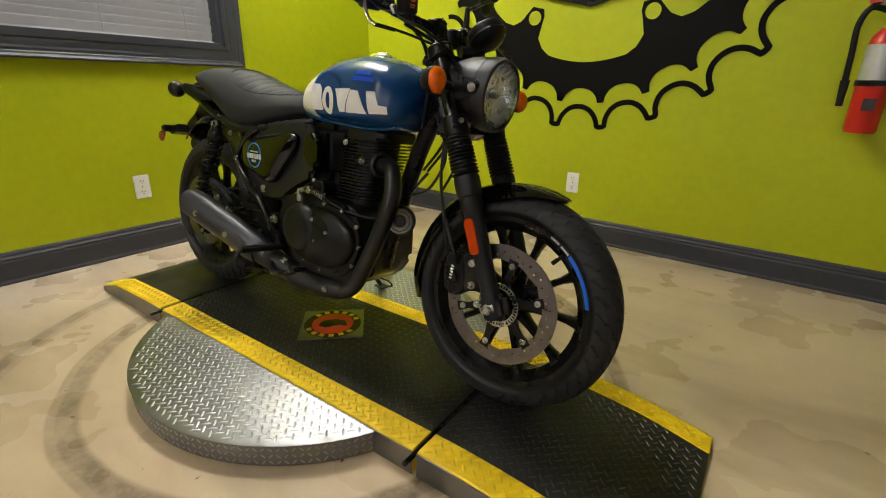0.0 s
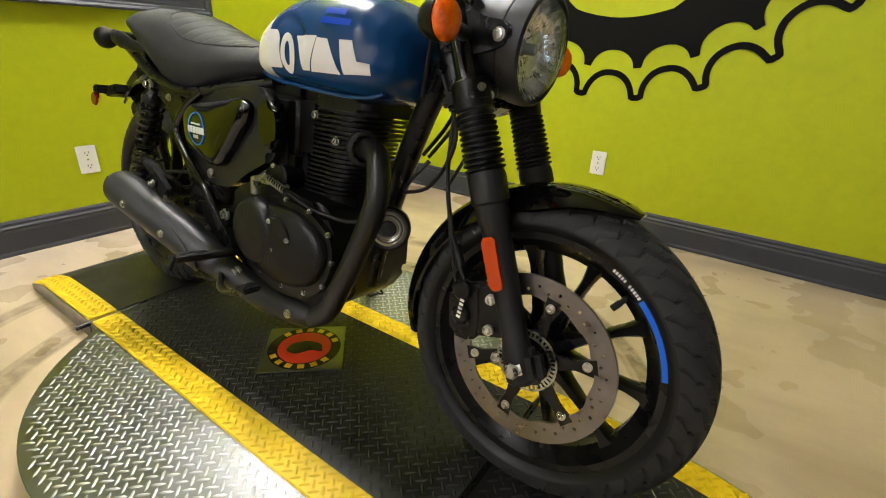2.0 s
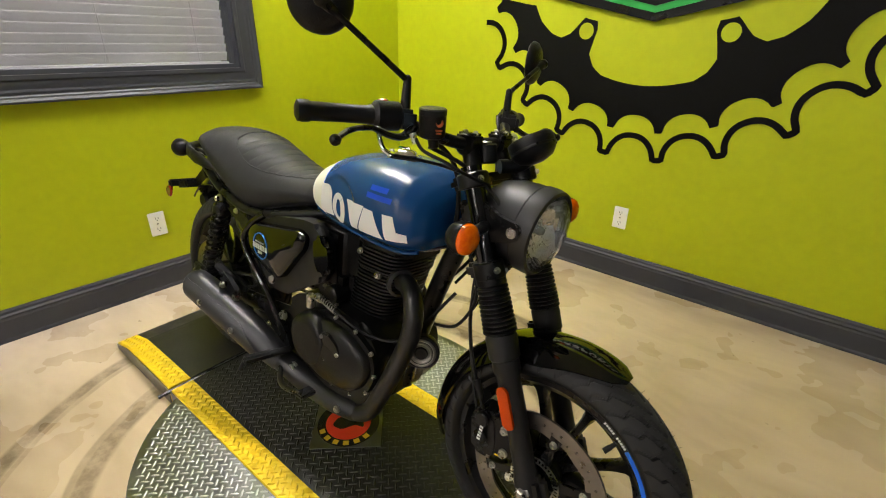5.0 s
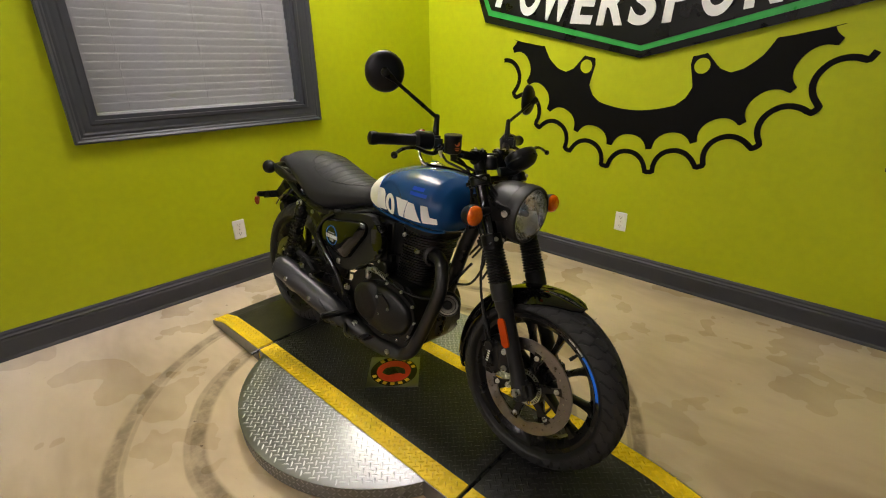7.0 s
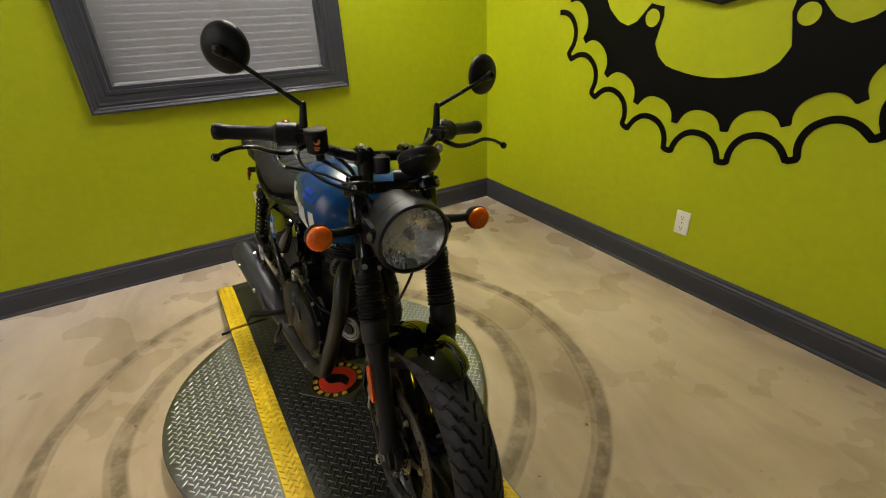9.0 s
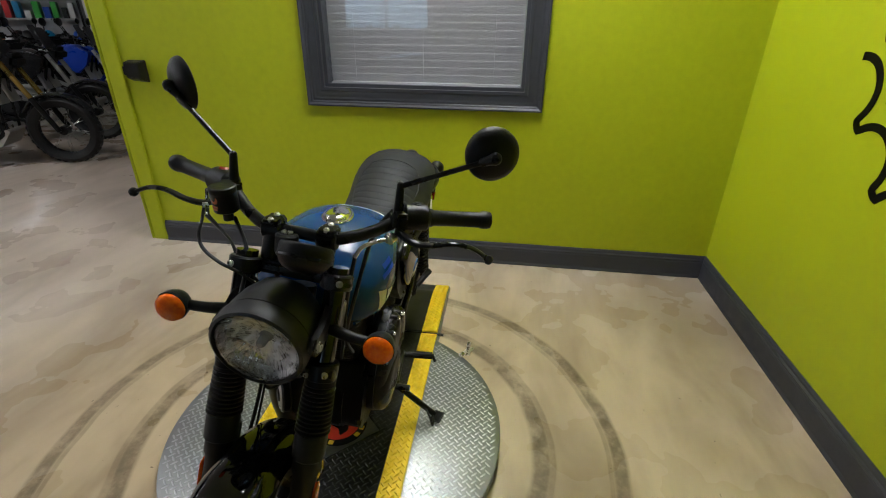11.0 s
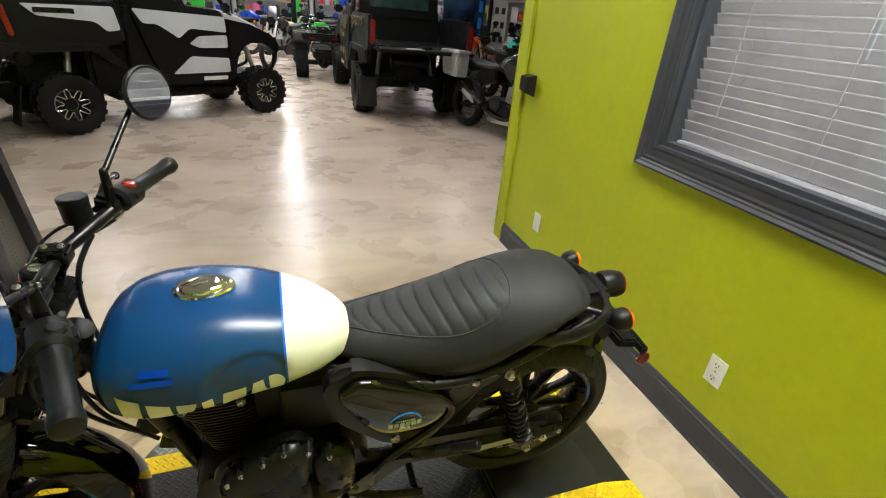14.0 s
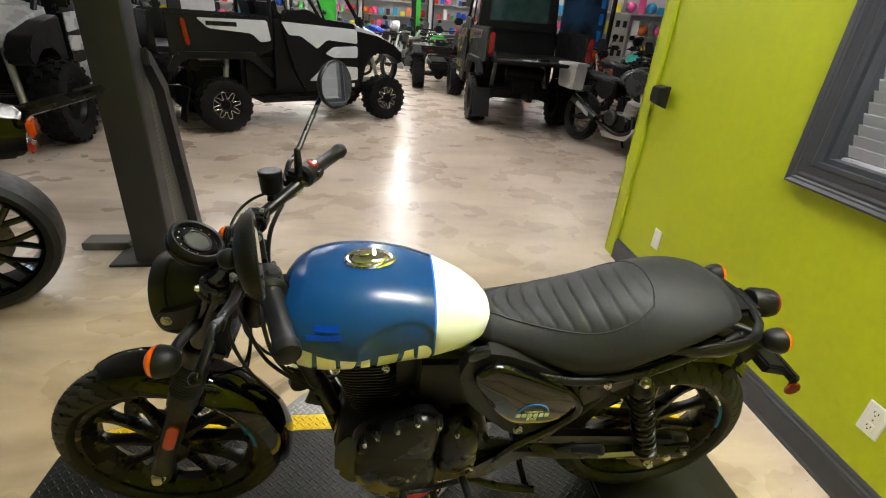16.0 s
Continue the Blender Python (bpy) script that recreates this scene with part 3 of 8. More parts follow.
# ---- mural and sign on the north wall ----
GX, GZC = 1.6245, 1.708
GK = 1.026


def wall_slab(outline, d0, depth, material, name, parent=None, label=""):
    """A flat shape on the north wall; outline in (x, z)."""
    m = Matrix(((1, 0, 0, 0), (0, 0, -1, -d0), (0, 1, 0, 0), (0, 0, 0, 1)))
    bm = slab(bmnew(), outline, m, depth)
    return link_mesh(name, bm, material, False) if parent is None else part(name, bm, material, parent, label, smooth=False)


mural = tagged(new("sprocket_mural"), "black bicycle sprocket and chain outline painted on the green wall", "mural")
STEP = radians(14.5)
PHASE = radians(7.0)        # angle of the first valley past straight down


def polar(a, r):
    return (GX + GK * r * math.sin(a), GZC - GK * r * math.cos(a))


def scallop(a, tip, root):
    """Radius of a toothed edge: narrow tips, round hollows between."""
    f = ((a - PHASE) / STEP) % 1.0
    d = abs(f - 0.5) * 2.0
    if d > 0.84:
        return tip
    return root + (tip - root) * (1 - math.sqrt(max(0.0, 1 - (d / 0.84) ** 2.2)))


A0, A1 = radians(-64), radians(66)
steps = 420
outer = [polar(A0 + (A1 - A0) * k / steps, scallop(A0 + (A1 - A0) * k / steps, 1.03, 0.922)) for k in range(steps + 1)]
bm = bmnew()
left, right = [], []
for k, (u, v) in enumerate(outer):
    a, b = V(outer[max(k - 1, 0)]), V(outer[min(k + 1, steps)])
    t = (b - a).normalized()
    n = V((-t.y, t.x)) * 0.0135
    left.append((u + n.x, v + n.y))
    right.append((u - n.x, v - n.y))
va = [[bm.verts.new((u, -d, v)) for u, v in side] for side in (left, right) for d in (0.0005, 0.003)]
for k in range(steps):
    for i, j in ((0, 1), (1, 3), (3, 2)):
        bm.faces.new((va[i][k], va[i][k + 1], va[j][k + 1], va[j][k]))
part("chain_outline", bm, MURAL_BLACK, mural, smooth=False)
HUB_A = (0, 17.5, 22, 26, 28.5, 31, 38, 38.6, 41, 45.3, 52, 59, 64, 69)
HUB_R = (0.697, 0.694, 0.675, 0.637, 0.53, 0.50, 0.525, 0.617, 0.665, 0.688, 0.70, 0.693, 0.775, 0.875)
bm = bmnew()
rows = []
for k in range(421):
    a = radians(-69 + 138 * k / 420)
    q = abs(math.degrees(a))
    i = max(j for j in range(13) if HUB_A[j] <= q)
    t = (q - HUB_A[i]) / (HUB_A[i + 1] - HUB_A[i])
    r_in = HUB_R[i] + (HUB_R[i + 1] - HUB_R[i]) * t
    r_out = max(scallop(a, 0.905, 0.828), r_in + 0.004)
    (x0, z0), (x1, z1) = polar(a, r_in), polar(a, r_out)
    rows.append([V((x0, -0.0005, z0)), V((x0, -0.0033, z0)), V((x1, -0.0033, z1)), V((x1, -0.0005, z1))])
loft(bm, rows)
part("sprocket", bm, MURAL_BLACK, mural, smooth=False)
for s in (-1, 1):
    cx, cz = GX + s * 0.3155, 1.2235
    wall_slab([(cx + 0.037 * math.cos(2 * math.pi * k / 28), cz + 0.037 * math.sin(2 * math.pi * k / 28)) for k in range(28)], 0.0036, 0.001, LIME, "bolt_hole", mural, "lime round hole")

sign = empty("shop_sign", pose(0, 0, 0), "black angular shop sign with a green line and white block letters", "sign")
S_TOP = 2.14


def sign_outline(inset):
    k = inset
    pts = [(GX, 1.264 + k), (0.55 + k * 0.9, 1.50 + k * 1.1), (0.43 + k, 1.80), (0.62 + k, S_TOP - k)]
    return pts + [(2 * GX - x, z) for x, z in pts[:0:-1]]


wall_slab(sign_outline(0), 0.004, 0.014, SIGN_BLACK, "backing", sign)
wall_slab(sign_outline(0.035), 0.0185, 0.003, SIGN_GREEN, "line", sign, "bright green line")
wall_slab(sign_outline(0.062), 0.0220, 0.003, SIGN_BLACK, "face", sign)
# sign lettering, one raised letter a part, set on a shallow bow
for k, ch in enumerate("POWERSPORTS"):
    x = 0.715 + 0.1795 * k + (0.015 if k in (2, 3) else 0.0)
    z = 1.437 + 0.172 * ((x - 1.6245) / 1.0) ** 2
    cu = bpy.data.curves.new("letter", "FONT")
    cu.body, cu.size, cu.extrude, cu.offset, cu.align_x, cu.shear = ch, 0.30, 0.003, 0.010, "CENTER", 0.12
    tmp = bpy.data.objects.new("letter_curve", cu)
    scene.collection.objects.link(tmp)
    me = bpy.data.meshes.new_from_object(tmp.evaluated_get(bpy.context.evaluated_depsgraph_get()))
    bpy.data.objects.remove(tmp)
    bpy.data.curves.remove(cu)
    wide = max(v.co.x for v in me.vertices) - min(v.co.x for v in me.vertices)
    mid = (max(v.co.x for v in me.vertices) + min(v.co.x for v in me.vertices)) / 2
    goal = 0.20 if ch == "W" else 0.15
    slope = math.atan(2 * 0.172 * (x - 1.6245)) * 0.8
    me.transform(Matrix.Translation((x, -0.0285, z)) @ Matrix.Rotation(-slope, 4, "Y") @ Matrix(((1, 0, 0, 0), (0, 0, -1, 0), (0, 1, 0, 0), (0, 0, 0, 1))) @ Matrix.Diagonal((goal / wide, 1, 1, 1)) @ Matrix.Translation((-mid, 0, 0)))
    me.materials.clear()
    me.materials.append(SIGN_WHITE)
    letter = new("letter", me)
    letter.parent = sign

# fire extinguisher on the north wall
ext = empty("fire_extinguisher", pose(2.832, -0.072, 0.715), "red fire extinguisher with a black hose on the green wall", "extinguisher")
bm = lathe(bmnew(), (0, 0, 0), (0, 0, 1), [(0, 0), (0.048, 0), (0.054, 0.012), (0.054, 0.33), (0.047, 0.36), (0.027, 0.385), (0.02, 0.39), (0, 0.39)], 32)
part("cylinder", bm, RED, ext)
bm = lathe(bmnew(), (0, 0, 0.2), (0, 0, 1), [(0.0548, 0), (0.0548, 0.13)], 32)
part("label", bm, shader("silver_label", (0.5, 0.5, 0.5), 0.4, 0.4), ext, "silver label band")
bm = lathe(bmnew(), (0, 0, 0.18), (0, 0, 1), [(0.0552, 0), (0.060, 0), (0.060, 0.02), (0.0552, 0.02)], 32)
part("strap", bm, PLASTIC, ext, "black strap")
bm = box(bmnew(), (0, -0.0545, 0.11), (0.04, 0.004, 0.045), bev=0.001)
part("badge", bm, shader("dark_badge", (0.03, 0.03, 0.03), 0.4), ext)
bm = rod(bmnew(), (0, 0, 0.385), (0, 0, 0.44), 0.018)
box(bm, (0.0, 0, 0.45), (0.05, 0.03, 0.03), bev=0.005)
part("valve", bm, CHROME, ext)
bm = box(bmnew(), (-0.02, 0, 0.485), (0.12, 0.022, 0.008), (0, -14, 0), 0.003)
box(bm, (-0.025, 0, 0.455), (0.11, 0.022, 0.008), (0, 8, 0), 0.003)
part("lever", bm, CHROME, ext)
bm = tube(bmnew(), [(-0.02, 0, 0.45), (-0.075, -0.01, 0.46), (-0.1, -0.01, 0.40), (-0.095, -0.01, 0.3), (-0.09, -0.005, 0.18)], 0.011, 10)
rod(bm, (-0.09, -0.005, 0.2), (-0.088, -0.005, 0.10), 0.016, 0.012)
part("hose", bm, SOFT_RUBBER, ext)
bm = box(bmnew(), (0, 0.062, 0.22), (0.05, 0.02, 0.35), bev=0.004)
part("bracket", bm, SATIN, ext)
tag_sign = empty("wall_tag", pose(2.83, -0.004, 1.30), "small red square safety tag on the green wall", "sign")
bm = box(bmnew(), (0, 0, 0), (0.16, 0.004, 0.2), bev=0.001)
part("panel", bm, RED, tag_sign)

# ---- the turntable lift ----
LIFT = pose(1.443, -1.72, 0, 0, 0, 1.1)
lift = empty("turntable_lift", LIFT, "steel tread-plate motorcycle turntable with a black deck and yellow edges", "turntable")
H = 0.065
R_DISC = 0.577
HALF = 0.28          # half the deck's width
XG0, XG1 = -0.553, 0.622      # the two cross joints
X_TAIL, X_NOSE = -1.06, 1.178


def lozenges(bm_lists, inside, x0, x1, y0, y1, z, pitch=0.0195, length=0.0265, width=0.0064, high=0.0028, zfun=None):
    """Raised tread bars at alternating angles wherever inside(x, y)."""
    verts, faces = bm_lists
    q = pitch / math.sqrt(2)
    n0, n1, m0, m1 = int((x0 + y0) / q / 2) - 1, int((x1 + y1) / q / 2) + 1, int((y0 - x1) / q / 2) - 1, int((y1 - x0) / q / 2) + 1
    for i in range(n0, n1 + 1):
        for j in range(m0, m1 + 1):
            x, y = (i - j) * q, (i + j) * q
            if not (x0 <= x <= x1 and y0 <= y <= y1 and inside(x, y)):
                continue
            a = radians(45 if (i + j) % 2 else -45)
            c, s = math.cos(a) , math.sin(a)
            zz = z if zfun is None else zfun(x)
            n = len(verts)
            for u, v, h in ((-length / 2, 0, 0), (-length / 4, -width / 2, 0), (length / 4, -width / 2, 0), (length / 2, 0, 0), (length / 4, width / 2, 0), (-length / 4, width / 2, 0), (-length / 4, 0, high), (length / 4, 0, high)):
                verts.append((x + u * c - v * s, y + u * s + v * c, zz + h))
            faces += [(n, n + 1, n + 6), (n + 1, n + 2, n + 7, n + 6), (n + 2, n + 3, n + 7), (n + 3, n + 4, n + 7), (n + 4, n + 5, n + 6, n + 7), (n + 5, n, n + 6)]
    return bm_lists


def tread(name, lists, material, parent):
    me = bpy.data.meshes.new(name)
    me.from_pydata(*[lists[0], [], lists[1]])
    me.materials.append(material)
    me.polygons.foreach_set("use_smooth", [True] * len(me.polygons))
    me.set_sharp_from_angle(angle=radians(60))
    ob = new(name, me)
    ob.parent = parent
    return tagged(ob, kind="stuff")


bm = bmnew()
lathe(bm, (0, 0, 0), (0, 0, 1), [(R_DISC - 0.004, 0.004), (R_DISC - 0.004, H - 0.004), (R_DISC, H - 0.003), (R_DISC, H - 0.0015), (R_DISC - 0.003, H), (0, H)], 128)
disc = part("round_plate", bm, STEEL, lift, "bright steel round plate")
tread("tread", lozenges(([], []), lambda x, y: x * x + y * y < (R_DISC - 0.015) ** 2 and abs(y) > HALF + 0.006, -R_DISC, R_DISC, -R_DISC, R_DISC, H, high=0.0018), STEEL_BAR, disc)

# the skirt round the plate carries the same tread
verts, faces = [], []
for k in range(200):
    a = 2 * math.pi * k / 200
    for j in range(3):
        z = 0.014 + 0.018 * j
        t = radians(45 if (k + j) % 2 else -45)
        n = len(verts)
        r0 = R_DISC - 0.004
        for u, v, h in ((-0.0085, 0, 0), (-0.004, -0.0023, 0), (0.004, -0.0023, 0), (0.0085, 0, 0), (0.004, 0.0023, 0), (-0.004, 0.0023, 0), (-0.004, 0, 0.0016), (0.004, 0, 0.0016)):
            du, dv = u * math.cos(t) - v * math.sin(t), u * math.sin(t) + v * math.cos(t)
            b = a + du / r0
            verts.append(((r0 + h) * math.cos(b), (r0 + h) * math.sin(b), z + dv))
        faces += [(n, n + 1, n + 6), (n + 1, n + 2, n + 7, n + 6), (n + 2, n + 3, n + 7), (n + 3, n + 4, n + 7), (n + 4, n + 5, n + 6, n + 7), (n + 5, n, n + 6)]
tread("skirt_tread", (verts, faces), STEEL_BAR, disc)


def deck_z(x):
    """Height of the deck: level in the middle, falling to the floor at both ramps."""
    if x < -0.93:
        return 0.024 + (x - X_TAIL) / (-0.93 - X_TAIL) * (H - 0.028)
    if x < XG0:
        return H - 0.004 + 0.008 * min(1.0, (x + 0.93) / 0.25)
    if x > 0.64:
        f = (X_NOSE - x) / (X_NOSE - 0.64)
        return 0.012 + (1 - (1 - f) ** 1.9) * (H + 0.004 - 0.012)
    return H + 0.004


def deck_half(x):
    """Half width of the deck, narrowing at the nose."""
    if x > 1.0:
        return HALF - (x - 1.0) / (X_NOSE - 1.0) * 0.015
    return HALF


BAND = 0.072
for nm, xa, xb in (("ramp_plate", X_TAIL, XG0 - 0.009), ("deck_plate", XG0 + 0.009, XG1 - 0.007), ("ramp_plate", XG1 + 0.007, X_NOSE)):
    xs = [xa + (xb - xa) * k / 24 for k in range(25)]
    bm = bmnew()
    rows = []
    for xx in xs:
        w, z = deck_half(xx) - BAND, deck_z(xx)
        rows.append([V((xx, -w, 0.002)), V((xx, -w, z)), V((xx, w, z)), V((xx, w, 0.002))])
    loft(bm, rows)
    plate = part(nm, bm, BLACK_TREAD, lift, "black gritty tread-plate deck", smooth=False)
    if xa > X_TAIL:
        tread("tread", lozenges(([], []), lambda px, py: abs(py) < deck_half(px) - BAND - 0.008, xa + 0.012, xb - 0.008, -HALF, HALF, 0, pitch=0.0195, length=0.0265, width=0.0062, high=0.0019, zfun=deck_z), PALER_BAR, plate)
    for s in (-1, 1):
        bm = bmnew()
        rows = []
        for xx in xs:
            w, z = deck_half(xx), deck_z(xx)
            rows.append([V((xx, s * (w - BAND), 0.004)), V((xx, s * (w - BAND), z + 0.001)), V((xx, s * (w - 0.003), z + 0.001)), V((xx, s * w, z - 0.002)), V((xx, s * w, 0.004))])
        loft(bm, rows)
        band = part("edge_band", bm, YELLOW, plate, "yellow painted tread-plate edge", smooth=False)
        tread("tread", lozenges(([], []), lambda px, py: deck_half(px) - BAND + 0.008 < s * py < deck_half(px) - 0.006, xa + 0.01, xb - 0.008, -HALF - 0.002, HALF + 0.002, 0, pitch=0.0180, length=0.0240, width=0.0062, high=0.0038, zfun=lambda q: deck_z(q) + 0.001), YELLOW, band)
        bm = bmnew()
        rows = []
        for xx in xs:
            w, z = deck_half(xx) + 0.0015, deck_z(xx)
            rows.append([V((xx, s * w, 0.0)), V((xx, s * (w + 0.003), 0.0)), V((xx, s * (w + 0.003), z - 0.003)), V((xx, s * w, z - 0.003))])
        loft(bm, rows)
        part("side_plate", bm, STEEL, plate, "bare steel side", smooth=False)
# nose plate and hinge bars
for xx in (XG0, XG1):
    bm = tube(bmnew(), [(xx, -HALF - 0.04, H - 0.004), (xx, HALF + 0.03, H - 0.004)], 0.0065, 8)
    part("hinge_rod", bm, SATIN, lift)
bm = rod(bmnew(), (XG0 + 0.125, 0.43, H), (XG0 + 0.125, 0.43, H + 0.02), 0.012)
rod(bm, (XG0 + 0.125, 0.43, H + 0.01), (XG0 + 0.127, 0.434, H + 0.062), 0.0075)
rod(bm, (XG0 + 0.155, 0.40, H + 0.012), (XG0 + 0.10, 0.45, H + 0.012), 0.0085)
part("locking_pin", bm, ZINC, lift, "bright locking pin")

# floor decal plate on the deck
decal = empty("badge_plate", LIFT @ pose(0.03, 0.012, H + 0.0065, 0, 0, 43), "square steel plate with a round red badge on the deck", "plate")
bm = box(bmnew(), (0, 0, 0.0015), (0.21, 0.20, 0.003), bev=0.001)
part("plate", bm, STEEL, decal)
for nm, r, z, mt in (("rim", 0.096, 0.0035, SIGN_BLACK), ("disc", 0.070, 0.0042, shader("red_badge_print", (0.62, 0.03, 0.015), 0.4, vary=0.1))):
    bm = lathe(bmnew(), (0, 0, 0.003), (0, 0, 1), [(0, z - 0.003), (r, z - 0.003), (r, 0), (0, 0)], 48)
    part(nm, bm, mt, decal)
GOLDEN = shader("yellow_badge_print", (0.75, 0.5, 0.03), 0.4, vary=0.08)
for a0, n in ((20, 6), (205, 6)):
    for k in range(n):
        a = radians(a0 + k * 22)
        bm = box(bmnew(), (0.083 * math.cos(a), 0.083 * math.sin(a), 0.0044), (0.016, 0.017, 0.0008), (0, 0, math.degrees(a)))
        part("letter_block", bm, GOLDEN, decal)
bm = slab(bmnew(), rounded([(-0.05, -0.012), (-0.02, -0.03), (0.02, -0.012), (0.05, -0.025), (0.045, 0.012), (0.01, 0.03), (-0.035, 0.02)], 0.012), pose(0, 0, 0.0043), 0.0006)
part("emblem", bm, SIGN_BLACK, decal)

# ---- showroom shell ----
CEIL = 4.2
bm = box(bmnew(), (1.0, -13.0, CEIL + 0.05), (30, 27, 0.1))
structure("ceiling", bm, CEILING_WHITE, "pale showroom ceiling")
for nm, c, s in (("wall_south", (1, -26.1, 2.1), (30, 0.2, 4.2)), ("wall_far_west", (-14.1, -13, 2.1), (0.2, 27, 4.2)), ("wall_north_outer", (11.0, 0.35, 2.1), (10.4, 0.2, 4.2)), ("wall_north_outer_2", (-7, 0.35, 2.1), (14.2, 0.2, 4.2))):
    structure(nm, box(bmnew(), c, s), FAR_WALL, "pale grey showroom wall")

# east wall with a row of storefront windows, daylight behind them
EAST_Z0, EAST_Z1 = 1.15, 2.35
bays = [(-11.7, -11.25), (-10.3, -8.2), (-7.6, -4.4)]
bm = bmnew()
box(bm, (16.1, -13, EAST_Z0 / 2), (0.2, 27, EAST_Z0))
box(bm, (16.1, -13, (EAST_Z1 + 4.2) / 2), (0.2, 27, 4.2 - EAST_Z1))
edges = [-26.5] + [v for bay in bays for v in bay] + [0.5]
for a, b in zip(edges[::2], edges[1::2]):
    box(bm, (16.1, (a + b) / 2, (EAST_Z0 + EAST_Z1) / 2), (0.2, b - a, EAST_Z1 - EAST_Z0))
structure("wall_east", bm, FAR_WALL, "pale grey showroom wall with storefront windows")
for k, (a, b) in enumerate(bays):
    win = tagged(new("window_%d" % (k + 2)), "tall storefront window with daylight behind", kind="structure")
    bm = bmnew()
    for y in (a + 0.02, (a + b) / 2, b - 0.02):
        box(bm, (16.05, y, (EAST_Z0 + EAST_Z1) / 2), (0.08, 0.05, EAST_Z1 - EAST_Z0))
    part("window_frame", bm, UTV_BLACK, win, smooth=False)
bm = box(bmnew(), (18.5, -8, 2.2), (0.1, 24, 5))
structure("backdrop", bm, glow("daylight_haze", (0.62, 0.84, 1.0), DAYLIGHT), "bright hazy daylight outside the storefront")
LAMP = glow("lamp_diffuser", LAMP_COLOUR, LAMP_POWER)
lamp0 = None
for x in (-7.6, -3.4, 0.65, 5.0, 9.2):
    for y in (-1.15, -4.4, -7.5, -10.6, -13.7, -16.8, -19.9, -23.0):
        if abs(x - 0.65) > 0.1 and y > -4 or (x > 4 and y > -9):
            continue
        if y > -2 or (x < -3 and y > -11):
            continue
        if (x, y) == (0.65, -4.4):
            x, y = 1.2, -5.0
        if lamp0 is None:
            lamp0 = empty("ceiling_light", pose(x, y, CEIL), "white ceiling light with a long bright diffuser", "ceiling light", "rows of ceiling lights")
            part("frame", box(bmnew(), (0, 0, -0.03), (0.34, 1.26, 0.06), bev=0.008), WHITE_PAINT, lamp0)
            part("diffuser", box(bmnew(), (0, 0, -0.064), (0.28, 1.2, 0.012)), LAMP, lamp0, smooth=False)
        else:
            copy_thing(lamp0, pose(x, y, CEIL))
copy_thing(lamp0, pose(0.66, -1.25, NOOK_TOP, 0, 0, 90))
# unseen lamp, added in the closed office to brighten it behind the blind
copy_thing(lamp0, pose(-0.75, -1.65, 3.295, 0, 0, 0))

# ---- the motorcycle ----
BIKE = pose(0.740, -1.708, H + 0.006, 0, 0, 0.6) @ pose(0, 0, 0, -7.8, 0, 0)
bike = empty("motorcycle", BIKE, "blue and cream roadster motorcycle leaning on its side stand", "motorcycle")
RAKE = radians(21.5)
FA = V((1.377, 0, 0.275))                  # front axle
UP = V((-math.sin(RAKE), 0, math.cos(RAKE)))
FWD = V((math.cos(RAKE), 0, math.sin(RAKE)))
HEAD = V((1.125, 0, 0.85))
STEER = Matrix.Translation(HEAD) @ Matrix.Rotation(radians(-1.0), 4, UP) @ Matrix.Translation(-HEAD)
RA = V((0.064, 0, 0.294))                  # rear axle


def fork(s, y=0.0, f=0.0):
    return FA + UP * s + FWD * f + V((0, y, 0))


def turned(bm):
    bm.transform(STEER)
    return bm


def tyre_mesh(centre, radius, width, rim_r, grooves, phase):
    """A road tyre with lightning-shaped tread grooves cut into its crown, turned alternately to both sides."""
    line = [(0.0, 0.10), (0.85, 0.36), (0.80, 0.48), (1.65, 0.70), (1.60, 0.82), (2.2, 0.97)]
    pitch = 2 * math.pi * radius / grooves

    def distance(u, v, pts):
        best = 1.0
        for (u0, v0), (u1, v1) in zip(pts, pts[1:]):
            du, dv = (u1 - u0) * pitch, (v1 - v0) * width / 2
            t = max(0.0, min(1.0, (((u - u0) * pitch) * du + ((v - v0) * width / 2) * dv) / (du * du + dv * dv)))
            best = min(best, math.hypot((u - u0) * pitch - du * t, (v - v0) * width / 2 - dv * t))
        return best

    verts, faces, cut_in = [], [], []
    seg, prof = 28 * grooves, 84
    for k in range(seg):
        a = 2 * math.pi * k / seg
        ca, sa = math.cos(a), math.sin(a)
        for j in range(prof):
            q = -1 + 2 * j / (prof - 1)
            c = abs(q)
            if c < 0.74:
                phi = c / 0.74 * math.pi / 2
                v = math.sin(phi)
                r = radius - width * 0.47 * (1 - math.cos(phi))
            else:
                f = (c - 0.74) / 0.26
                v = 1 - 0.24 * f ** 1.6
                r = (radius - width * 0.47) * (1 - f) + rim_r * f
            yy = (width / 2) * math.copysign(v, q)
            gap = 1.0
            if c < 0.70:
                u = (a / (2 * math.pi) * grooves + phase + (0.5 if q > 0 else 0.0)) % 1.0
                gap = min(distance(u + o, v, line) for o in (0, 1, 2))
                r -= 0.0070 * max(0.0, min(1.0, (0.0027 - gap) / 0.0011))
            cut_in.append(gap < 0.0025)
            verts.append((centre.x + r * ca, centre.y + yy, centre.z + r * sa))
    for k in range(seg):
        m = (k + 1) % seg
        for j in range(prof - 1):
            faces.append((k * prof + j, k * prof + j + 1, m * prof + j + 1, m * prof + j))
    me = bpy.data.meshes.new("tyre")
    me.from_pydata(verts, [], faces)
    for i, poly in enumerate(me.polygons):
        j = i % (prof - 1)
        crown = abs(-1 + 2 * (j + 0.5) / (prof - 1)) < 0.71
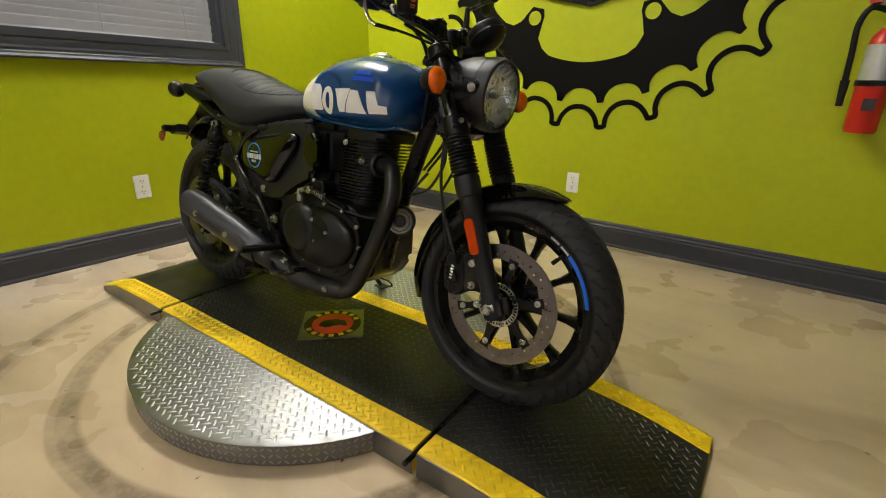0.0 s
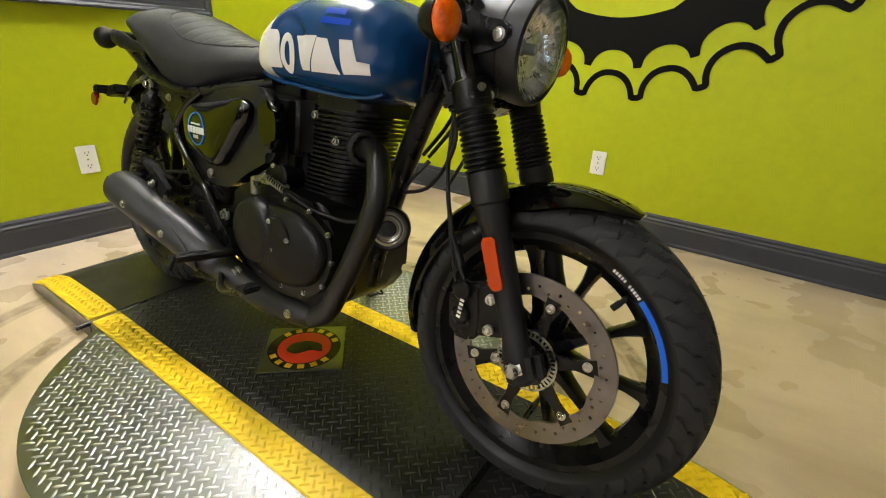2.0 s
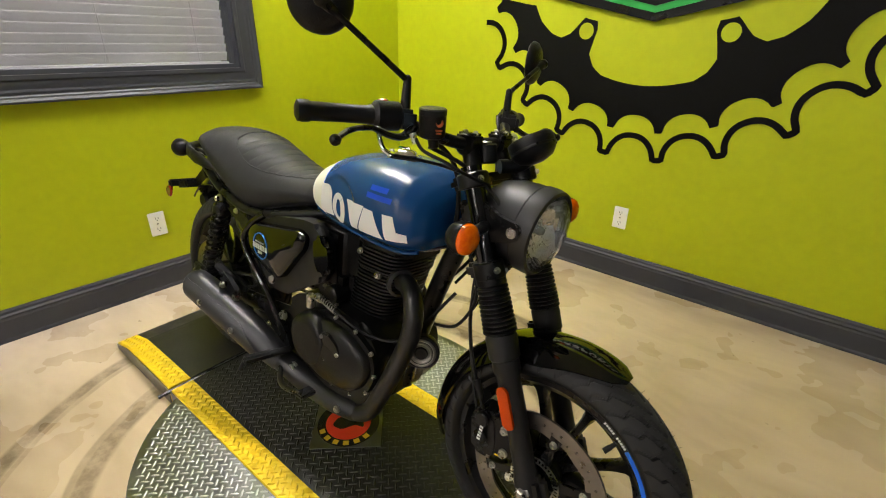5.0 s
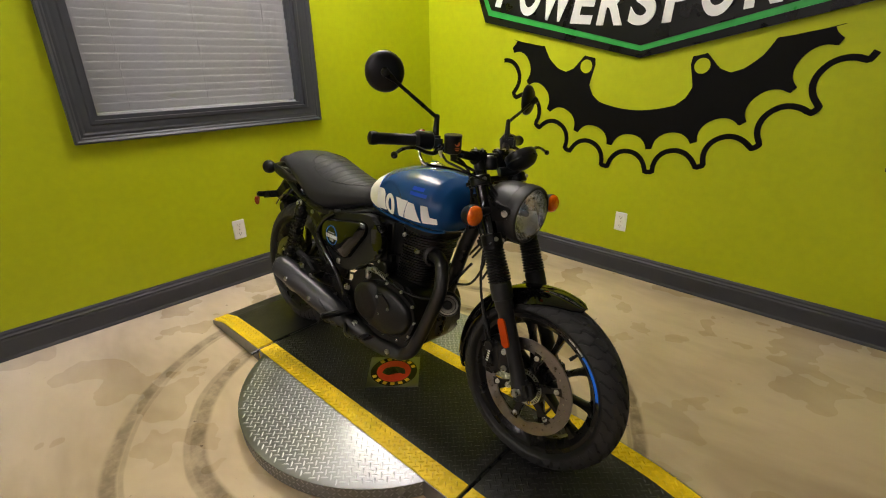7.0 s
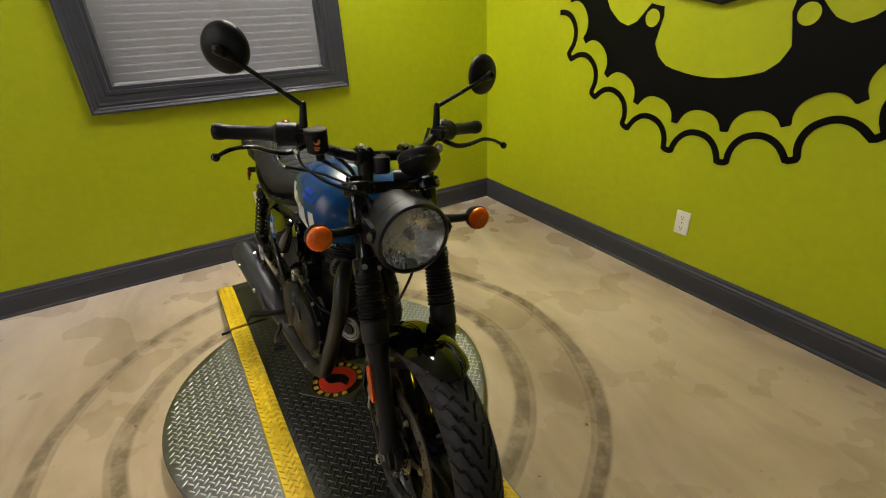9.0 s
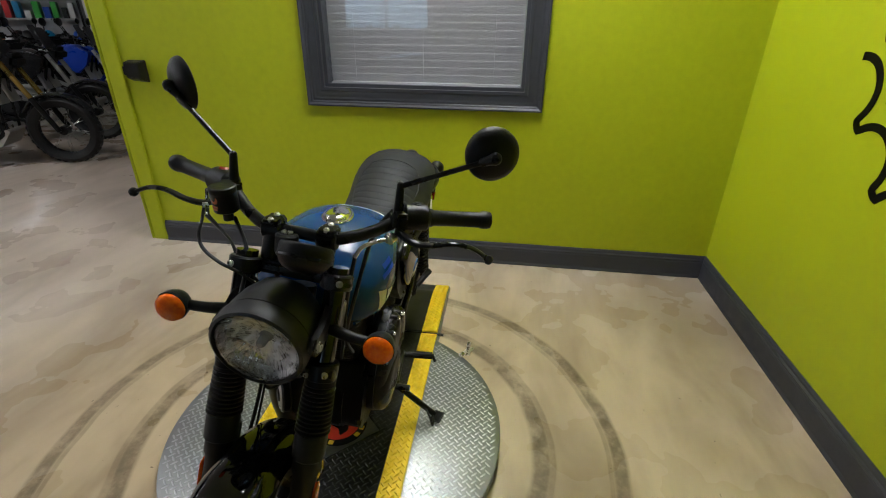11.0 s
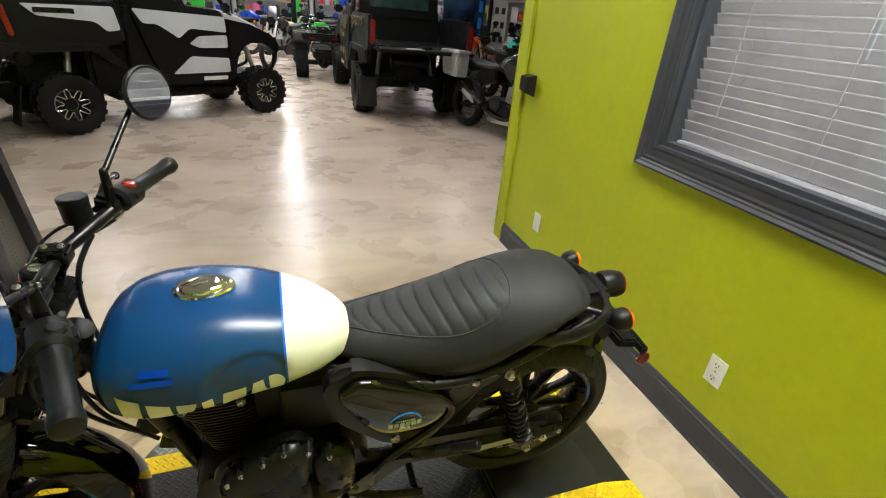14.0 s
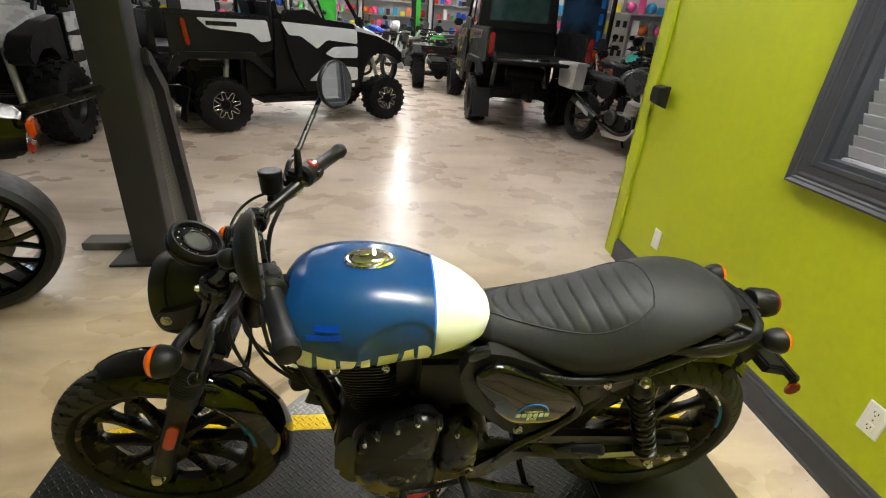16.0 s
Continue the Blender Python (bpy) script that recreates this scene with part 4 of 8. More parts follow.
        # groove faces take the darker sidewall rubber: their shade is put into the colour
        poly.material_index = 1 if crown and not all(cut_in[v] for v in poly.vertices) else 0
    bm = bmnew()
    bm.from_mesh(me)
    bpy.data.meshes.remove(me)
    return bm


def rim_mesh(centre, rim_r, width, hub_r, hub_w):
    """A cast wheel: rim band and hub."""
    bm = bmnew()
    w = width / 2
    lathe(bm, centre, (0, 1, 0), [(rim_r + 0.004, -w), (rim_r + 0.006, -w + 0.004), (rim_r - 0.004, -w + 0.012), (rim_r - 0.022, -w + 0.018), (rim_r - 0.026, 0), (rim_r - 0.022, w - 0.018), (rim_r - 0.004, w - 0.012), (rim_r + 0.006, w - 0.004), (rim_r + 0.004, w), (rim_r - 0.010, w - 0.001), (rim_r - 0.020, w - 0.014), (rim_r - 0.034, w * 0.35), (rim_r - 0.034, -w * 0.35), (rim_r - 0.020, -w + 0.014), (rim_r - 0.010, -w + 0.001)], 96, closed=True)
    lathe(bm, centre, (0, 1, 0), [(0, -hub_w), (hub_r * 0.7, -hub_w), (hub_r, -hub_w * 0.7), (hub_r * 0.8, 0), (hub_r, hub_w * 0.7), (hub_r * 0.7, hub_w), (0, hub_w)], 32)
    return bm


def disc_mesh(c, r0, r1, y, th, holes_at, petals=False):
    """A brake disc, its drilled holes cut right through."""
    bm = bmnew()
    n = 132
    radial = [r0, r0 + 0.009, r0 + 0.016, r0 + 0.024, r1]
    grid = {}
    for s, yy in ((0, y - th / 2), (1, y + th / 2)):
        for i, r in enumerate(radial):
            for k in range(n):
                a = 2 * math.pi * k / n
                rr = r + (0.0018 * math.sin(a * 12) if petals and i == 0 else 0)
                grid[s, i, k] = bm.verts.new(c + V((rr * math.cos(a), yy, rr * math.sin(a))))
    cut = set()
    for k in range(0, n, 3):
        cut.add((1 + (k // 3) % 2, k))
    for k in range(n):
        j = (k + 1) % n
        for i in range(4):
            if (i, k) in cut and i < 4:
                holes = []
                for s in (0, 1):
                    cs = [grid[s, i, k], grid[s, i, j], grid[s, i + 1, j], grid[s, i + 1, k]]
                    mid = (cs[0].co + cs[1].co + cs[2].co + cs[3].co) / 4
                    e1, e2 = (cs[1].co + cs[2].co) / 2 - mid, (cs[2].co + cs[3].co) / 2 - mid
                    hole = [bm.verts.new(mid + (e1 * math.cos(radians(225 + 45 * q)) + e2 * math.sin(radians(225 + 45 * q))) * 0.9) for q in range(8)]
                    for q in range(4):
                        b, o = (q + 1) % 4, [hole[(2 * q + w) % 8] for w in range(3)]
                        for tri in ((cs[q], o[0], o[1]), (cs[q], o[1], cs[b]), (cs[b], o[1], o[2])):
                            bm.faces.new(tri)
                    holes.append(hole)
                for q in range(8):
                    bm.faces.new((holes[0][q], holes[0][(q + 1) % 8], holes[1][(q + 1) % 8], holes[1][q]))
                continue
            for s in (0, 1):
                bm.faces.new((grid[s, i, k], grid[s, i, j], grid[s, i + 1, j], grid[s, i + 1, k]))
        for i in (0, 4):
            bm.faces.new((grid[0, i, k], grid[0, i, j], grid[1, i, j], grid[1, i, k]))
    return bm


def hairs(centre, radius, width, n, seed):
    """Fine rubber moulding hairs left on a new tyre."""
    rnd = random.Random(seed)
    bm = bmnew()
    for k in range(n):
        a = 2 * math.pi * (k + rnd.random() * 0.7) / n
        q = rnd.choice((-0.82, -0.45, 0.45, 0.82)) + rnd.uniform(-0.04, 0.04)
        r = radius - (0.006 if abs(q) < 0.6 else 0.03)
        d = V((math.cos(a), 0, math.sin(a)))
        p = centre + d * r + V((0, q * width / 2, 0))
        e = p + (d + V((rnd.uniform(-0.5, 0.5), q * 0.8, rnd.uniform(-0.5, 0.5)))) * rnd.uniform(0.004, 0.007)
        rod(bm, p, e, 0.0006, 0.0003, 4)
    return bm


def ring_arc(bm, c, r0, r1, y, a0, a1, out, n=24):
    """A thin printed band on the wheel's side."""
    rows = []
    for k in range(n + 1):
        a = radians(a0 + (a1 - a0) * k / n)
        d = V((math.cos(a), 0, math.sin(a)))
        rows.append([c + d * r0 + V((0, y, 0)), c + d * r1 + V((0, y, 0)), c + d * r1 + V((0, y + out * 0.0008, 0)), c + d * r0 + V((0, y + out * 0.0008, 0))])
    return loft(bm, rows)


def wheel(name, centre, radius, width, disc_r, disc_y, phase, front, xf):
    rim_r = 0.216
    bm = rim_mesh(centre, rim_r, width * 0.74, 0.045, 0.06)
    w = part(name, xf(bm), SATIN, bike, "satin black ten-spoke cast wheel")
    for k in range(10):
        a = 2 * math.pi * k / 10 + phase
        d, t = V((math.cos(a), 0, math.sin(a))), V((-math.sin(a), 0, math.cos(a)))
        rows = []
        for f, wt, wy in ((0.032, 0.017, 0.024), (0.075, 0.0105, 0.018), (rim_r * 0.60, 0.0085, 0.014), (rim_r - 0.060, 0.0092, 0.015), (rim_r - 0.038, 0.013, 0.018), (rim_r - 0.022, 0.024, 0.022)):
            c = centre + d * f
            rows.append([c + t * wt * u + V((0, wy * v, 0)) for u, v in ((-1, -0.6), (-0.6, -1), (0.6, -1), (1, -0.6), (1, 0.6), (0.6, 1), (-0.6, 1), (-1, 0.6))])
        part("spoke", xf(loft(bmnew(), rows)), SATIN, w)
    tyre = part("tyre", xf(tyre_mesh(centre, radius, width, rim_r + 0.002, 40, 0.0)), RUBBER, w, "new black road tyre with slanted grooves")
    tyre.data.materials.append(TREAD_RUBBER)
    hb = hairs(centre, radius, width, 190, 3 if front else 4)
    tagged(part("rubber_hairs", xf(hb), RUBBER, w), kind="stuff")
    part("brake_disc", xf(disc_mesh(centre, disc_r - 0.038, disc_r, disc_y, 0.005, 3, True)), DISC, w, "drilled steel brake disc")
    s = 1 if disc_y > 0 else -1
    for k in range(6):
        bm = bmnew()
        a = 2 * math.pi * k / 6 + 0.3
        d, t = V((math.cos(a), 0, math.sin(a))), V((-math.sin(a), 0, math.cos(a)))
        rows = []
        for f, wt in ((0.03, 0.014), (0.06, 0.012), (0.09, 0.008), (disc_r - 0.030, 0.013)):
            c = centre + d * f + V((0, disc_y, 0))
            rows.append([c + t * wt - V((0, 0.003, 0)), c - t * wt - V((0, 0.003, 0)), c - t * wt + V((0, 0.003, 0)), c + t * wt + V((0, 0.003, 0))])
        loft(bm, rows)
        part("carrier_arm", xf(bm), SATIN, w)
        bm = bmnew()
        bolt(bm, centre + V((math.cos(a) * (disc_r - 0.046), disc_y + s * 0.004, math.sin(a) * (disc_r - 0.046))), (0, s, 0), 0.006, 0.006)
        part("disc_bolt", xf(bm), ZINC, w)
    bm = bmnew()
    r0, r1 = 0.042, 0.056
    lathe(bm, centre + V((0, disc_y + s * 0.005, 0)), (0, s, 0), [(r0, 0), (r0, 0.002), (r0 + 0.003, 0.002), (r0 + 0.003, 0)], 60, closed=True)
    lathe(bm, centre + V((0, disc_y + s * 0.005, 0)), (0, s, 0), [(r1 - 0.003, 0), (r1 - 0.003, 0.002), (r1, 0.002), (r1, 0)], 60, closed=True)
    for k in range(40):
        a = 2 * math.pi * k / 40
        box(bm, centre + V((math.cos(a) * (r0 + r1) / 2, disc_y + s * 0.006, math.sin(a) * (r0 + r1) / 2)), (r1 - r0, 0.002, 0.003), (0, -math.degrees(a), 0))
    part("sensor_ring", xf(bm), ZINC, w)
    if front:
        bm = rod(bmnew(), centre + V((0.128, -0.01, 0.150)), centre + V((0.114, -0.030, 0.133)), 0.0045)
        rod(bm, centre + V((0.117, -0.026, 0.137)), centre + V((0.109, -0.035, 0.127)), 0.0055)
        part("valve", xf(bm), RUBBER, w)
    for side, arcs in ((-1, ((11.5, 46),)), (1, ((150, 178),))):
        y = side * (width * 0.37 - 0.001)
        for a0, a1 in arcs:
            part("rim_stripe", xf(ring_arc(bmnew(), centre, rim_r - 0.0075, rim_r + 0.0015, y, a0, a1, side)), BLUE_DECAL, w, "bright blue rim stripe")
            bm = bmnew()
            b0 = a1 + 1 if side < 0 else a0 - 17
            for k in range(11):
                if k == 5:
                    continue
                ring_arc(bm, centre, rim_r - 0.0055, rim_r - 0.0005, y, b0 + k * 1.45, b0 + k * 1.45 + 0.95, side, 2)
            part("rim_print", xf(bm), WHITE_DECAL, w, "small white print marks")
    return w


same = lambda bm: bm
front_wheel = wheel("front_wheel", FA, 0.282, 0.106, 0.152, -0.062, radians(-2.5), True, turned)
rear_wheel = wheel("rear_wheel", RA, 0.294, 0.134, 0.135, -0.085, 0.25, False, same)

# fork legs
for s in (-1, 1):
    y = s * 0.091
    bm = lathe(bmnew(), fork(-0.030, y), UP, [(0, 0), (0.022, 0), (0.027, 0.006), (0.027, 0.05), (0.0228, 0.075), (0.0225, 0.15), (0.0238, 0.165), (0.0238, 0.268), (0.028, 0.278), (0.028, 0.302), (0.0318, 0.306), (0.0322, 0.347), (0.030, 0.355), (0, 0.355)], 28)
    box(bm, fork(0.0, y, 0.008), (0.07, 0.036, 0.062), (0, -21.5, 0), 0.012)
    leg = part("fork_leg", turned(bm), FORK_GREY, bike, "matt charcoal fork lower")
    bm = lathe(bmnew(), fork(0.0, y + s * 0.012), (0, s, 0), [(0, 0), (0.017, 0), (0.017, 0.012), (0.013, 0.014), (0.013, 0.022), (0.009, 0.026), (0, 0.026)], 6 if s < 0 else 20)
    part("axle_nut", turned(bm), ZINC, leg, "bright axle nut")
    prof = [(0.026, 0)]
    n = 11
    for k in range(n):
        h = 0.004 + k * 0.0088
        rr = 0.0345 - 0.0035 * k / n
        prof += [(0.0275, h), (rr, h + 0.0026), (rr, h + 0.0050), (0.0275, h + 0.0076)]
    prof += [(0.028, 0.101), (0.030, 0.103), (0.030, 0.125), (0.022, 0.127)]
    bm = lathe(bmnew(), fork(0.322, y), UP, prof, 28)
    part("gaiter", turned(bm), SOFT_RUBBER, leg, "ribbed black rubber gaiter")
    bm = rod(bmnew(), fork(0.44, y), fork(0.655, y), 0.0205, seg=24)
    part("stanchion", turned(bm), GLOSS, leg, "gloss black upper fork tube")
    bm = slab(bmnew(), rounded([(-0.0125, -0.044), (0.0125, -0.044), (0.0125, 0.044), (-0.0125, 0.044)], 0.010), Matrix.Translation(fork(0.178, y + s * 0.0235, -0.002)) @ Matrix(((FWD.x, UP.x, 0, 0), (0, 0, s, 0), (FWD.z, UP.z, 0, 0), (0, 0, 0, 1))), 0.006, 0.002)
    part("reflector", turned(bm), ORANGE_REFLECTOR, leg, "orange-red side reflector")

# yokes
for nm, s0, hgt, ln in (("lower_yoke", 0.452, 0.036, 0.036), ("top_yoke", 0.628, 0.030, 0.034)):
    bm = bmnew()
    for s in (-1, 1):
        rod(bm, fork(s0 - hgt / 2, s * 0.091), fork(s0 + hgt / 2, s * 0.091), 0.031, seg=24, edge=0.003)
    box(bm, fork(s0, 0, -0.03), (0.06, 0.19, hgt * 0.85), (0, -21.5, 0), 0.008)
    yoke = part(nm, turned(bm), SATIN, bike)
    bm = bmnew()
    for s in (-1, 1):
        bm = bmnew()
        bolt(bm, fork(s0, s * 0.091 + s * 0.014, 0.028), FWD + V((0, s * 0.4, 0)), 0.005, 0.006)
        if nm == "top_yoke":
            lathe(bm, fork(s0 + hgt / 2, s * 0.091), UP, [(0, 0), (0.019, 0), (0.019, 0.006), (0.016, 0.008), (0.007, 0.008), (0.007, 0.004), (0, 0.004)], 20)
        part("yoke_bolt", turned(bm), ZINC, yoke)

# front mudguard
bm = bmnew()
rows = []
R_F = 0.299
for k in range(33):
    a = radians(67 + (193 - 67) * k / 32)
    d = V((math.cos(a), 0, math.sin(a)))
    tip = min(1.0, k / 32 / 0.24)
    w = 0.066 * (0.22 + 0.78 * math.sqrt(1 - (1 - tip) ** 2)) * (1 - 0.3 * max(0, (k / 32 - 0.9) / 0.1))
    drop = (0.034 + 0.010 * math.sin(math.pi * k / 32)) * (0.15 + 0.85 * tip)
    ring = []
    for j in range(13):
        q = -1 + j / 6
        ring.append(FA + d * (R_F - drop * abs(q) ** 2.6) + V((0, w * math.copysign(min(1, abs(q) ** 0.75), q), 0)))
    for j in range(12, -1, -1):
        q = -1 + j / 6
        ring.append(FA + d * (R_F - 0.004 - drop * abs(q) ** 2.6) + V((0, (w - 0.003) * math.copysign(min(1, abs(q) ** 0.75), q), 0)))
    rows.append(ring)
loft(bm, rows)
guard = part("front_mudguard", turned(bm), GLOSS, bike, "gloss black front mudguard")
for s in (-1, 1):
    bm = box(bmnew(), fork(0.275, s * 0.074, -0.012), (0.06, 0.012, 0.045), (0, -21.5, 0), 0.005)
    bolt(bm, fork(0.283, s * 0.081, -0.03), (0, s, 0), 0.005)
    part("mudguard_bracket", turned(bm), SATIN, guard)

# brake caliper behind the disc-side leg
bm = bmnew()
cal = slab(bm, rounded([(-0.03, -0.055), (0.022, -0.058), (0.03, -0.02), (0.026, 0.05), (-0.01, 0.062), (-0.034, 0.03)], 0.014), Matrix.Translation(FA + V((-0.125, -0.087, 0.055))) @ Matrix.Rotation(radians(-6), 4, "Y") @ Matrix(((1, 0, 0, 0), (0, 0, 1, 0), (0, 1, 0, 0), (0, 0, 0, 1))), 0.05, 0.008)
box(bm, FA + V((-0.075, -0.078, 0.07)), (0.07, 0.014, 0.10), (0, -15, 0), 0.006)
rod(bm, FA + V((-0.13, -0.09, 0.09)), FA + V((-0.13, -0.098, 0.09)), 0.017, edge=0.003)
rod(bm, FA + V((-0.128, -0.09, 0.045)), FA + V((-0.128, -0.098, 0.045)), 0.017, edge=0.003)
caliper = part("brake_caliper", turned(bm), SATIN, bike, "black front brake caliper")
for dx, dz in ((-0.073, 0.093), (-0.069, 0.037), (-0.045, -0.005)):
    part("caliper_bolt", turned(bolt(bmnew(), FA + V((dx, -0.092, dz)), (0, -1, 0), 0.0072, 0.008)), ZINC, caliper)
bm = bmnew()
for k in range(5):
    box(bm, FA + V((-0.128 + 0.001 * k, -0.0992, 0.044 + 0.008 * k)), (0.008, 0.0012, 0.0045), (0, 8, 0))
part("caliper_print", turned(bm), WHITE_DECAL, caliper, "white print marks")
bm = tube(bmnew(), [FA + V((-0.135, -0.085, 0.11)), FA + V((-0.165, -0.08, 0.16)), FA + V((-0.2, -0.07, 0.24)), FA + V((-0.215, -0.06, 0.33)), FA + V((-0.185, -0.055, 0.42)), FA + V((-0.13, -0.06, 0.46)), FA + V((-0.16, -0.07, 0.53)), FA + V((-0.235, -0.09, 0.6)), FA + V((-0.30, -0.15, 0.64))], 0.0042, 8)
rod(bm, FA + V((-0.145, -0.083, 0.13)), FA + V((-0.165, -0.08, 0.165)), 0.008)
part("brake_hose", turned(bm), SOFT_RUBBER, bike)
bm = tube(bmnew(), [FA + V((-0.06, -0.075, 0.03)), FA + V((-0.12, -0.08, 0.02)), FA + V((-0.16, -0.075, 0.10)), FA + V((-0.2, -0.065, 0.22)), FA + V((-0.225, -0.05, 0.34)), FA + V((-0.23, -0.03, 0.43))], 0.0028, 6)
part("sensor_lead", turned(bm), SOFT_RUBBER, bike)

MATT_SHELL = shader("matt_black_lamp_shell", (0.012, 0.012, 0.0125), 0.48, vary=0.15, scale=30, bump=0.04, bump_scale=500)
# headlamp
HL = V((1.216, -0.004, 0.780))
HD = V((math.cos(radians(-7)), 0, math.sin(radians(-7))))
bm = lathe(bmnew(), HL - HD * 0.085, HD, [(0, 0), (0.03, 0.001), (0.053, 0.008), (0.071, 0.028), (0.082, 0.06), (0.0862, 0.095), (0.0865, 0.113), (0.0852, 0.114), (0.0852, 0.117), (0.0888, 0.118), (0.0892, 0.138), (0.0862, 0.150), (0.081, 0.153), (0.078, 0.149), (0.078, 0.12)], 64)
lamp = part("headlamp", turned(bm), MATT_SHELL, bike, "round satin black headlamp")
bm = bmnew()
side_h, up_h = V((0, 1, 0)), V((-HD.z, 0, HD.x))
rnd_h = random.Random(8)
bowl = [(0.012, 0.111), (0.020, 0.112), (0.029, 0.1138), (0.038, 0.1162), (0.046, 0.119), (0.053, 0.1225), (0.060, 0.127), (0.068, 0.1335), (0.0778, 0.146)]
n_f = 44
for i in range(len(bowl) - 1):
    (r0, h0), (r1, h1) = bowl[i], bowl[i + 1]
    for k in range(n_f):
        quad = []
        rough_f = 0.0012 if i < 4 else 0.0022
        tip_a, tip_b = rnd_h.uniform(-rough_f, rough_f), rnd_h.uniform(-rough_f, rough_f)
        for r, h, a in ((r0, h0, k), (r0, h0, k + 1), (r1, h1, k + 1), (r1, h1, k)):
            an = 2 * math.pi * a / n_f
            hh = h + (tip_a if r == r0 else tip_b) * (1 if a == k else -1)
            quad.append(bm.verts.new(HL - HD * 0.085 + HD * hh + (side_h * math.cos(an) + up_h * math.sin(an)) * r))
        bm.faces.new(quad)
part("reflector_bowl", turned(bm), BOWL, lamp, "chromed faceted reflector", smooth=False)
bm = lathe(bmnew(), HL - HD * 0.085, HD, [(0.0125, 0.107), (0.0125, 0.113), (0.009, 0.116), (0.009, 0.132), (0.006, 0.138), (0, 0.138)], 16)
part("bulb", turned(bm), shader("bulb_grey", (0.4, 0.4, 0.4), 0.2), lamp)
bm = lathe(bmnew(), HL - HD * 0.085, HD, [(0.0782, 0.146), (0.075, 0.153), (0.057, 0.163), (0.029, 0.169), (0, 0.171), (0, 0.1685), (0.029, 0.1665), (0.057, 0.1605), (0.075, 0.1505), (0.0775, 0.1455)], 64)
lens = part("lens", turned(bm), CLEAR, lamp, "clear domed lens")
lens.visible_shadow = False
for s in (-1, 1):
    bm = slab(bmnew(), rounded([(1.140, 0.832), (1.176, 0.828), (1.222, 0.806), (1.266, 0.800), (1.272, 0.776), (1.250, 0.762), (1.205, 0.752), (1.150, 0.752)], 0.014), side_frame(s * 0.084, s), 0.013, 0.004)
    box(bm, V((1.158, s * 0.098, 0.79)), (0.040, 0.024, 0.070), (0, -20, 0), 0.007)
    br = part("headlamp_bracket", turned(bm), SATIN, bike, "black headlamp ear")
    part("bracket_bolt", turned(bolt(bmnew(), V((1.250, s * 0.097, 0.782)), (0, s, 0), 0.008, 0.006)), ZINC, br)
    bm = rod(bmnew(), V((1.212, s * 0.058, 0.706)), V((1.236, s * 0.066, 0.700)), 0.012, edge=0.003)
    low = part("lamp_stay", turned(bm), SATIN, bike)
    part("stay_bolt", turned(bolt(bmnew(), V((1.232, s * 0.070, 0.696)), (0.5, s, 0), 0.006, 0.006)), ZINC, low)


def indicator(base, tip, facing, xf, rear=False):
    """A stalk with a bullet-shaped body and a domed amber lens."""
    base, tip, facing = V(base), V(tip), V(facing).normalized()
    bm = tube(bmnew(), [base, base.lerp(tip, 0.5), tip - facing * 0.012], 0.011, 12, radii=[0.0125, 0.0105, 0.0095])
    ind = part("indicator", xf(bm), PLASTIC, bike, "black indicator with an amber lens" if not rear else "black rear indicator with a red-amber lens")
    bm = lathe(bmnew(), tip - facing * 0.034, facing, [(0, 0), (0.012, 0.002), (0.022, 0.010), (0.028, 0.022), (0.030, 0.034), (0.030, 0.038), (0.0, 0.038)], 28)
    part("housing", xf(bm), PLASTIC, ind)
    bm = lathe(bmnew(), tip + facing * 0.0042, facing, [(0, 0), (0.0285, 0), (0.0285, 0.004), (0.026, 0.010), (0.018, 0.016), (0.008, 0.018), (0, 0.0185)], 28)
    lens = part("lens", xf(bm), ORANGE_LENS, ind, "amber dimpled lens")
    return ind


ORANGE_LENS = shader("dimpled_amber_lens", (1.0, 0.115, 0.0), 0.12, spec=0.4, vary=0.15, scale=150, coat=0.4, bump=0.35, bump_scale=300, second=(1.0, 0.20, 0.0))
for s in (-1, 1):
    indicator((1.190, s * 0.095, 0.780), (1.220, s * 0.200, 0.782), (1, 0, 0.02), turned)
    indicator((0.02, s * 0.055, 0.730), (-0.058, s * 0.124, 0.741), (-1, 0, 0.0), same, True)

# instrument
IC = V((1.184, 0.046, 0.930))
ID = V((-0.55, 0, 0.84)).normalized()


def clock_size(bm):
    bm.transform(Matrix.Translation(IC) @ Matrix.Scale(0.84, 4) @ Matrix.Translation(-IC))
    return turned(bm)


bm = lathe(bmnew(), IC - ID * 0.045, ID, [(0, 0), (0.02, 0.0), (0.042, 0.008), (0.054, 0.022), (0.058, 0.042), (0.058, 0.056), (0.055, 0.060), (0.050, 0.058), (0.048, 0.050), (0, 0.050)], 44)
clock = part("instrument", clock_size(bm), PLASTIC, bike, "round black instrument pod")
side_u = V((0, 1, 0))
up_v = ID.cross(side_u)
bm = lathe(bmnew(), IC + ID * 0.0052, ID, [(0, 0.0004), (0.0475, 0.0004), (0.0475, 0), (0, 0)], 40)
part("dial_face", clock_size(bm), GLOSS, clock, "glossy black dial face")
bm = lathe(bmnew(), IC + ID * 0.0056, ID, [(0.026, 0), (0.026, 0.003), (0.031, 0.003), (0.031, 0)], 40, closed=True)
part("bezel_ring", clock_size(bm), SATIN, clock)
bm = lathe(bmnew(), IC + ID * 0.0054, ID, [(0, 0.002), (0.0255, 0.002), (0.0255, 0), (0, 0)], 36)
part("screen", clock_size(bm), DIM_SCREEN, clock, "grey-green screen")
bm = bmnew()
for k in range(9):
    a = radians(200 - k * 27.5)
    c = IC + ID * 0.006 + (side_u * math.cos(a) - up_v * math.sin(a)) * 0.040
    rod(bm, c, c + ID * 0.0006, 0.0013, seg=8)
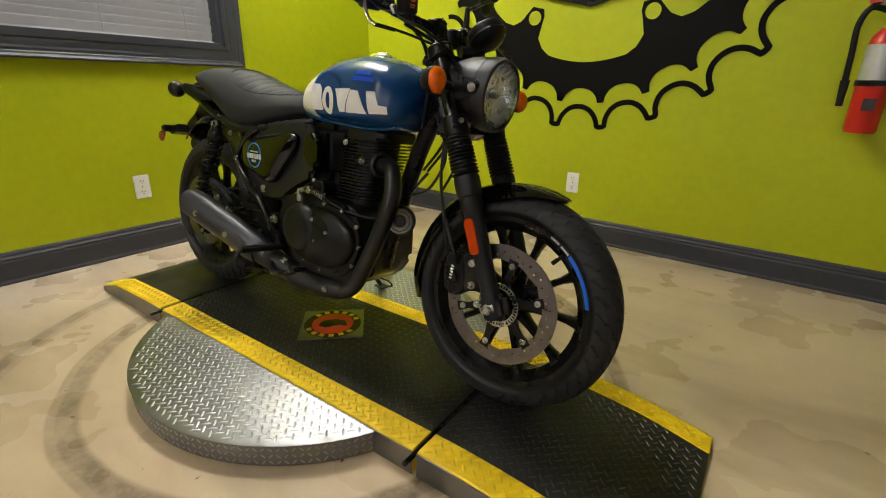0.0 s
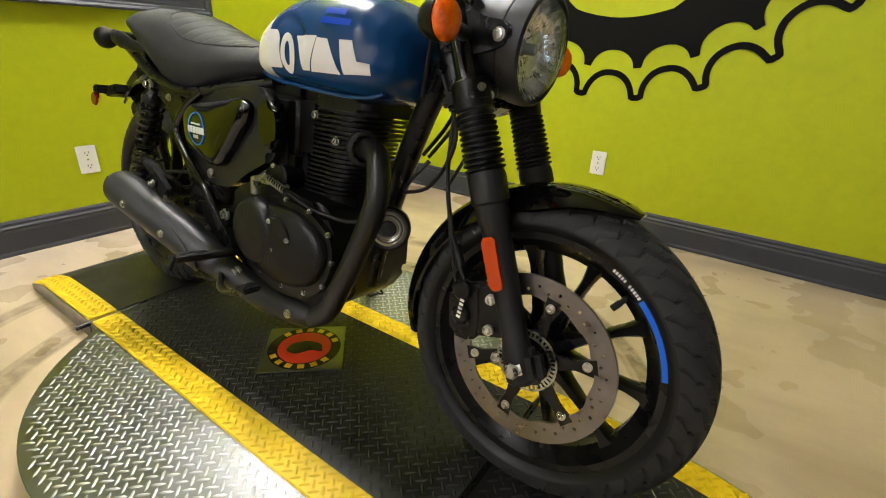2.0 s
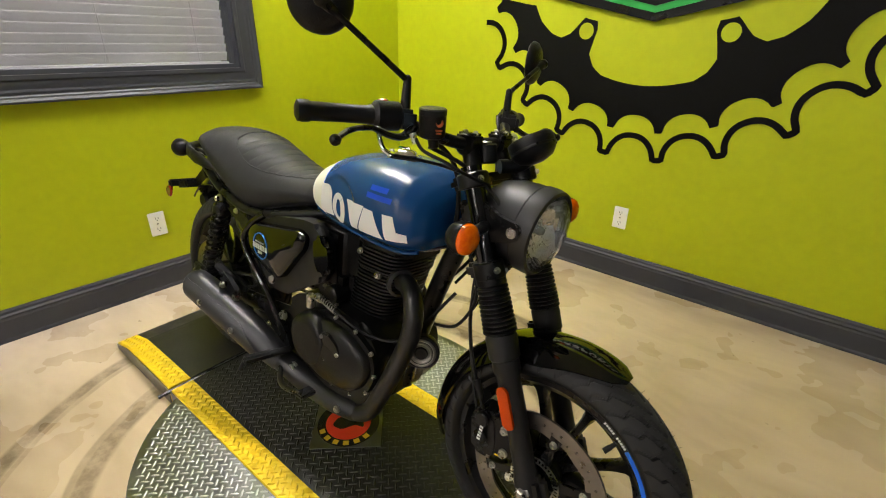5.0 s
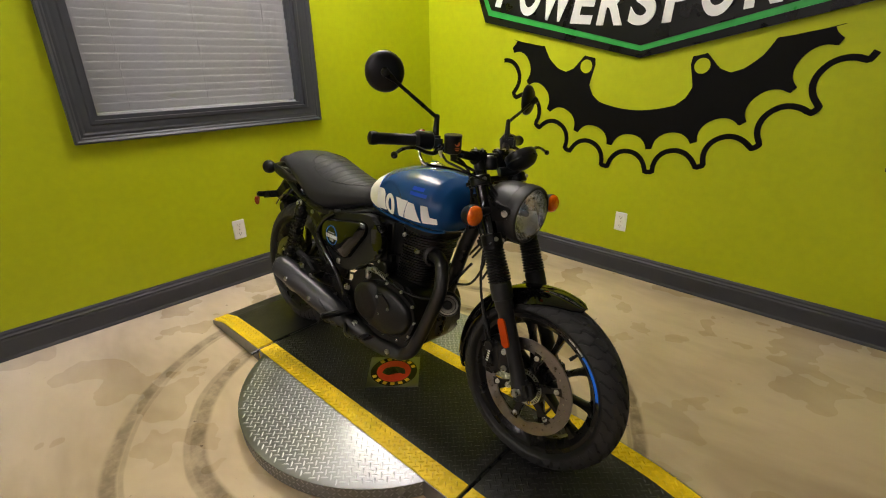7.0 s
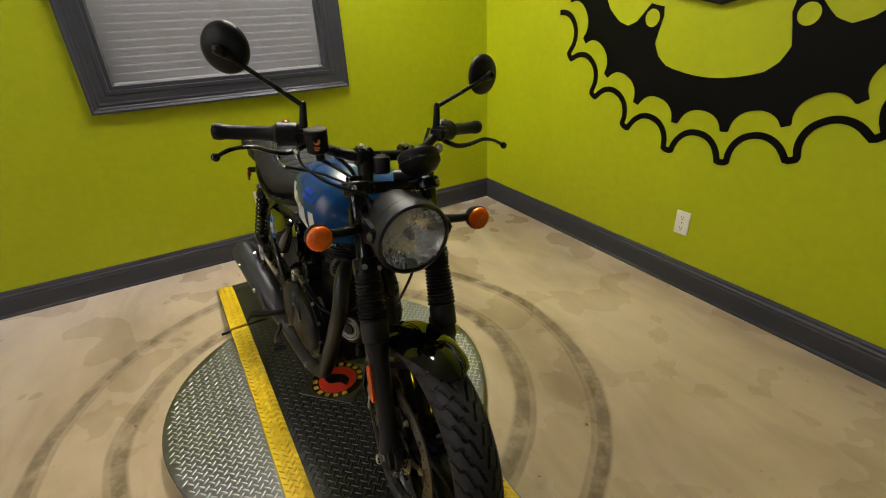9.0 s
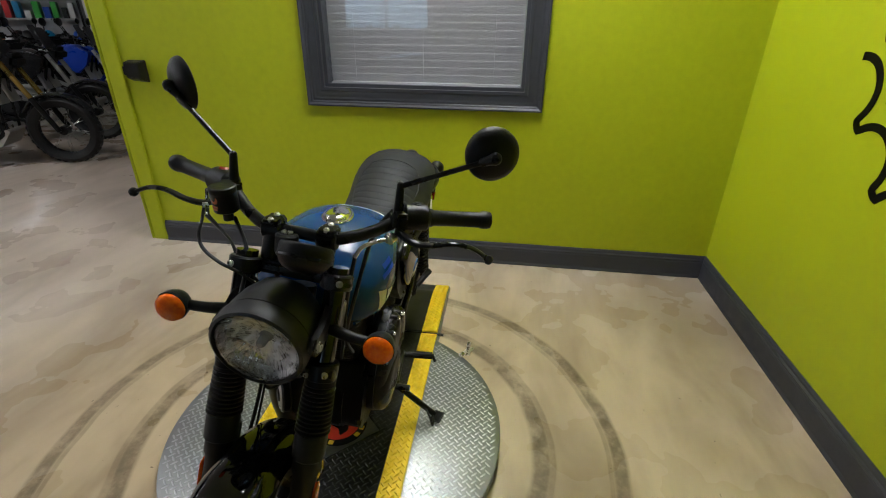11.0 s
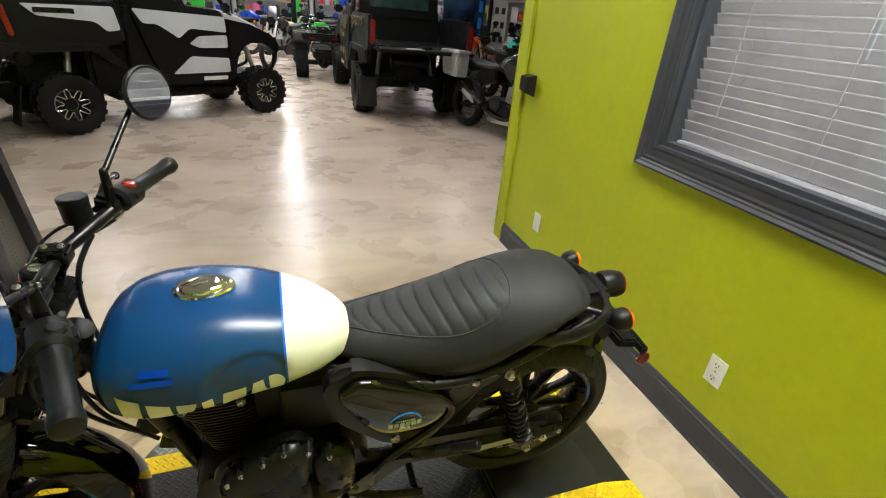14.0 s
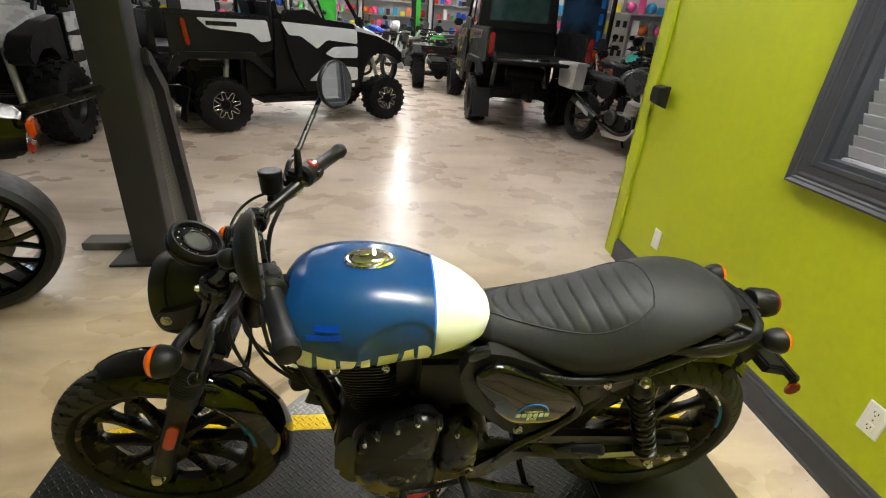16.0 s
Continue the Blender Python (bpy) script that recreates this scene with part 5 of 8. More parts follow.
part("dial_marks", clock_size(bm), WHITE_DECAL, clock, "white dial marks")
bm = tube(bmnew(), [IC - ID * 0.02, IC + V((-0.02, 0, -0.05)), V((1.13, 0, 0.87))], 0.018, 10)
part("instrument_stay", clock_size(bm), SATIN, clock)
bm = lathe(bmnew(), IC - ID * 0.018, ID, [(0.0572, 0), (0.0590, 0.002), (0.0590, 0.006), (0.0578, 0.008)], 44)
part("pod_seam", clock_size(bm), SATIN, clock)
# small pod and key switch on the yoke
bm = rod(bmnew(), V((1.125, -0.02, 0.885)), V((1.118, -0.02, 0.925)), 0.022, edge=0.004)
key = part("key_switch", turned(bm), PLASTIC, bike)
bm = rod(bmnew(), V((1.118, -0.02, 0.9255)), V((1.1175, -0.02, 0.929)), 0.011, edge=0.001)
part("key_barrel", turned(bm), ZINC, key)

# handlebar
BAR_HALF = [(0.955, 0.355, 0.960), (0.985, 0.280, 0.961), (1.008, 0.225, 0.960), (1.033, 0.172, 0.951), (1.066, 0.128, 0.934), (1.094, 0.080, 0.923), (1.100, 0.045, 0.921)]
BAR = [(x, -y, z) for x, y, z in BAR_HALF] + [(1.1, 0, 0.921)] + BAR_HALF[::-1]
bm = tube(bmnew(), BAR, 0.0125, 14)
bar = part("handlebar", turned(bm), SATIN, bike, "satin black tubular handlebar")
for s in (-1, 1):
    g0, g1 = V((1.008, s * 0.230, 0.962)), V((0.957, s * 0.357, 0.961))
    gd = (g1 - g0).normalized()
    bm = lathe(bmnew(), g0, gd, [(0.0125, 0), (0.0185, 0.001), (0.0185, 0.008), (0.0165, 0.011), (0.016, 0.06), (0.0165, 0.112), (0.0185, 0.115), (0.019, 0.126), (0.0175, 0.134), (0.011, 0.137), (0, 0.137)], 24)
    part("grip", turned(bm), SOFT_RUBBER, bar, "black rubber grip")
    # switch cube
    c = g0 - gd * 0.024
    bm = rod(bmnew(), c - gd * 0.030, c + gd * 0.027, 0.0265, seg=24, edge=0.007)
    box(bm, c + V((-0.012, 0, 0.004)), (0.038, 0.046, 0.036), (0, 0, s * 22), 0.012, 3)
    sw = part("switch_cube", turned(bm), PLASTIC, bar)
    bm = lathe(bmnew(), c + V((-0.010, 0, 0.0205)), (-0.25, 0, 1), [(0, 0), (0.013, 0), (0.013, 0.004), (0.009, 0.008), (0, 0.009)], 20)
    part("button", turned(bm), RED_LENS if s < 0 else PLASTIC, sw, "red stop switch" if s < 0 else "")
    # lever and perch
    p0 = g0 - gd * 0.03 + V((0.026, 0, -0.006))
    bm = box(bmnew(), g0 - gd * 0.055 + V((0.012, 0, -0.002)), (0.045, 0.034, 0.036), (0, 0, s * 30), 0.008)
    perch = part("lever_perch", turned(bm), SATIN, bar)
    tip = V((1.078, s * 0.366, 0.929))
    bm = tube(bmnew(), [g0 - gd * 0.055 + V((0.034, 0, -0.016)), g0 - gd * 0.015 + V((0.058, 0, -0.030)), g0 + gd * 0.025 + V((0.078, 0, -0.026)), g0.lerp(g1, 0.50) + V((0.094, 0, -0.014)), g0.lerp(g1, 0.82) + V((0.106, 0, -0.018)), tip], 0.006, 10, flat=0.7, radii=[0.010, 0.0095, 0.008, 0.007, 0.0065, 0.006])
    bmesh.ops.create_uvsphere(bm, u_segments=12, v_segments=8, radius=0.0095, matrix=Matrix.Translation(tip))
    part("lever", turned(bm), SATIN, perch, "black lever")
    # mirror
    foot = V((1.032, s * 0.174, 0.958))
    top = V((1.031, s * 0.172, 1.018))
    mc = V((0.966, -0.316, 1.135)) if s < 0 else V((0.993, 0.337, 1.108))
    md = V((-0.809, 0.575, 0.125) if s < 0 else (-0.96, -0.26, 0.0)).normalized()
    knee = top + V((0, 0, 0.012))
    back = mc - md * 0.022
    bm = rod(bmnew(), foot - V((0, 0, 0.012)), knee, 0.0115, 0.0075, edge=0.002)
    rod(bm, knee - V((0, 0, 0.003)), back, 0.0058, 0.0050, seg=12)
    bmesh.ops.create_uvsphere(bm, u_segments=12, v_segments=8, radius=0.0076, matrix=Matrix.Translation(knee))
    rod(bm, back.lerp(knee, 0.16), back, 0.0075, 0.011, seg=14, edge=0.002)
    bmesh.ops.create_uvsphere(bm, u_segments=14, v_segments=8, radius=0.0125, matrix=Matrix.Translation(back))
    mir = part("mirror", turned(bm), SATIN, bar, "round black mirror on a bent stalk")
    bm = lathe(bmnew(), mc - md * 0.016, md, [(0, 0), (0.018, 0.001), (0.039, 0.006), (0.050, 0.014), (0.0535, 0.022), (0.0535, 0.026), (0.051, 0.028), (0.049, 0.026), (0.0, 0.026)], 40)
    part("mirror_shell", turned(bm), PLASTIC, mir)
    bm = lathe(bmnew(), mc + md * 0.0105, md, [(0, 0), (0.0488, 0), (0.0488, 0.0012), (0, 0.0012)], 40)
    part("mirror_glass", turned(bm), MIRROR, mir, "mirror glass")
    # riser clamp
    bm = rod(bmnew(), V((1.122, s * 0.055, 0.865)), V((1.103, s * 0.055, 0.915)), 0.018, edge=0.002)
    rod(bm, V((1.1, s * 0.036, 0.921)), V((1.1, s * 0.074, 0.921)), 0.0225, edge=0.003)
    box(bm, V((1.1, s * 0.055, 0.936)), (0.046, 0.036, 0.016), None, 0.005)
    clamp = part("bar_clamp", turned(bm), SATIN, bar)
    bm = bmnew()
    for d in (-0.013, 0.013):
        bolt(bm, V((1.1 + d, s * 0.055, 0.9445)), (0, 0, 1), 0.0045, 0.004)
    part("clamp_bolt", turned(bm), ZINC, clamp)
# brake fluid reservoir
c = V((1.089, -0.157, 0.944))
bm = lathe(bmnew(), c + V((0, 0, -0.012)), (0.05, -0.12, 1), [(0, 0), (0.018, 0.0), (0.0235, 0.003), (0.0245, 0.008), (0.0250, 0.042), (0.0258, 0.043), (0.0258, 0.052), (0.0235, 0.054), (0, 0.0545)], 28)
rod(bm, c + V((0.004, 0.004, -0.030)), c + V((0.001, 0.001, -0.008)), 0.010, seg=14, edge=0.002)
res = part("fluid_reservoir", turned(bm), PLASTIC, bar, "black brake fluid cup")
face_m = Matrix(((0.37, 0, 0.93, c.x + 0.0240), (0.93, 0, -0.37, c.y - 0.0098), (0, 1, 0, c.z + 0.010), (0, 0, 0, 1)))
bm = lathe(bmnew(), (0, 0.007, 0), (0, 0, 1), [(0.0075, 0), (0.0075, 0.0012), (0, 0.0012)], 20)
for k in range(2):
    box(bm, (0, -0.006 - 0.005 * k, 0.0), (0.013 - 0.003 * k, 0.003, 0.0024))
bm.transform(face_m)
part("reservoir_print", turned(bm), shader("orange_print", (0.5, 0.12, 0.04), 0.5), res, "orange warning print")

# cables
for pts, r in (([(1.056, -0.223, 0.896), (1.082, -0.185, 0.891), (1.112, -0.140, 0.882), (1.150, -0.100, 0.864), (1.160, -0.05, 0.82)], 0.0032),
               ([(1.090, -0.204, 0.930), (1.106, -0.200, 0.912), (1.141, -0.186, 0.899), (1.165, -0.163, 0.884), (1.176, -0.125, 0.868), (1.178, -0.085, 0.855), (1.165, -0.05, 0.82)], 0.0034),
               ([(1.108, 0.112, 0.90), (1.112, 0.108, 0.86), (1.108, 0.10, 0.78), (1.08, 0.09, 0.66), (1.02, 0.07, 0.56)], 0.0042),
               ([(1.02, 0.16, 0.97), (1.05, 0.13, 0.92), (1.07, 0.11, 0.80), (1.06, 0.09, 0.66), (0.99, 0.09, 0.56)], 0.0045),
               ([(1.06, -0.12, 0.925), (1.082, -0.075, 0.88), (1.09, -0.055, 0.80), (1.08, -0.05, 0.68)], 0.005),
               ([(1.1, 0.07, 0.86), (1.145, 0.085, 0.75), (1.13, 0.075, 0.62), (1.08, 0.06, 0.5)], 0.004),
               ([(1.12, -0.05, 0.72), (1.17, -0.06, 0.62), (1.13, -0.06, 0.53), (1.06, -0.05, 0.50)], 0.004)):
    part("cable", tube(bmnew(), pts, r, 8), SOFT_RUBBER, bike)
bm = tube(bmnew(), [(1.030, -0.236, 0.945), (1.034, -0.235, 0.924), (1.042, -0.231, 0.906), (1.056, -0.223, 0.896)], 0.0045, 10)
part("cable_elbow", turned(bm), CHROME, bike, "chromed throttle cable elbow")
bm = rod(bmnew(), (1.052, 0.178, 0.928), (1.070, 0.160, 0.926), 0.0085, edge=0.002)
rod(bm, (1.060, 0.170, 0.927), (1.066, 0.164, 0.9265), 0.0125, edge=0.002)
tube(bm, [(1.066, 0.164, 0.9265), (1.088, 0.142, 0.925), (1.102, 0.122, 0.915), (1.108, 0.112, 0.895)], 0.0042, 10)
part("clutch_elbow", turned(bm), ZINC, bike, "bright clutch cable adjuster and elbow")
part("hose_union", turned(rod(bmnew(), (1.085, -0.205, 0.940), (1.092, -0.203, 0.922), 0.0062, 0.005, edge=0.001)), ZINC, bike)
part("cable_boot", turned(rod(bmnew(), (1.053, -0.226, 0.8965), (1.082, -0.185, 0.891), 0.0042, 0.0034, edge=0.001)), SOFT_RUBBER, bike)

# ---- tank ----
TX = (0.588, 0.600, 0.625, 0.665, 0.72, 0.79, 0.87, 0.945, 0.998, 1.032, 1.052, 1.064)
TT = (0.735, 0.757, 0.782, 0.808, 0.833, 0.854, 0.864, 0.860, 0.845, 0.822, 0.796, 0.770)
TB = (0.715, 0.700, 0.690, 0.680, 0.672, 0.666, 0.660, 0.657, 0.660, 0.670, 0.688, 0.705)
TW = (0.015, 0.048, 0.078, 0.104, 0.125, 0.144, 0.154, 0.156, 0.149, 0.132, 0.108, 0.075)


def hollow(x, z):
    """Share by which the flank is scooped for the knee: a sharp upper rim, fading forward and down."""
    q = ((x - 0.792) / (0.066 if x < 0.792 else 0.092)) ** 2 + ((z - 0.744) / 0.064) ** 2
    return 0.055 * min(1.0, max(0.0, 1 - q) * (3.2 if z > 0.744 else 1.6))


def tank_ring(x, n=120):
    w, t, b = smooth_table(TX, TW, x), smooth_table(TX, TT, x), smooth_table(TX, TB, x)
    mid = b + (t - b) * 0.42
    ring = []
    for k in range(n):
        a = 2 * math.pi * k / n
        c, s = math.cos(a), math.sin(a)
        e = 2 / 2.45
        y = w * math.copysign(abs(c) ** e, c)
        z = mid + ((t - mid) if s > 0 else (mid - b)) * math.copysign(abs(s) ** (e if s > 0 else 2 / 3.0), s)
        # shallow knee hollow low on the rear flanks
        y *= 1 - hollow(x, z)
        ring.append(V((x, y, z)))
    return ring


def tank_y(x, z):
    """Half width of the tank's skin at a point of its flank."""
    w, t, b = smooth_table(TX, TW, x), smooth_table(TX, TT, x), smooth_table(TX, TB, x)
    mid = b + (t - b) * 0.42
    q, p = ((z - mid) / (t - mid), 2.45) if z > mid else ((mid - z) / (mid - b), 3.0)
    q = min(q, 0.999)
    y = w * (1 - q ** p) ** (1 / 2.45)
    return y * (1 - hollow(x, z))


SEAM = 0.733
bm = loft(bmnew(), [tank_ring(SEAM + (TX[-1] - SEAM) * k / 70) for k in range(71)])
tank = part("fuel_tank", bm, BLUE, bike, "matt blue teardrop fuel tank", angle=60)
bm = loft(bmnew(), [tank_ring(TX[0] + (SEAM - TX[0]) * (k / 24) ** 1.3) for k in range(25)])
part("tank_tail", bm, CREAM, tank, "cream painted tail of the tank", angle=60)
bm = loft(bmnew(), [[p + (p - V((x, 0, 0.76))).normalized() * 0.0008 for p in tank_ring(x)] for x in (SEAM - 0.002, SEAM + 0.002)], cap=False)
part("seam_line", bm, BLUE_DECAL, tank, "bright blue pinstripe")
# bottom lip
bm = bmnew()
for s in (-1, 1):
    pts = []
    for k in range(24):
        x = 0.64 + (1.030 - 0.64) * k / 23
        b = smooth_table(TX, TB, x)
        pts.append((x, s * (tank_y(x, b + 0.012) + 0.002), b + 0.008))
    tube(bm, pts, 0.0042, 8, res=2)
part("tank_lip", bm, BLUE, tank, "rolled lower lip")


def flank_print(outline, side, lift_by=0.0026, grain=0.009):
    """A printed shape that follows the tank's flank; outline in (x, z)."""
    bm = bmnew()
    bm.faces.new([bm.verts.new((x, 0, z)) for x, z in outline])
    for axis in (0, 2):
        lo, hi = min(v.co[axis] for v in bm.verts), max(v.co[axis] for v in bm.verts)
        n = V((1, 0, 0)) if axis == 0 else V((0, 0, 1))
        for k in range(1, int((hi - lo) / grain) + 1):
            bmesh.ops.bisect_plane(bm, geom=bm.verts[:] + bm.edges[:] + bm.faces[:], plane_co=n * (lo + grain * k), plane_no=n)
    bmesh.ops.triangulate(bm, faces=bm.faces[:])
    for v in bm.verts:
        v.co.y = side * (tank_y(v.co.x, v.co.z) + lift_by)
    return bm


def oval(cx, cz, rx, rz, a0=0.0, a1=360.0, n=28):
    return [(cx + rx * math.cos(radians(a0 + (a1 - a0) * k / n)), cz + rz * math.sin(radians(a0 + (a1 - a0) * k / n))) for k in range(n if a1 - a0 == 360 else n + 1)]


# right flank: plain white shapes in a row, the first joined to the cream tail
WHITE_SHAPES = [
    rounded([(0.728, 0.704), (0.728, 0.776), (0.764, 0.775), (0.779, 0.762), (0.777, 0.740), (0.783, 0.704)], 0.008),
    oval(0.809, 0.731, 0.027, 0.037, 50, 409) + oval(0.809, 0.731, 0.0095, 0.022, 409, 50),
    [(0.843, 0.762), (0.914, 0.762), (0.889, 0.702), (0.866, 0.702)],
    [(0.914, 0.759), (0.942, 0.757), (0.970, 0.700), (0.893, 0.701)],
    [(0.969, 0.757), (0.996, 0.757), (1.006, 0.724), (1.027, 0.722), (1.027, 0.704), (0.977, 0.701)],
]
for shape in WHITE_SHAPES:
    part("print_shape", flank_print(shape, -1), WHITE_DECAL, tank, "plain white printed shape")
# left flank: cream shapes along the lower edge
CREAM_SHAPES = [
    [(1.006, 0.712), (1.010, 0.764), (0.974, 0.752), (0.978, 0.704)],
    [(0.967, 0.702), (0.966, 0.745), (0.930, 0.734), (0.930, 0.692)],
    [(0.922, 0.691), (0.921, 0.733), (0.889, 0.728), (0.896, 0.706), (0.905, 0.689)],
    [(0.882, 0.686), (0.881, 0.728), (0.863, 0.728), (0.864, 0.685)],
    [(0.852, 0.685), (0.846, 0.730), (0.806, 0.733), (0.812, 0.687)],
    [(0.803, 0.688), (0.794, 0.738), (0.776, 0.740), (0.774, 0.712), (0.765, 0.694)],
    [(0.766, 0.696), (0.766, 0.745)] + oval(0.760, 0.722, 0.023, 0.023, 80, 270, 10),
]
for shape in CREAM_SHAPES:
    part("print_shape", flank_print(shape, 1), CREAM, tank, "plain cream printed shape")
part("print_line", flank_print([(0.740, 0.6875), (0.740, 0.6955), (0.80, 0.686), (0.90, 0.6815), (0.985, 0.694), (0.985, 0.691), (0.90, 0.6765), (0.80, 0.680)], 1), CREAM, tank, "thin cream line under the shapes")
for s in (-1, 1):
    part("maker_mark", flank_print([(0.921, 0.800), (0.921, 0.811), (0.968, 0.809), (0.968, 0.798)], s), MARK_BLUE, tank, "small bright blue print")
    part("maker_mark", flank_print([(0.916, 0.784), (0.916, 0.795), (0.985, 0.791), (0.985, 0.780)], s), MARK_BLUE, tank, "small bright blue print")
# filler cap
FC = V((0.876, -0.002, 0.8635))
bm = lathe(bmnew(), FC, (0.02, 0, 1), [(0.046, -0.004), (0.046, 0.003), (0.043, 0.006), (0.037, 0.006), (0.035, 0.005), (0.033, 0.009), (0.025, 0.013), (0, 0.0145)], 40)
for v in bm.verts:
    if v.co.x < FC.x:
        v.co.x = FC.x + (v.co.x - FC.x) * 1.35
for v in bm.verts:
    v.co.y = FC.y + (v.co.y - FC.y) * 0.8
cap = part("filler_cap", bm, CHROME, tank, "chromed filler cap")
bm = box(bmnew(), FC + V((0.0, 0, 0.015)), (0.034, 0.012, 0.006), (0, 0, 20), 0.003)
part("cap_flap", bm, CHROME, cap)

# ---- seat ----
SX = (0.640, 0.632, 0.60, 0.53, 0.46, 0.39, 0.32, 0.23, 0.14, 0.070, 0.030, 0.012)
STP = (0.712, 0.730, 0.750, 0.756, 0.768, 0.788, 0.810, 0.827, 0.831, 0.825, 0.808, 0.788)
SBT = (0.690, 0.684, 0.676, 0.660, 0.636, 0.612, 0.612, 0.676, 0.736, 0.758, 0.762, 0.766)
SW = (0.036, 0.060, 0.084, 0.104, 0.121, 0.134, 0.143, 0.149, 0.142, 0.120, 0.092, 0.056)


PIPE_X = (0.605, 0.56, 0.50, 0.43, 0.37, 0.32, 0.28, 0.25)
PIPE_A = (62, 50, 40, 32, 29, 32, 39, 50)         # degrees above the flank's widest line


def pipe_angle(x):
    """Angle round the section at which the pleated panel is edged."""
    return radians(smooth_table(PIPE_X, PIPE_A, x))


def seat_point(x, a):
    w, t, b = smooth_table(SX, SW, x), smooth_table(SX, STP, x), smooth_table(SX, SBT, x)
    mid = b + (t - b) * 0.46
    c, s = math.cos(a), math.sin(a)
    if s > 0:
        y = w * math.copysign(abs(c) ** 0.80, c) * (1 - 0.24 * s ** 0.8)
        z = mid + (t + 0.004 - mid) * s ** 0.86
    else:
        y = w * math.copysign(abs(c) ** 0.5, c)
        z = mid - (mid - b) * abs(s) ** 0.72
    if s > 0 and 0.235 < x < 0.605:
        # stitched pleats over the rider's half, swept back toward the flanks
        off = abs(math.pi / 2 - a) / (math.pi / 2 - pipe_angle(x))
        xx = x + 0.030 * off * off
        if off < 1.0 and xx > 0.262:
            f = (xx - 0.262) / 0.0365 % 1.0
            d = min(f, 1 - f)
            k = (0.0040 * max(0.0, 1 - d / 0.09) - 0.0012 * math.sin(math.pi * f)) * min(1.0, (1 - off) * 9)
            n = V((0, y, (z - mid) * 1.6)).normalized()
            y, z = y - n.y * k, z - n.z * k
        if abs(off - 1.0) < 0.05 and off > 1.0:
            z -= 0.0015
    return V((x, y, z))


bm = bmnew()
nx, na = 230, 72
rows = []
for i in range(nx + 1):
    f = i / nx
    x = SX[0] + (SX[-1] - SX[0]) * (f - 0.04 * math.sin(2 * math.pi * f) / math.pi)
    rows.append([seat_point(x, 2 * math.pi * k / na) for k in range(na)])
loft(bm, rows)
seat = part("seat", bm, VINYL, bike, "black vinyl seat with stitched cross pleats", angle=70)


bm = bmnew()
for s in (-1, 1):
    line = []
    for k in range(41):
        x = 0.605 - 0.355 * k / 40
        a = pipe_angle(x)
        line.append(seat_point(x, a if s > 0 else math.pi - a) + V((0, s * 0.0006, 0.0008)))
    tube(bm, line, 0.0019, 6, res=1)
arch = []
for k in range(41):
    a = radians(50 + 80 * k / 40)
    arch.append(seat_point(0.25 - 0.016 * math.sin(math.pi * k / 40), a) + V((0, 0, 0.0010)))
tube(bm, arch, 0.0019, 6, res=1)
front = []
for k in range(31):
    a = radians(62 + 56 * k / 30)
    front.append(seat_point(0.605, a) + V((0.0005, 0, 0.0010)))
tube(bm, front, 0.0017, 6, res=1)
part("piping", bm, STITCH, seat, "black seam piping")
# low welt round the skirt of the seat
bm = bmnew()
for s in (-1, 1):
    tube(bm, [seat_point(0.60 - 0.54 * k / 50, radians(-52) if s > 0 else radians(232)) for k in range(51)], 0.0020, 6, res=1)
part("welt", bm, STITCH, seat, "black lower welt")

# grab rail, tail and rear mudguard
bm = bmnew()
for s in (-1, 1):
    rows = []
    for x, y, z, wide, thick in ((0.196, 0.128, 0.712, 0.006, 0.005), (0.150, 0.140, 0.724, 0.017, 0.008), (0.095, 0.146, 0.736, 0.022, 0.010), (0.040, 0.139, 0.744, 0.019, 0.011), (-0.005, 0.118, 0.750, 0.014, 0.011), (-0.034, 0.084, 0.754, 0.012, 0.010), (-0.047, 0.04, 0.756, 0.012, 0.010), (-0.050, 0.0, 0.756, 0.012, 0.010)):
        out = V((0.15 if x > 0.03 else -0.6, s * (1.0 if x > 0.03 else 0.7), 0)).normalized() if x > -0.04 else V((-1, 0, 0))
        rows.append([V((x, s * y, z)) + out * thick * math.cos(a) + V((0, 0, wide * math.sin(a))) for a in [2 * math.pi * k / 14 for k in range(14)]])
    loft(bm, rows)
part("grab_rail", bm, PLASTIC, bike, "matt black grab rail")
bm = bmnew()
rows = []
for k in range(22):
    f = k / 21
    a = radians(62 + (121 - 62) * f)
    d = V((math.cos(a), 0, math.sin(a)))
    w = 0.085 - 0.02 * max(0, f - 0.6)
    R_R = 0.352 + 0.03 * math.sin(f * math.pi)
    ring = []
    for j in range(11):
        q = -1 + j / 5
        ring.append(RA + d * (R_R - 0.045 * abs(q) ** 2.4) + V((0, w * q, 0)))
    for j in range(10, -1, -1):
        q = -1 + j / 5
        ring.append(RA + d * (R_R - 0.005 - 0.045 * abs(q) ** 2.4) + V((0, (w - 0.004) * q, 0)))
    rows.append(ring)
loft(bm, rows)
part("rear_mudguard", bm, GLOSS, bike, "gloss black rear mudguard")
bm = box(bmnew(), (0.0, 0, 0.735), (0.16, 0.10, 0.045), (0, 6, 0), 0.012)
part("tail_unit", bm, PLASTIC, bike)
bm = lathe(bmnew(), V((-0.065, 0, 0.752)), (-1, 0, -0.08), [(0, 0), (0.030, 0.0), (0.036, 0.008), (0.037, 0.05), (0.0355, 0.056), (0, 0.056)], 36)
tail = part("tail_lamp", bm, PLASTIC, bike, "round black tail lamp with a red lens")
bm = lathe(bmnew(), V((-0.1215, 0, 0.7475)), (-1, 0, -0.08), [(0, 0), (0.034, 0), (0.034, 0.006), (0.027, 0.011), (0.012, 0.013), (0, 0.0135)], 36)
part("lens", bm, RED_LENS, tail, "red lens")
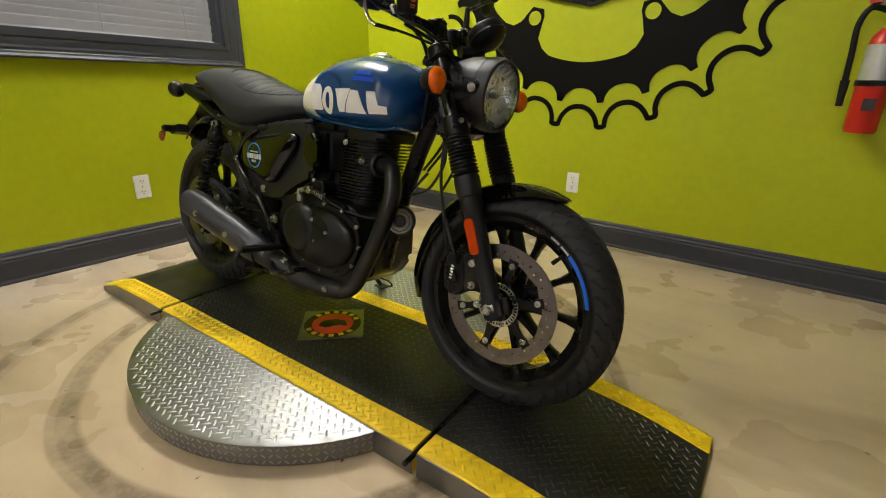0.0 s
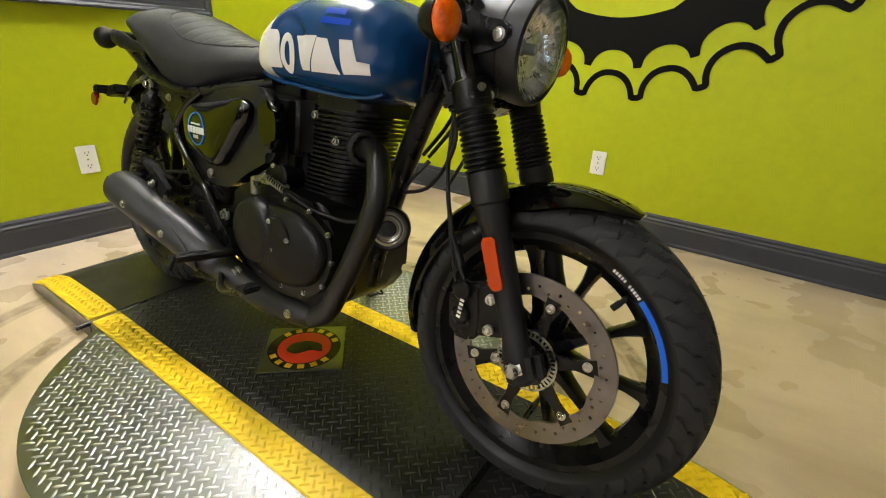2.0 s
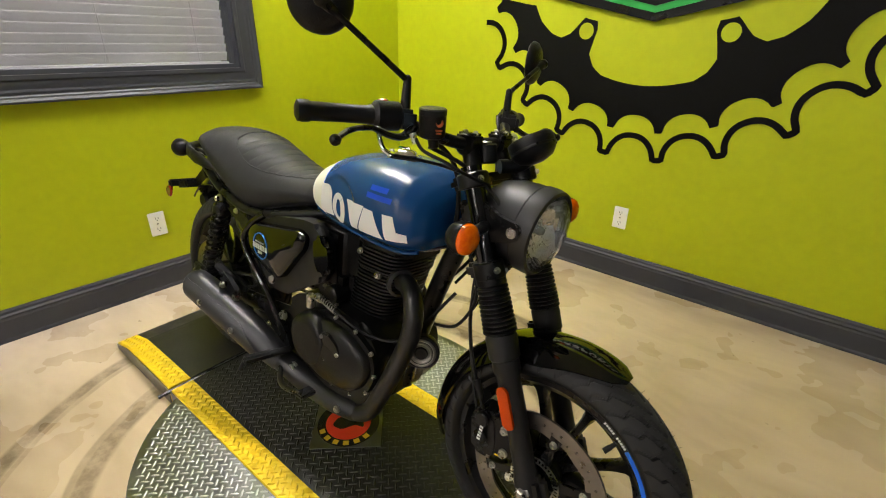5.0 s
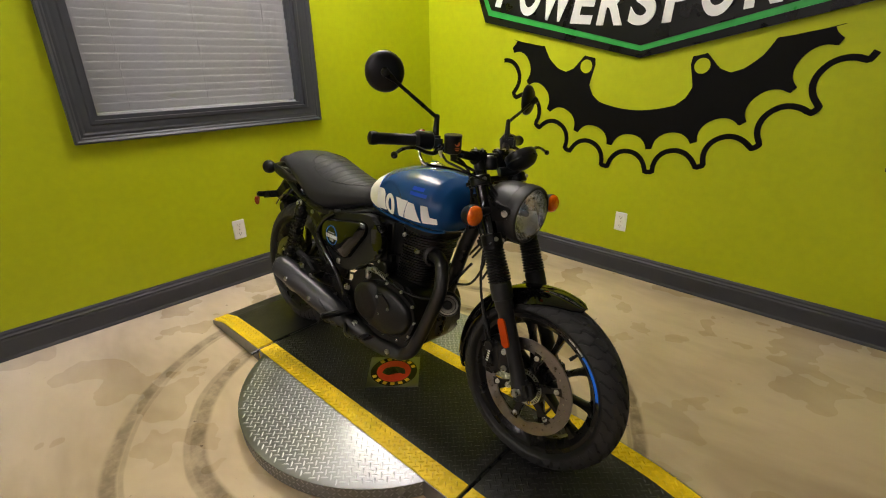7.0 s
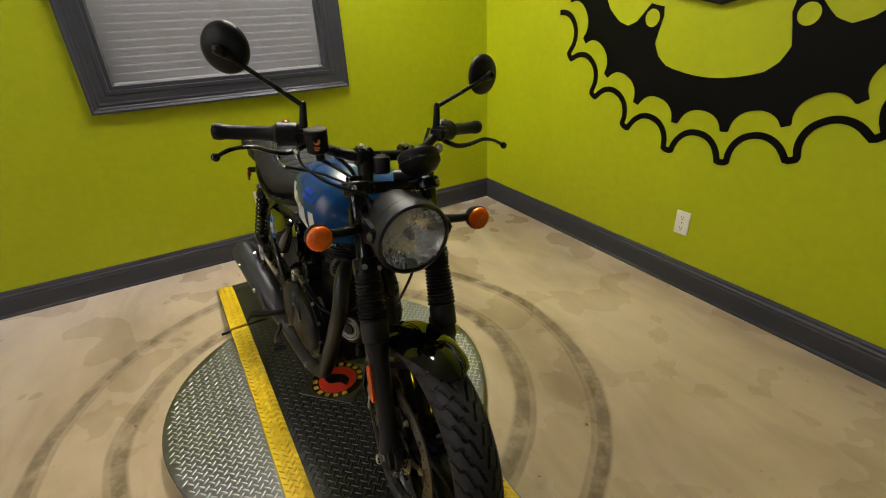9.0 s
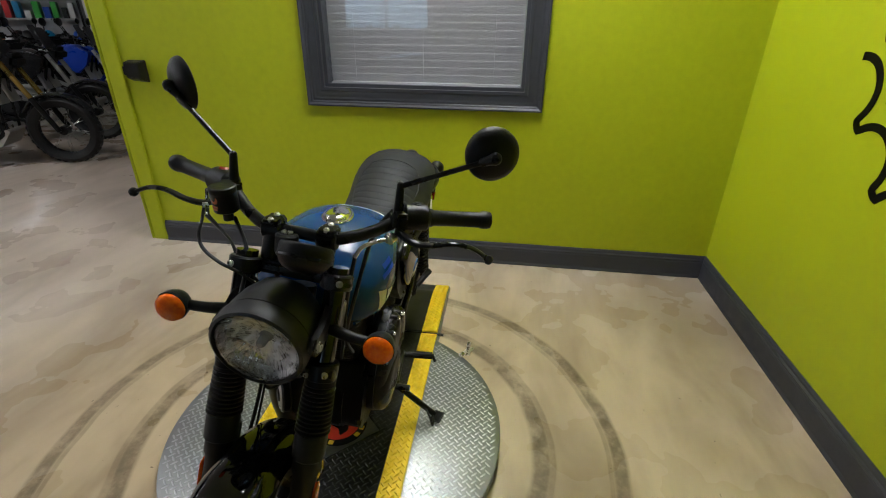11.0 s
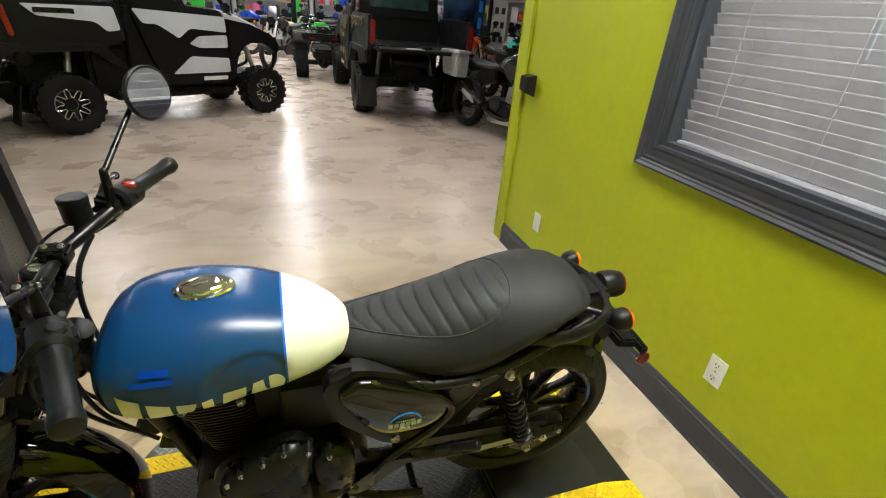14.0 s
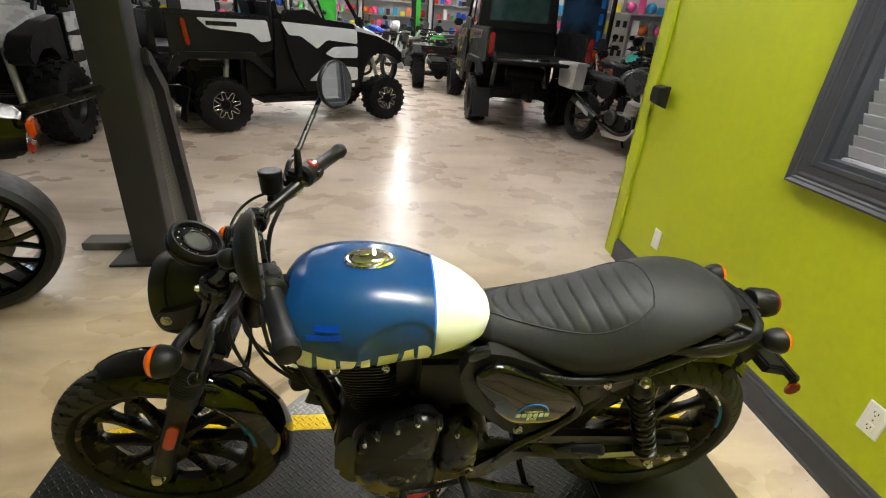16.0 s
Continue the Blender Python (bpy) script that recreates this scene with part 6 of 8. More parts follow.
# number plate carrier with side reflectors
bm = bmnew()
tube(bm, [(-0.02, 0, 0.700), (-0.075, 0, 0.655), (-0.135, 0, 0.610), (-0.200, 0, 0.578)], 0.02, 12, flat=1.6, radii=[0.036, 0.034, 0.028, 0.016])
box(bm, (-0.088, 0, 0.612), (0.10, 0.095, 0.085), (0, -34, 0), 0.012)
box(bm, (-0.175, 0, 0.588), (0.085, 0.17, 0.030), (0, -12, 0), 0.006)
box(bm, (-0.200, 0, 0.588), (0.020, 0.235, 0.026), (0, -8, 0), 0.005)
rod(bm, (-0.085, -0.050, 0.540), (-0.085, 0.050, 0.540), 0.030, edge=0.008, seg=24)
box(bm, (-0.085, 0, 0.575), (0.040, 0.080, 0.06), (0, 10, 0), 0.008)
carrier = part("plate_carrier", bm, PLASTIC, bike, "black number plate carrier")
for s in (-1, 1):
    bm = rod(bmnew(), (-0.209, s * 0.110, 0.556), (-0.209, s * 0.118, 0.556), 0.021, edge=0.003, seg=28)
    box(bm, (-0.207, s * 0.107, 0.576), (0.016, 0.008, 0.04), bev=0.003)
    part("reflector", bm, RED_LENS, carrier, "dark red round reflector")

# ---- frame, swingarm, shocks ----
for pts, r, nm in (([(1.10, 0, 0.76), (1.04, 0, 0.62), (0.985, 0, 0.45), (0.955, 0, 0.33), (0.94, 0, 0.26)], 0.024, "down_tube"),
                   ([(1.11, 0, 0.74), (0.95, 0, 0.72), (0.75, 0, 0.69), (0.55, 0, 0.645)], 0.018, "top_tube"),
                   ([(1.125, 0, 0.70), (1.105, 0, 0.76), (1.09, 0, 0.80)], 0.03, "head_tube")):
    part(nm, tube(bmnew(), pts, r, 14), SATIN, bike)
for s in (-1, 1):
    part("frame_rail", tube(bmnew(), [(0.66, s * 0.06, 0.672), (0.55, s * 0.105, 0.648), (0.40, s * 0.13, 0.625), (0.26, s * 0.138, 0.655), (0.12, s * 0.12, 0.70), (0.0, s * 0.09, 0.725)], 0.0125, 12), SATIN, bike, "satin black seat rail")
    bm = slab(bmnew(), rounded([(0.385, 0.605), (0.30, 0.652), (0.222, 0.668), (0.225, 0.622), (0.29, 0.585), (0.365, 0.525)], 0.014), side_frame(s * 0.118, s), 0.012, 0.004)
    plate = part("subframe_plate", bm, SATIN, bike)
    part("plate_bolt", bolt(bmnew(), (0.315, s * 0.131, 0.605), (0, s, 0), 0.007, 0.006), ZINC, plate)
    part("frame_rail", tube(bmnew(), [(0.47, s * 0.125, 0.632), (0.415, s * 0.135, 0.595), (0.372, s * 0.140, 0.535), (0.425, s * 0.140, 0.462), (0.515, s * 0.138, 0.385), (0.56, s * 0.125, 0.29)], 0.011, 12), GLOSS, bike, "gloss black rear down rail")
    part("frame_rail", tube(bmnew(), [(0.26, s * 0.112, 0.645), (0.34, s * 0.125, 0.53), (0.45, s * 0.14, 0.42)], 0.010, 10), SATIN, bike)
    bm = tube(bmnew(), [(0.60, s * 0.095, 0.345), (0.42, s * 0.112, 0.330), (0.22, s * 0.118, 0.318), (0.02, s * 0.118, 0.308)], 0.02, 12, flat=1.3)
    box(bm, (0.05, s * 0.118, 0.308), (0.13, 0.022, 0.056), bev=0.006)
    arm = part("swingarm", bm, SATIN, bike, "black swingarm leg")
    bm = lathe(bmnew(), V((0.058, s * 0.126, 0.306)), (0, s, 0), [(0, 0), (0.018, 0), (0.018, 0.005), (0.013, 0.006), (0.013, 0.016), (0, 0.016)], 6)
    part("axle_nut", bm, ZINC, arm, "bright axle nut")
    part("adjuster_bolt", bolt(bmnew(), (0.0, s * 0.128, 0.308), (0, s, 0), 0.006), ZINC, arm)
    # shock
    a, b = V((0.238, s * 0.124, 0.630)), V((0.128, s * 0.142, 0.322))
    d = (b - a).normalized()
    L = (b - a).length
    bm = rod(bmnew(), a + d * 0.02, b - d * 0.02, 0.011)
    lathe(bm, a, d, [(0, 0.012), (0.02, 0.012), (0.03, 0.035), (0.03, 0.05), (0.018, 0.052), (0.018, 0.14), (0, 0.14)], 20)
    lathe(bm, b, -d, [(0, 0.012), (0.018, 0.012), (0.03, 0.03), (0.03, 0.042), (0.016, 0.046), (0.016, 0.10), (0, 0.10)], 20)
    rod(bm, a - V((0, s * 0.016, 0)), a + V((0, s * 0.016, 0)), 0.019)
    rod(bm, b - V((0, s * 0.016, 0)), b + V((0, s * 0.016, 0)), 0.017)
    shock = part("shock_absorber", bm, SATIN, bike, "black twin shock absorber")
    _, u, w = axes_for(d)
    turns = 11
    pts = []
    for k in range(turns * 14 + 1):
        q = k / (turns * 14)
        an = 2 * math.pi * k / 14
        pts.append(a + d * (0.052 + (L - 0.098) * q) + (u * math.cos(an) + w * math.sin(an)) * 0.0255)
    part("spring", tube(bmnew(), pts, 0.0042, 8, res=1), SATIN, shock, "black coil spring")
    bm = lathe(bmnew(), a + V((0, s * 0.016, 0)), (0, s, 0), [(0, 0), (0.013, 0), (0.013, 0.004), (0.009, 0.005), (0.009, 0.014), (0.006, 0.017), (0, 0.017)], 16)
    part("shock_bolt", bm, ZINC, shock)
    bm = lathe(bmnew(), b + V((0, s * 0.016, 0)), (0, s, 0), [(0, 0), (0.012, 0), (0.012, 0.004), (0.009, 0.005), (0.009, 0.013), (0, 0.013)], 16)
    part("shock_bolt", bm, ZINC, shock)
# chain and guard on the left, rear sprocket
bm = slab(bmnew(), rounded([(0.04, 0.36), (0.2, 0.385), (0.42, 0.40), (0.50, 0.385), (0.5, 0.372), (0.30, 0.362), (0.04, 0.338)], 0.01), side_frame(0.098, 1), 0.022, 0.004)
part("chain_guard", bm, PLASTIC, bike)
for z0, rise in ((0.352, 0.0), (0.262, 0.045)):
    bm = bmnew()
    for k in range(56):
        box(bm, (0.09 + 0.5 * k / 56, 0.10, z0 + rise * k / 56), (0.0092, 0.010, 0.009), bev=0.0015, seg=1)
    part("chain", bm, ENGINE, bike)
bm = lathe(bmnew(), RA + V((0, 0.085, 0)), (0, 1, 0), [(0, 0), (0.06, 0), (0.06, 0.01), (0.05, 0.012), (0.088, 0.012), (0.092, 0.016), (0.088, 0.020), (0, 0.020)], 48)
part("rear_sprocket", bm, ENGINE, bike)
bm = box(bmnew(), (0.20, 0.137, 0.330), (0.12, 0.002, 0.022), (0, 2, 0), 0.0005)
part("swingarm_sticker", bm, shader("grey_sticker", (0.35, 0.33, 0.25), 0.5), bike, "grey information sticker")

# ---- engine ----
bm = slab(bmnew(), rounded([(0.55, 0.30), (0.60, 0.22), (0.74, 0.185), (0.90, 0.195), (0.955, 0.27), (0.95, 0.38), (0.90, 0.44), (0.76, 0.46), (0.62, 0.44), (0.56, 0.39)], 0.03), side_frame(0.115, -1), 0.23, 0.014, 3)
engine = part("engine", bm, ENGINE, bike, "black single-cylinder engine")
bm = bmnew()
slab(bm, rounded([(0.645, 0.290), (0.68, 0.240), (0.76, 0.214), (0.86, 0.220), (0.925, 0.262), (0.956, 0.335), (0.945, 0.390), (0.87, 0.432), (0.76, 0.440), (0.675, 0.412), (0.645, 0.35)], 0.05, 6), side_frame(-0.112, -1), 0.018, 0.006, 3)
dome(bm, rounded([(0.655, 0.302), (0.69, 0.265), (0.765, 0.244), (0.855, 0.248), (0.915, 0.280), (0.944, 0.338), (0.933, 0.382), (0.86, 0.420), (0.76, 0.428), (0.682, 0.403), (0.655, 0.35)], 0.055, 7), side_frame(-0.126, -1), 0.026, 0.016, 0.024, 7)
lathe(bm, V((0.727, -0.134, 0.353)), (0, -1, 0), [(0.076, 0), (0.075, 0.016), (0.070, 0.030), (0.062, 0.036), (0.048, 0.038), (0, 0.039)], 56)
slab(bm, rounded([(0.776, 0.345), (0.778, 0.396), (0.802, 0.408), (0.845, 0.388), (0.862, 0.360), (0.846, 0.346), (0.812, 0.338), (0.800, 0.318)], 0.016, 5), side_frame(-0.150, -1), 0.014, 0.005, 3)
cover = part("clutch_cover", bm, ENGINE, engine, "matt black clutch cover")
bm = bmnew()
for x, z in ((0.66, 0.282), (0.715, 0.248), (0.79, 0.234), (0.868, 0.242), (0.926, 0.276), (0.950, 0.335), (0.936, 0.392), (0.876, 0.428), (0.80, 0.437)):
    part("cover_bolt", bolt(bmnew(), (x, -0.129, z), (0, -1, 0), 0.0045, 0.005), ZINC, engine)
for x, z in ((0.789, 0.391), (0.850, 0.363), (0.803, 0.331)):
    part("cover_bolt", bolt(bmnew(), (x, -0.163, z), (0, -1, 0), 0.0046, 0.005), ZINC, engine)
bm = bmnew()
slab(bm, rounded([(0.70, 0.300), (0.74, 0.225), (0.83, 0.215), (0.895, 0.27), (0.91, 0.36), (0.905, 0.445), (0.86, 0.492), (0.735, 0.538), (0.690, 0.508), (0.70, 0.40)], 0.05, 6), side_frame(0.112, 1), 0.022, 0.008, 3)
dome(bm, rounded([(0.706, 0.305), (0.745, 0.234), (0.828, 0.224), (0.888, 0.275), (0.902, 0.36), (0.894, 0.437), (0.850, 0.482), (0.738, 0.526), (0.698, 0.498), (0.706, 0.40)], 0.055, 7), side_frame(0.130, 1), 0.034, 0.010, 0.030, 7)
lathe(bm, V((0.800, 0.140, 0.330)), (0, 1, 0), [(0.104, 0), (0.101, 0.018), (0.092, 0.030), (0.075, 0.036), (0.034, 0.039), (0.030, 0.042), (0.022, 0.042), (0.019, 0.039), (0.006, 0.038), (0, 0.034)], 60)
dome(bm, rounded([(0.595, 0.32), (0.64, 0.285), (0.695, 0.295), (0.700, 0.46), (0.655, 0.492), (0.600, 0.458)], 0.045, 6), side_frame(0.112, 1), 0.046, 0.008, 0.030, 6)
# darker black than the clutch cover: the left side's shade is in the colour
part("generator_cover", bm, SATIN, engine, "satin black generator cover, darkened for its shaded side")
bm = bmnew()
for k, (x, z) in enumerate(((0.875, 0.445), (0.845, 0.470), (0.80, 0.492), (0.755, 0.515), (0.705, 0.500), (0.660, 0.470), (0.885, 0.31), (0.82, 0.232), (0.72, 0.255), (0.61, 0.33))):
    part("cover_bolt", lathe(bmnew(), (x, 0.128, z), (0, 1, 0), [(0.009, 0), (0.008, 0.026), (0.006, 0.028), (0, 0.028)], 14), ENGINE, engine)
    part("cover_bolt", bolt(bmnew(), (x, 0.157, z), (0, 1, 0), 0.0045, 0.005), ZINC, engine)
# finned barrel and head
for k in range(19):
    z = 0.455 + k * 0.0098
    wide = 0.076 if k < 13 else 0.084
    x0 = 0.762 + 0.05 * (k / 19)
    bm = slab(bmnew(), rounded([(x0, -wide), (x0 + 0.152, -wide), (x0 + 0.158, wide), (x0, wide)], 0.05, 5), pose(0, 0, z), 0.0042)
    part("fin", bm, ENGINE, engine)
bm = rod(bmnew(), (0.847, 0, 0.44), (0.892, 0, 0.655), 0.062, seg=32)
part("barrel", bm, ENGINE, engine)
bm = slab(bmnew(), rounded([(0.80, -0.075), (0.97, -0.075), (0.98, 0.075), (0.80, 0.075)], 0.03), pose(0.0, 0, 0.632), 0.034, 0.010, 3)
part("cylinder_head", bm, ENGINE, engine)
for x, y, z, ay in ((0.895, -0.082, 0.575, -1), (0.83, -0.082, 0.62, -1), (0.83, 0.082, 0.62, 1), (0.94, 0.082, 0.62, 1)):
    part("head_bolt", bolt(bmnew(), (x, y, z), (0, ay, 0), 0.007, 0.008), ZINC, engine)
# starter and cable bracket on top of the cases, throttle body, intake
bm = rod(bmnew(), (0.70, -0.09, 0.475), (0.70, 0.05, 0.475), 0.034, edge=0.006, seg=24)
box(bm, (0.72, 0, 0.50), (0.14, 0.17, 0.09), bev=0.02)
box(bm, (0.765, 0, 0.59), (0.12, 0.13, 0.15), bev=0.02)
rod(bm, (0.68, 0, 0.60), (0.82, 0, 0.63), 0.032, seg=24)
part("throttle_body", bm, ENGINE, engine)
bm = bmnew()
rod(bm, (0.70, -0.135, 0.430), (0.70, -0.135, 0.470), 0.011, edge=0.002)
rod(bm, (0.70, -0.135, 0.462), (0.735, -0.135, 0.475), 0.008)
box(bm, (0.735, -0.133, 0.470), (0.03, 0.014, 0.02), bev=0.003)
part("clutch_arm", bm, ZINC, engine, "zinc clutch arm")
bm = tube(bmnew(), [(0.745, -0.135, 0.474), (0.80, -0.13, 0.455), (0.90, -0.11, 0.425), (0.98, -0.06, 0.43), (1.06, 0.02, 0.56)], 0.0045, 8)
part("cable", bm, SOFT_RUBBER, engine)
bm = bmnew()
pts = [V((0.745, -0.135, 0.474)).lerp(V((0.80, -0.13, 0.455)), k / 70) + V((0, math.cos(k * 0.7) * 0.008, math.sin(k * 0.7) * 0.008)) for k in range(71)]
tube(bm, pts, 0.0015, 5, res=1)
part("return_spring", bm, ZINC, engine)
# exhaust
EX = [(0.945, -0.045, 0.566), (0.98, -0.062, 0.570), (1.015, -0.082, 0.550), (1.028, -0.094, 0.48), (1.0, -0.102, 0.38), (0.957, -0.108, 0.275), (0.925, -0.111, 0.213), (0.875, -0.114, 0.182), (0.80, -0.120, 0.180), (0.70, -0.130, 0.190)]
bm = tube(bmnew(), EX, 0.0235, 20, res=8)
exhaust = part("exhaust", bm, PIPE, bike, "matt black exhaust header and silencer")
bm = lathe(bmnew(), V((0.945, -0.055, 0.568)), (0.85, -0.45, 0.0), [(0.036, 0), (0.036, 0.012), (0.028, 0.016)], 24)
part("header_flange", bm, PIPE, exhaust)
bm = bmnew()
line = [V((0.885, -0.114, 0.184)), V((0.80, -0.120, 0.180)), V((0.70, -0.131, 0.190)), V((0.57, -0.152, 0.230))]
tube(bm, line, 0.03, 20, radii=[0.024, 0.033, 0.034, 0.035])
part("collector", bm, PIPE, exhaust)
d = V((-0.142, -0.028, 0.054)).normalized()
o = V((0.605, -0.146, 0.218))
bm = lathe(bmnew(), o, d, [(0.03, 0), (0.038, 0.02), (0.044, 0.08), (0.047, 0.16), (0.047, 0.37), (0.044, 0.40), (0.041, 0.420), (0.031, 0.434), (0.029, 0.39), (0, 0.39)], 40)
sil = part("silencer", bm, SILENCER, exhaust, "dark grey cone silencer")
bm = bmnew()
rows = []
for k in range(17):
    f = k / 16
    c = o + d * (0.05 + 0.35 * f)
    span = 1.0 * min(1.0, 0.25 + f * 2.6) * (1 if f < 0.92 else 0.94)
    rr = 0.0515
    ring = []
    for dr in (0, -0.0035):
        seq = range(11) if dr == 0 else range(10, -1, -1)
        for j in seq:
            a = radians(-12 + 0) + (-1 + j / 5) * span
            ring.append(c + V((0, -math.cos(a), math.sin(a))) * (rr + dr))
    rows.append(ring)
loft(bm, rows)
part("heat_shield", bm, SILENCER, sil, "dark grey heat shield")
for c in (o + d * 0.175 + V((0, -0.0520, 0.004)), o + d * 0.318 + V((0, -0.0520, 0.004)), V((0.840, -0.149, 0.187)), V((0.545, -0.187, 0.240))):
    part("shield_bolt", bolt(bmnew(), c, (0, -1, 0.05), 0.0075, 0.005), ZINC, exhaust, "bright bolt")
# horn and regulator by the down tube
bm = lathe(bmnew(), V((1.035, -0.055, 0.425)), (0.55, -0.83, 0.05), [(0, 0), (0.036, 0.0), (0.044, 0.006), (0.044, 0.020), (0.040, 0.024), (0.034, 0.022), (0.030, 0.026), (0.018, 0.024), (0.014, 0.03), (0, 0.031)], 36)
horn = part("horn", bm, ENGINE, bike, "round black horn with a bright centre")
bm = lathe(bmnew(), V((1.035, -0.055, 0.425)) + V((0.55, -0.83, 0.05)).normalized() * 0.024, (0.55, -0.83, 0.05), [(0.036, 0), (0.034, 0.002), (0.031, 0.003), (0.028, 0.001), (0.025, 0.003), (0.022, 0.001), (0.019, 0.003), (0.016, 0.001), (0.012, 0.003), (0, 0.003)], 36)
part("horn_face", bm, shader("pressed_tin", (0.32, 0.31, 0.28), 0.34, 0.9), horn, "pressed metal horn face")
bm = box(bmnew(), (1.0, -0.02, 0.42), (0.05, 0.012, 0.10), (0, -20, 0), 0.003)
part("engine_mount", bm, SATIN, bike)
bm = slab(bmnew(), rounded([(0.90, 0.205), (0.950, 0.240), (0.962, 0.33), (0.945, 0.39), (0.915, 0.36)], 0.02), side_frame(0.06, -1), 0.12, 0.008)
part("belly_guard", bm, ENGINE, bike)

# ---- side covers, airbox ----
def on_dome(bm, outline, rise, s, base_y, from_y):
    """Lays a flat print on a domed cover's swelling face."""
    cu = sum(p[0] for p in outline) / len(outline)
    cv = sum(p[1] for p in outline) / len(outline)
    for v in bm.verts:
        du, dv = v.co.x - cu, v.co.z - cv
        a = math.atan2(dv, du)
        far = 1e-3
        for (u0, v0), (u1, v1) in zip(outline, outline[1:] + outline[:1]):
            ex, ez = u1 - u0, v1 - v0
            den = math.cos(a) * ez - math.sin(a) * ex
            if abs(den) < 1e-9:
                continue
            t = ((u0 - cu) * ez - (v0 - cv) * ex) / den
            w = ((u0 - cu) * math.sin(a) - (v0 - cv) * math.cos(a)) / den
            if t > 0 and -0.001 <= w <= 1.001:
                far = max(far, t)
        f = min(1.0, math.hypot(du, dv) / far)
        v.co.y += s * (base_y + rise * (1 - f * f) + 0.0012 - from_y)
    return bm


for s in (-1, 1):
    if s < 0:
        gloss_out = [(0.398, 0.574), (0.440, 0.603), (0.645, 0.634), (0.680, 0.622), (0.672, 0.585), (0.615, 0.522), (0.568, 0.467), (0.522, 0.464), (0.402, 0.512)]
        base_out = [(0.352, 0.585), (0.41, 0.622), (0.660, 0.662), (0.722, 0.658), (0.752, 0.575), (0.735, 0.510), (0.640, 0.462), (0.580, 0.418), (0.490, 0.415), (0.345, 0.530)]
    else:
        gloss_out = [(0.645, 0.652), (0.602, 0.690), (0.56, 0.683), (0.388, 0.595), (0.374, 0.525), (0.427, 0.482), (0.523, 0.482), (0.578, 0.533)]
        base_out = [(0.672, 0.646), (0.638, 0.712), (0.569, 0.705), (0.384, 0.618), (0.352, 0.515), (0.447, 0.407), (0.524, 0.425), (0.640, 0.545)]
    bm = slab(bmnew(), rounded(base_out, 0.035, 5), side_frame(s * 0.088, s), 0.036, 0.012, 3)
    panel = part("airbox_panel", bm, SATIN_GREY, bike, "satin black inner side panel")
    bm = dome(bmnew(), rounded(gloss_out, 0.022 if s < 0 else 0.035, 5), side_frame(s * 0.121, s), 0.026, 0.010, 0.014)
    cov = part("side_cover", bm, GLOSS, bike, "gloss black side cover with a blue arc badge")
    c = V((0.490, s * 0.148, 0.541 if s > 0 else 0.547))
    gloss_line = rounded(gloss_out, 0.022 if s < 0 else 0.035, 5)
    bm = lathe(bmnew(), c, (0, s, 0), [(0.036, -0.001), (0.036, 0.0008), (0.039, 0.0008), (0.039, -0.001)], 44, closed=True)
    if s > 0:
        bmesh.ops.delete(bm, geom=[v for v in bm.verts if v.co.z < c.z + 0.006], context="VERTS")
    on_dome(bm, gloss_line, 0.010, s, 0.121 + 0.026, 0.148)
    badge = part("badge_ring", bm, CYAN_DECAL, cov, "sky blue badge arc")
    bm = bmnew()
    for k in range(6):
        box(bm, c + V((-0.034 + k * 0.0136, s * 0.0006, -0.003)), (0.0105, 0.0012, 0.0155), bev=0.0003, seg=1)
    for k in range(3):
        box(bm, c + V((-0.009 + k * 0.0085, s * 0.0006, -0.0185)), (0.006, 0.0012, 0.008))
    for k in range(9):
        box(bm, c + V((-0.020 + k * 0.005, s * 0.0006, 0.0115)), (0.003, 0.0012, 0.004))
    on_dome(bm, gloss_line, 0.010, s, 0.121 + 0.026, 0.148)
    tagged(part("badge_blocks", bm, WHITE_DECAL, badge, "white badge lettering blocks"), "white badge lettering blocks")
    bm = lathe(bmnew(), V((0.500, s * 0.124, 0.440)), (0, s, 0), [(0, 0), (0.012, 0), (0.012, 0.006), (0.008, 0.009), (0, 0.009)], 18)
    part("panel_button", bm, ZINC, panel)
bm = slab(bmnew(), rounded([(0.708, 0.640), (0.756, 0.634), (0.772, 0.594), (0.767, 0.544), (0.738, 0.530), (0.711, 0.567)], 0.02, 4), side_frame(-0.115, -1), 0.022, 0.010, 3)
part("intake_cover", bm, GLOSS, bike, "gloss black intake cover")
bm = rod(bmnew(), (0.754, -0.06, 0.478), (0.754, -0.118, 0.478), 0.027, edge=0.005, seg=24)
pump = part("sensor_cap", bm, ENGINE, bike)
for dx, dz in ((-0.018, 0.014), (0.018, -0.012)):
    part("cap_screw", bolt(bmnew(), (0.754 + dx * 1.4, -0.112, 0.478 + dz * 1.4), (0, -1, 0), 0.004, 0.004), ZINC, pump)
bm = box(bmnew(), (0.60, 0, 0.57), (0.36, 0.18, 0.20), bev=0.03, seg=3)
part("airbox", bm, PLASTIC, bike)
bm = box(bmnew(), (0.32, 0, 0.60), (0.18, 0.16, 0.05), (0, 12, 0), 0.015)
part("inner_fender", bm, PLASTIC, bike)

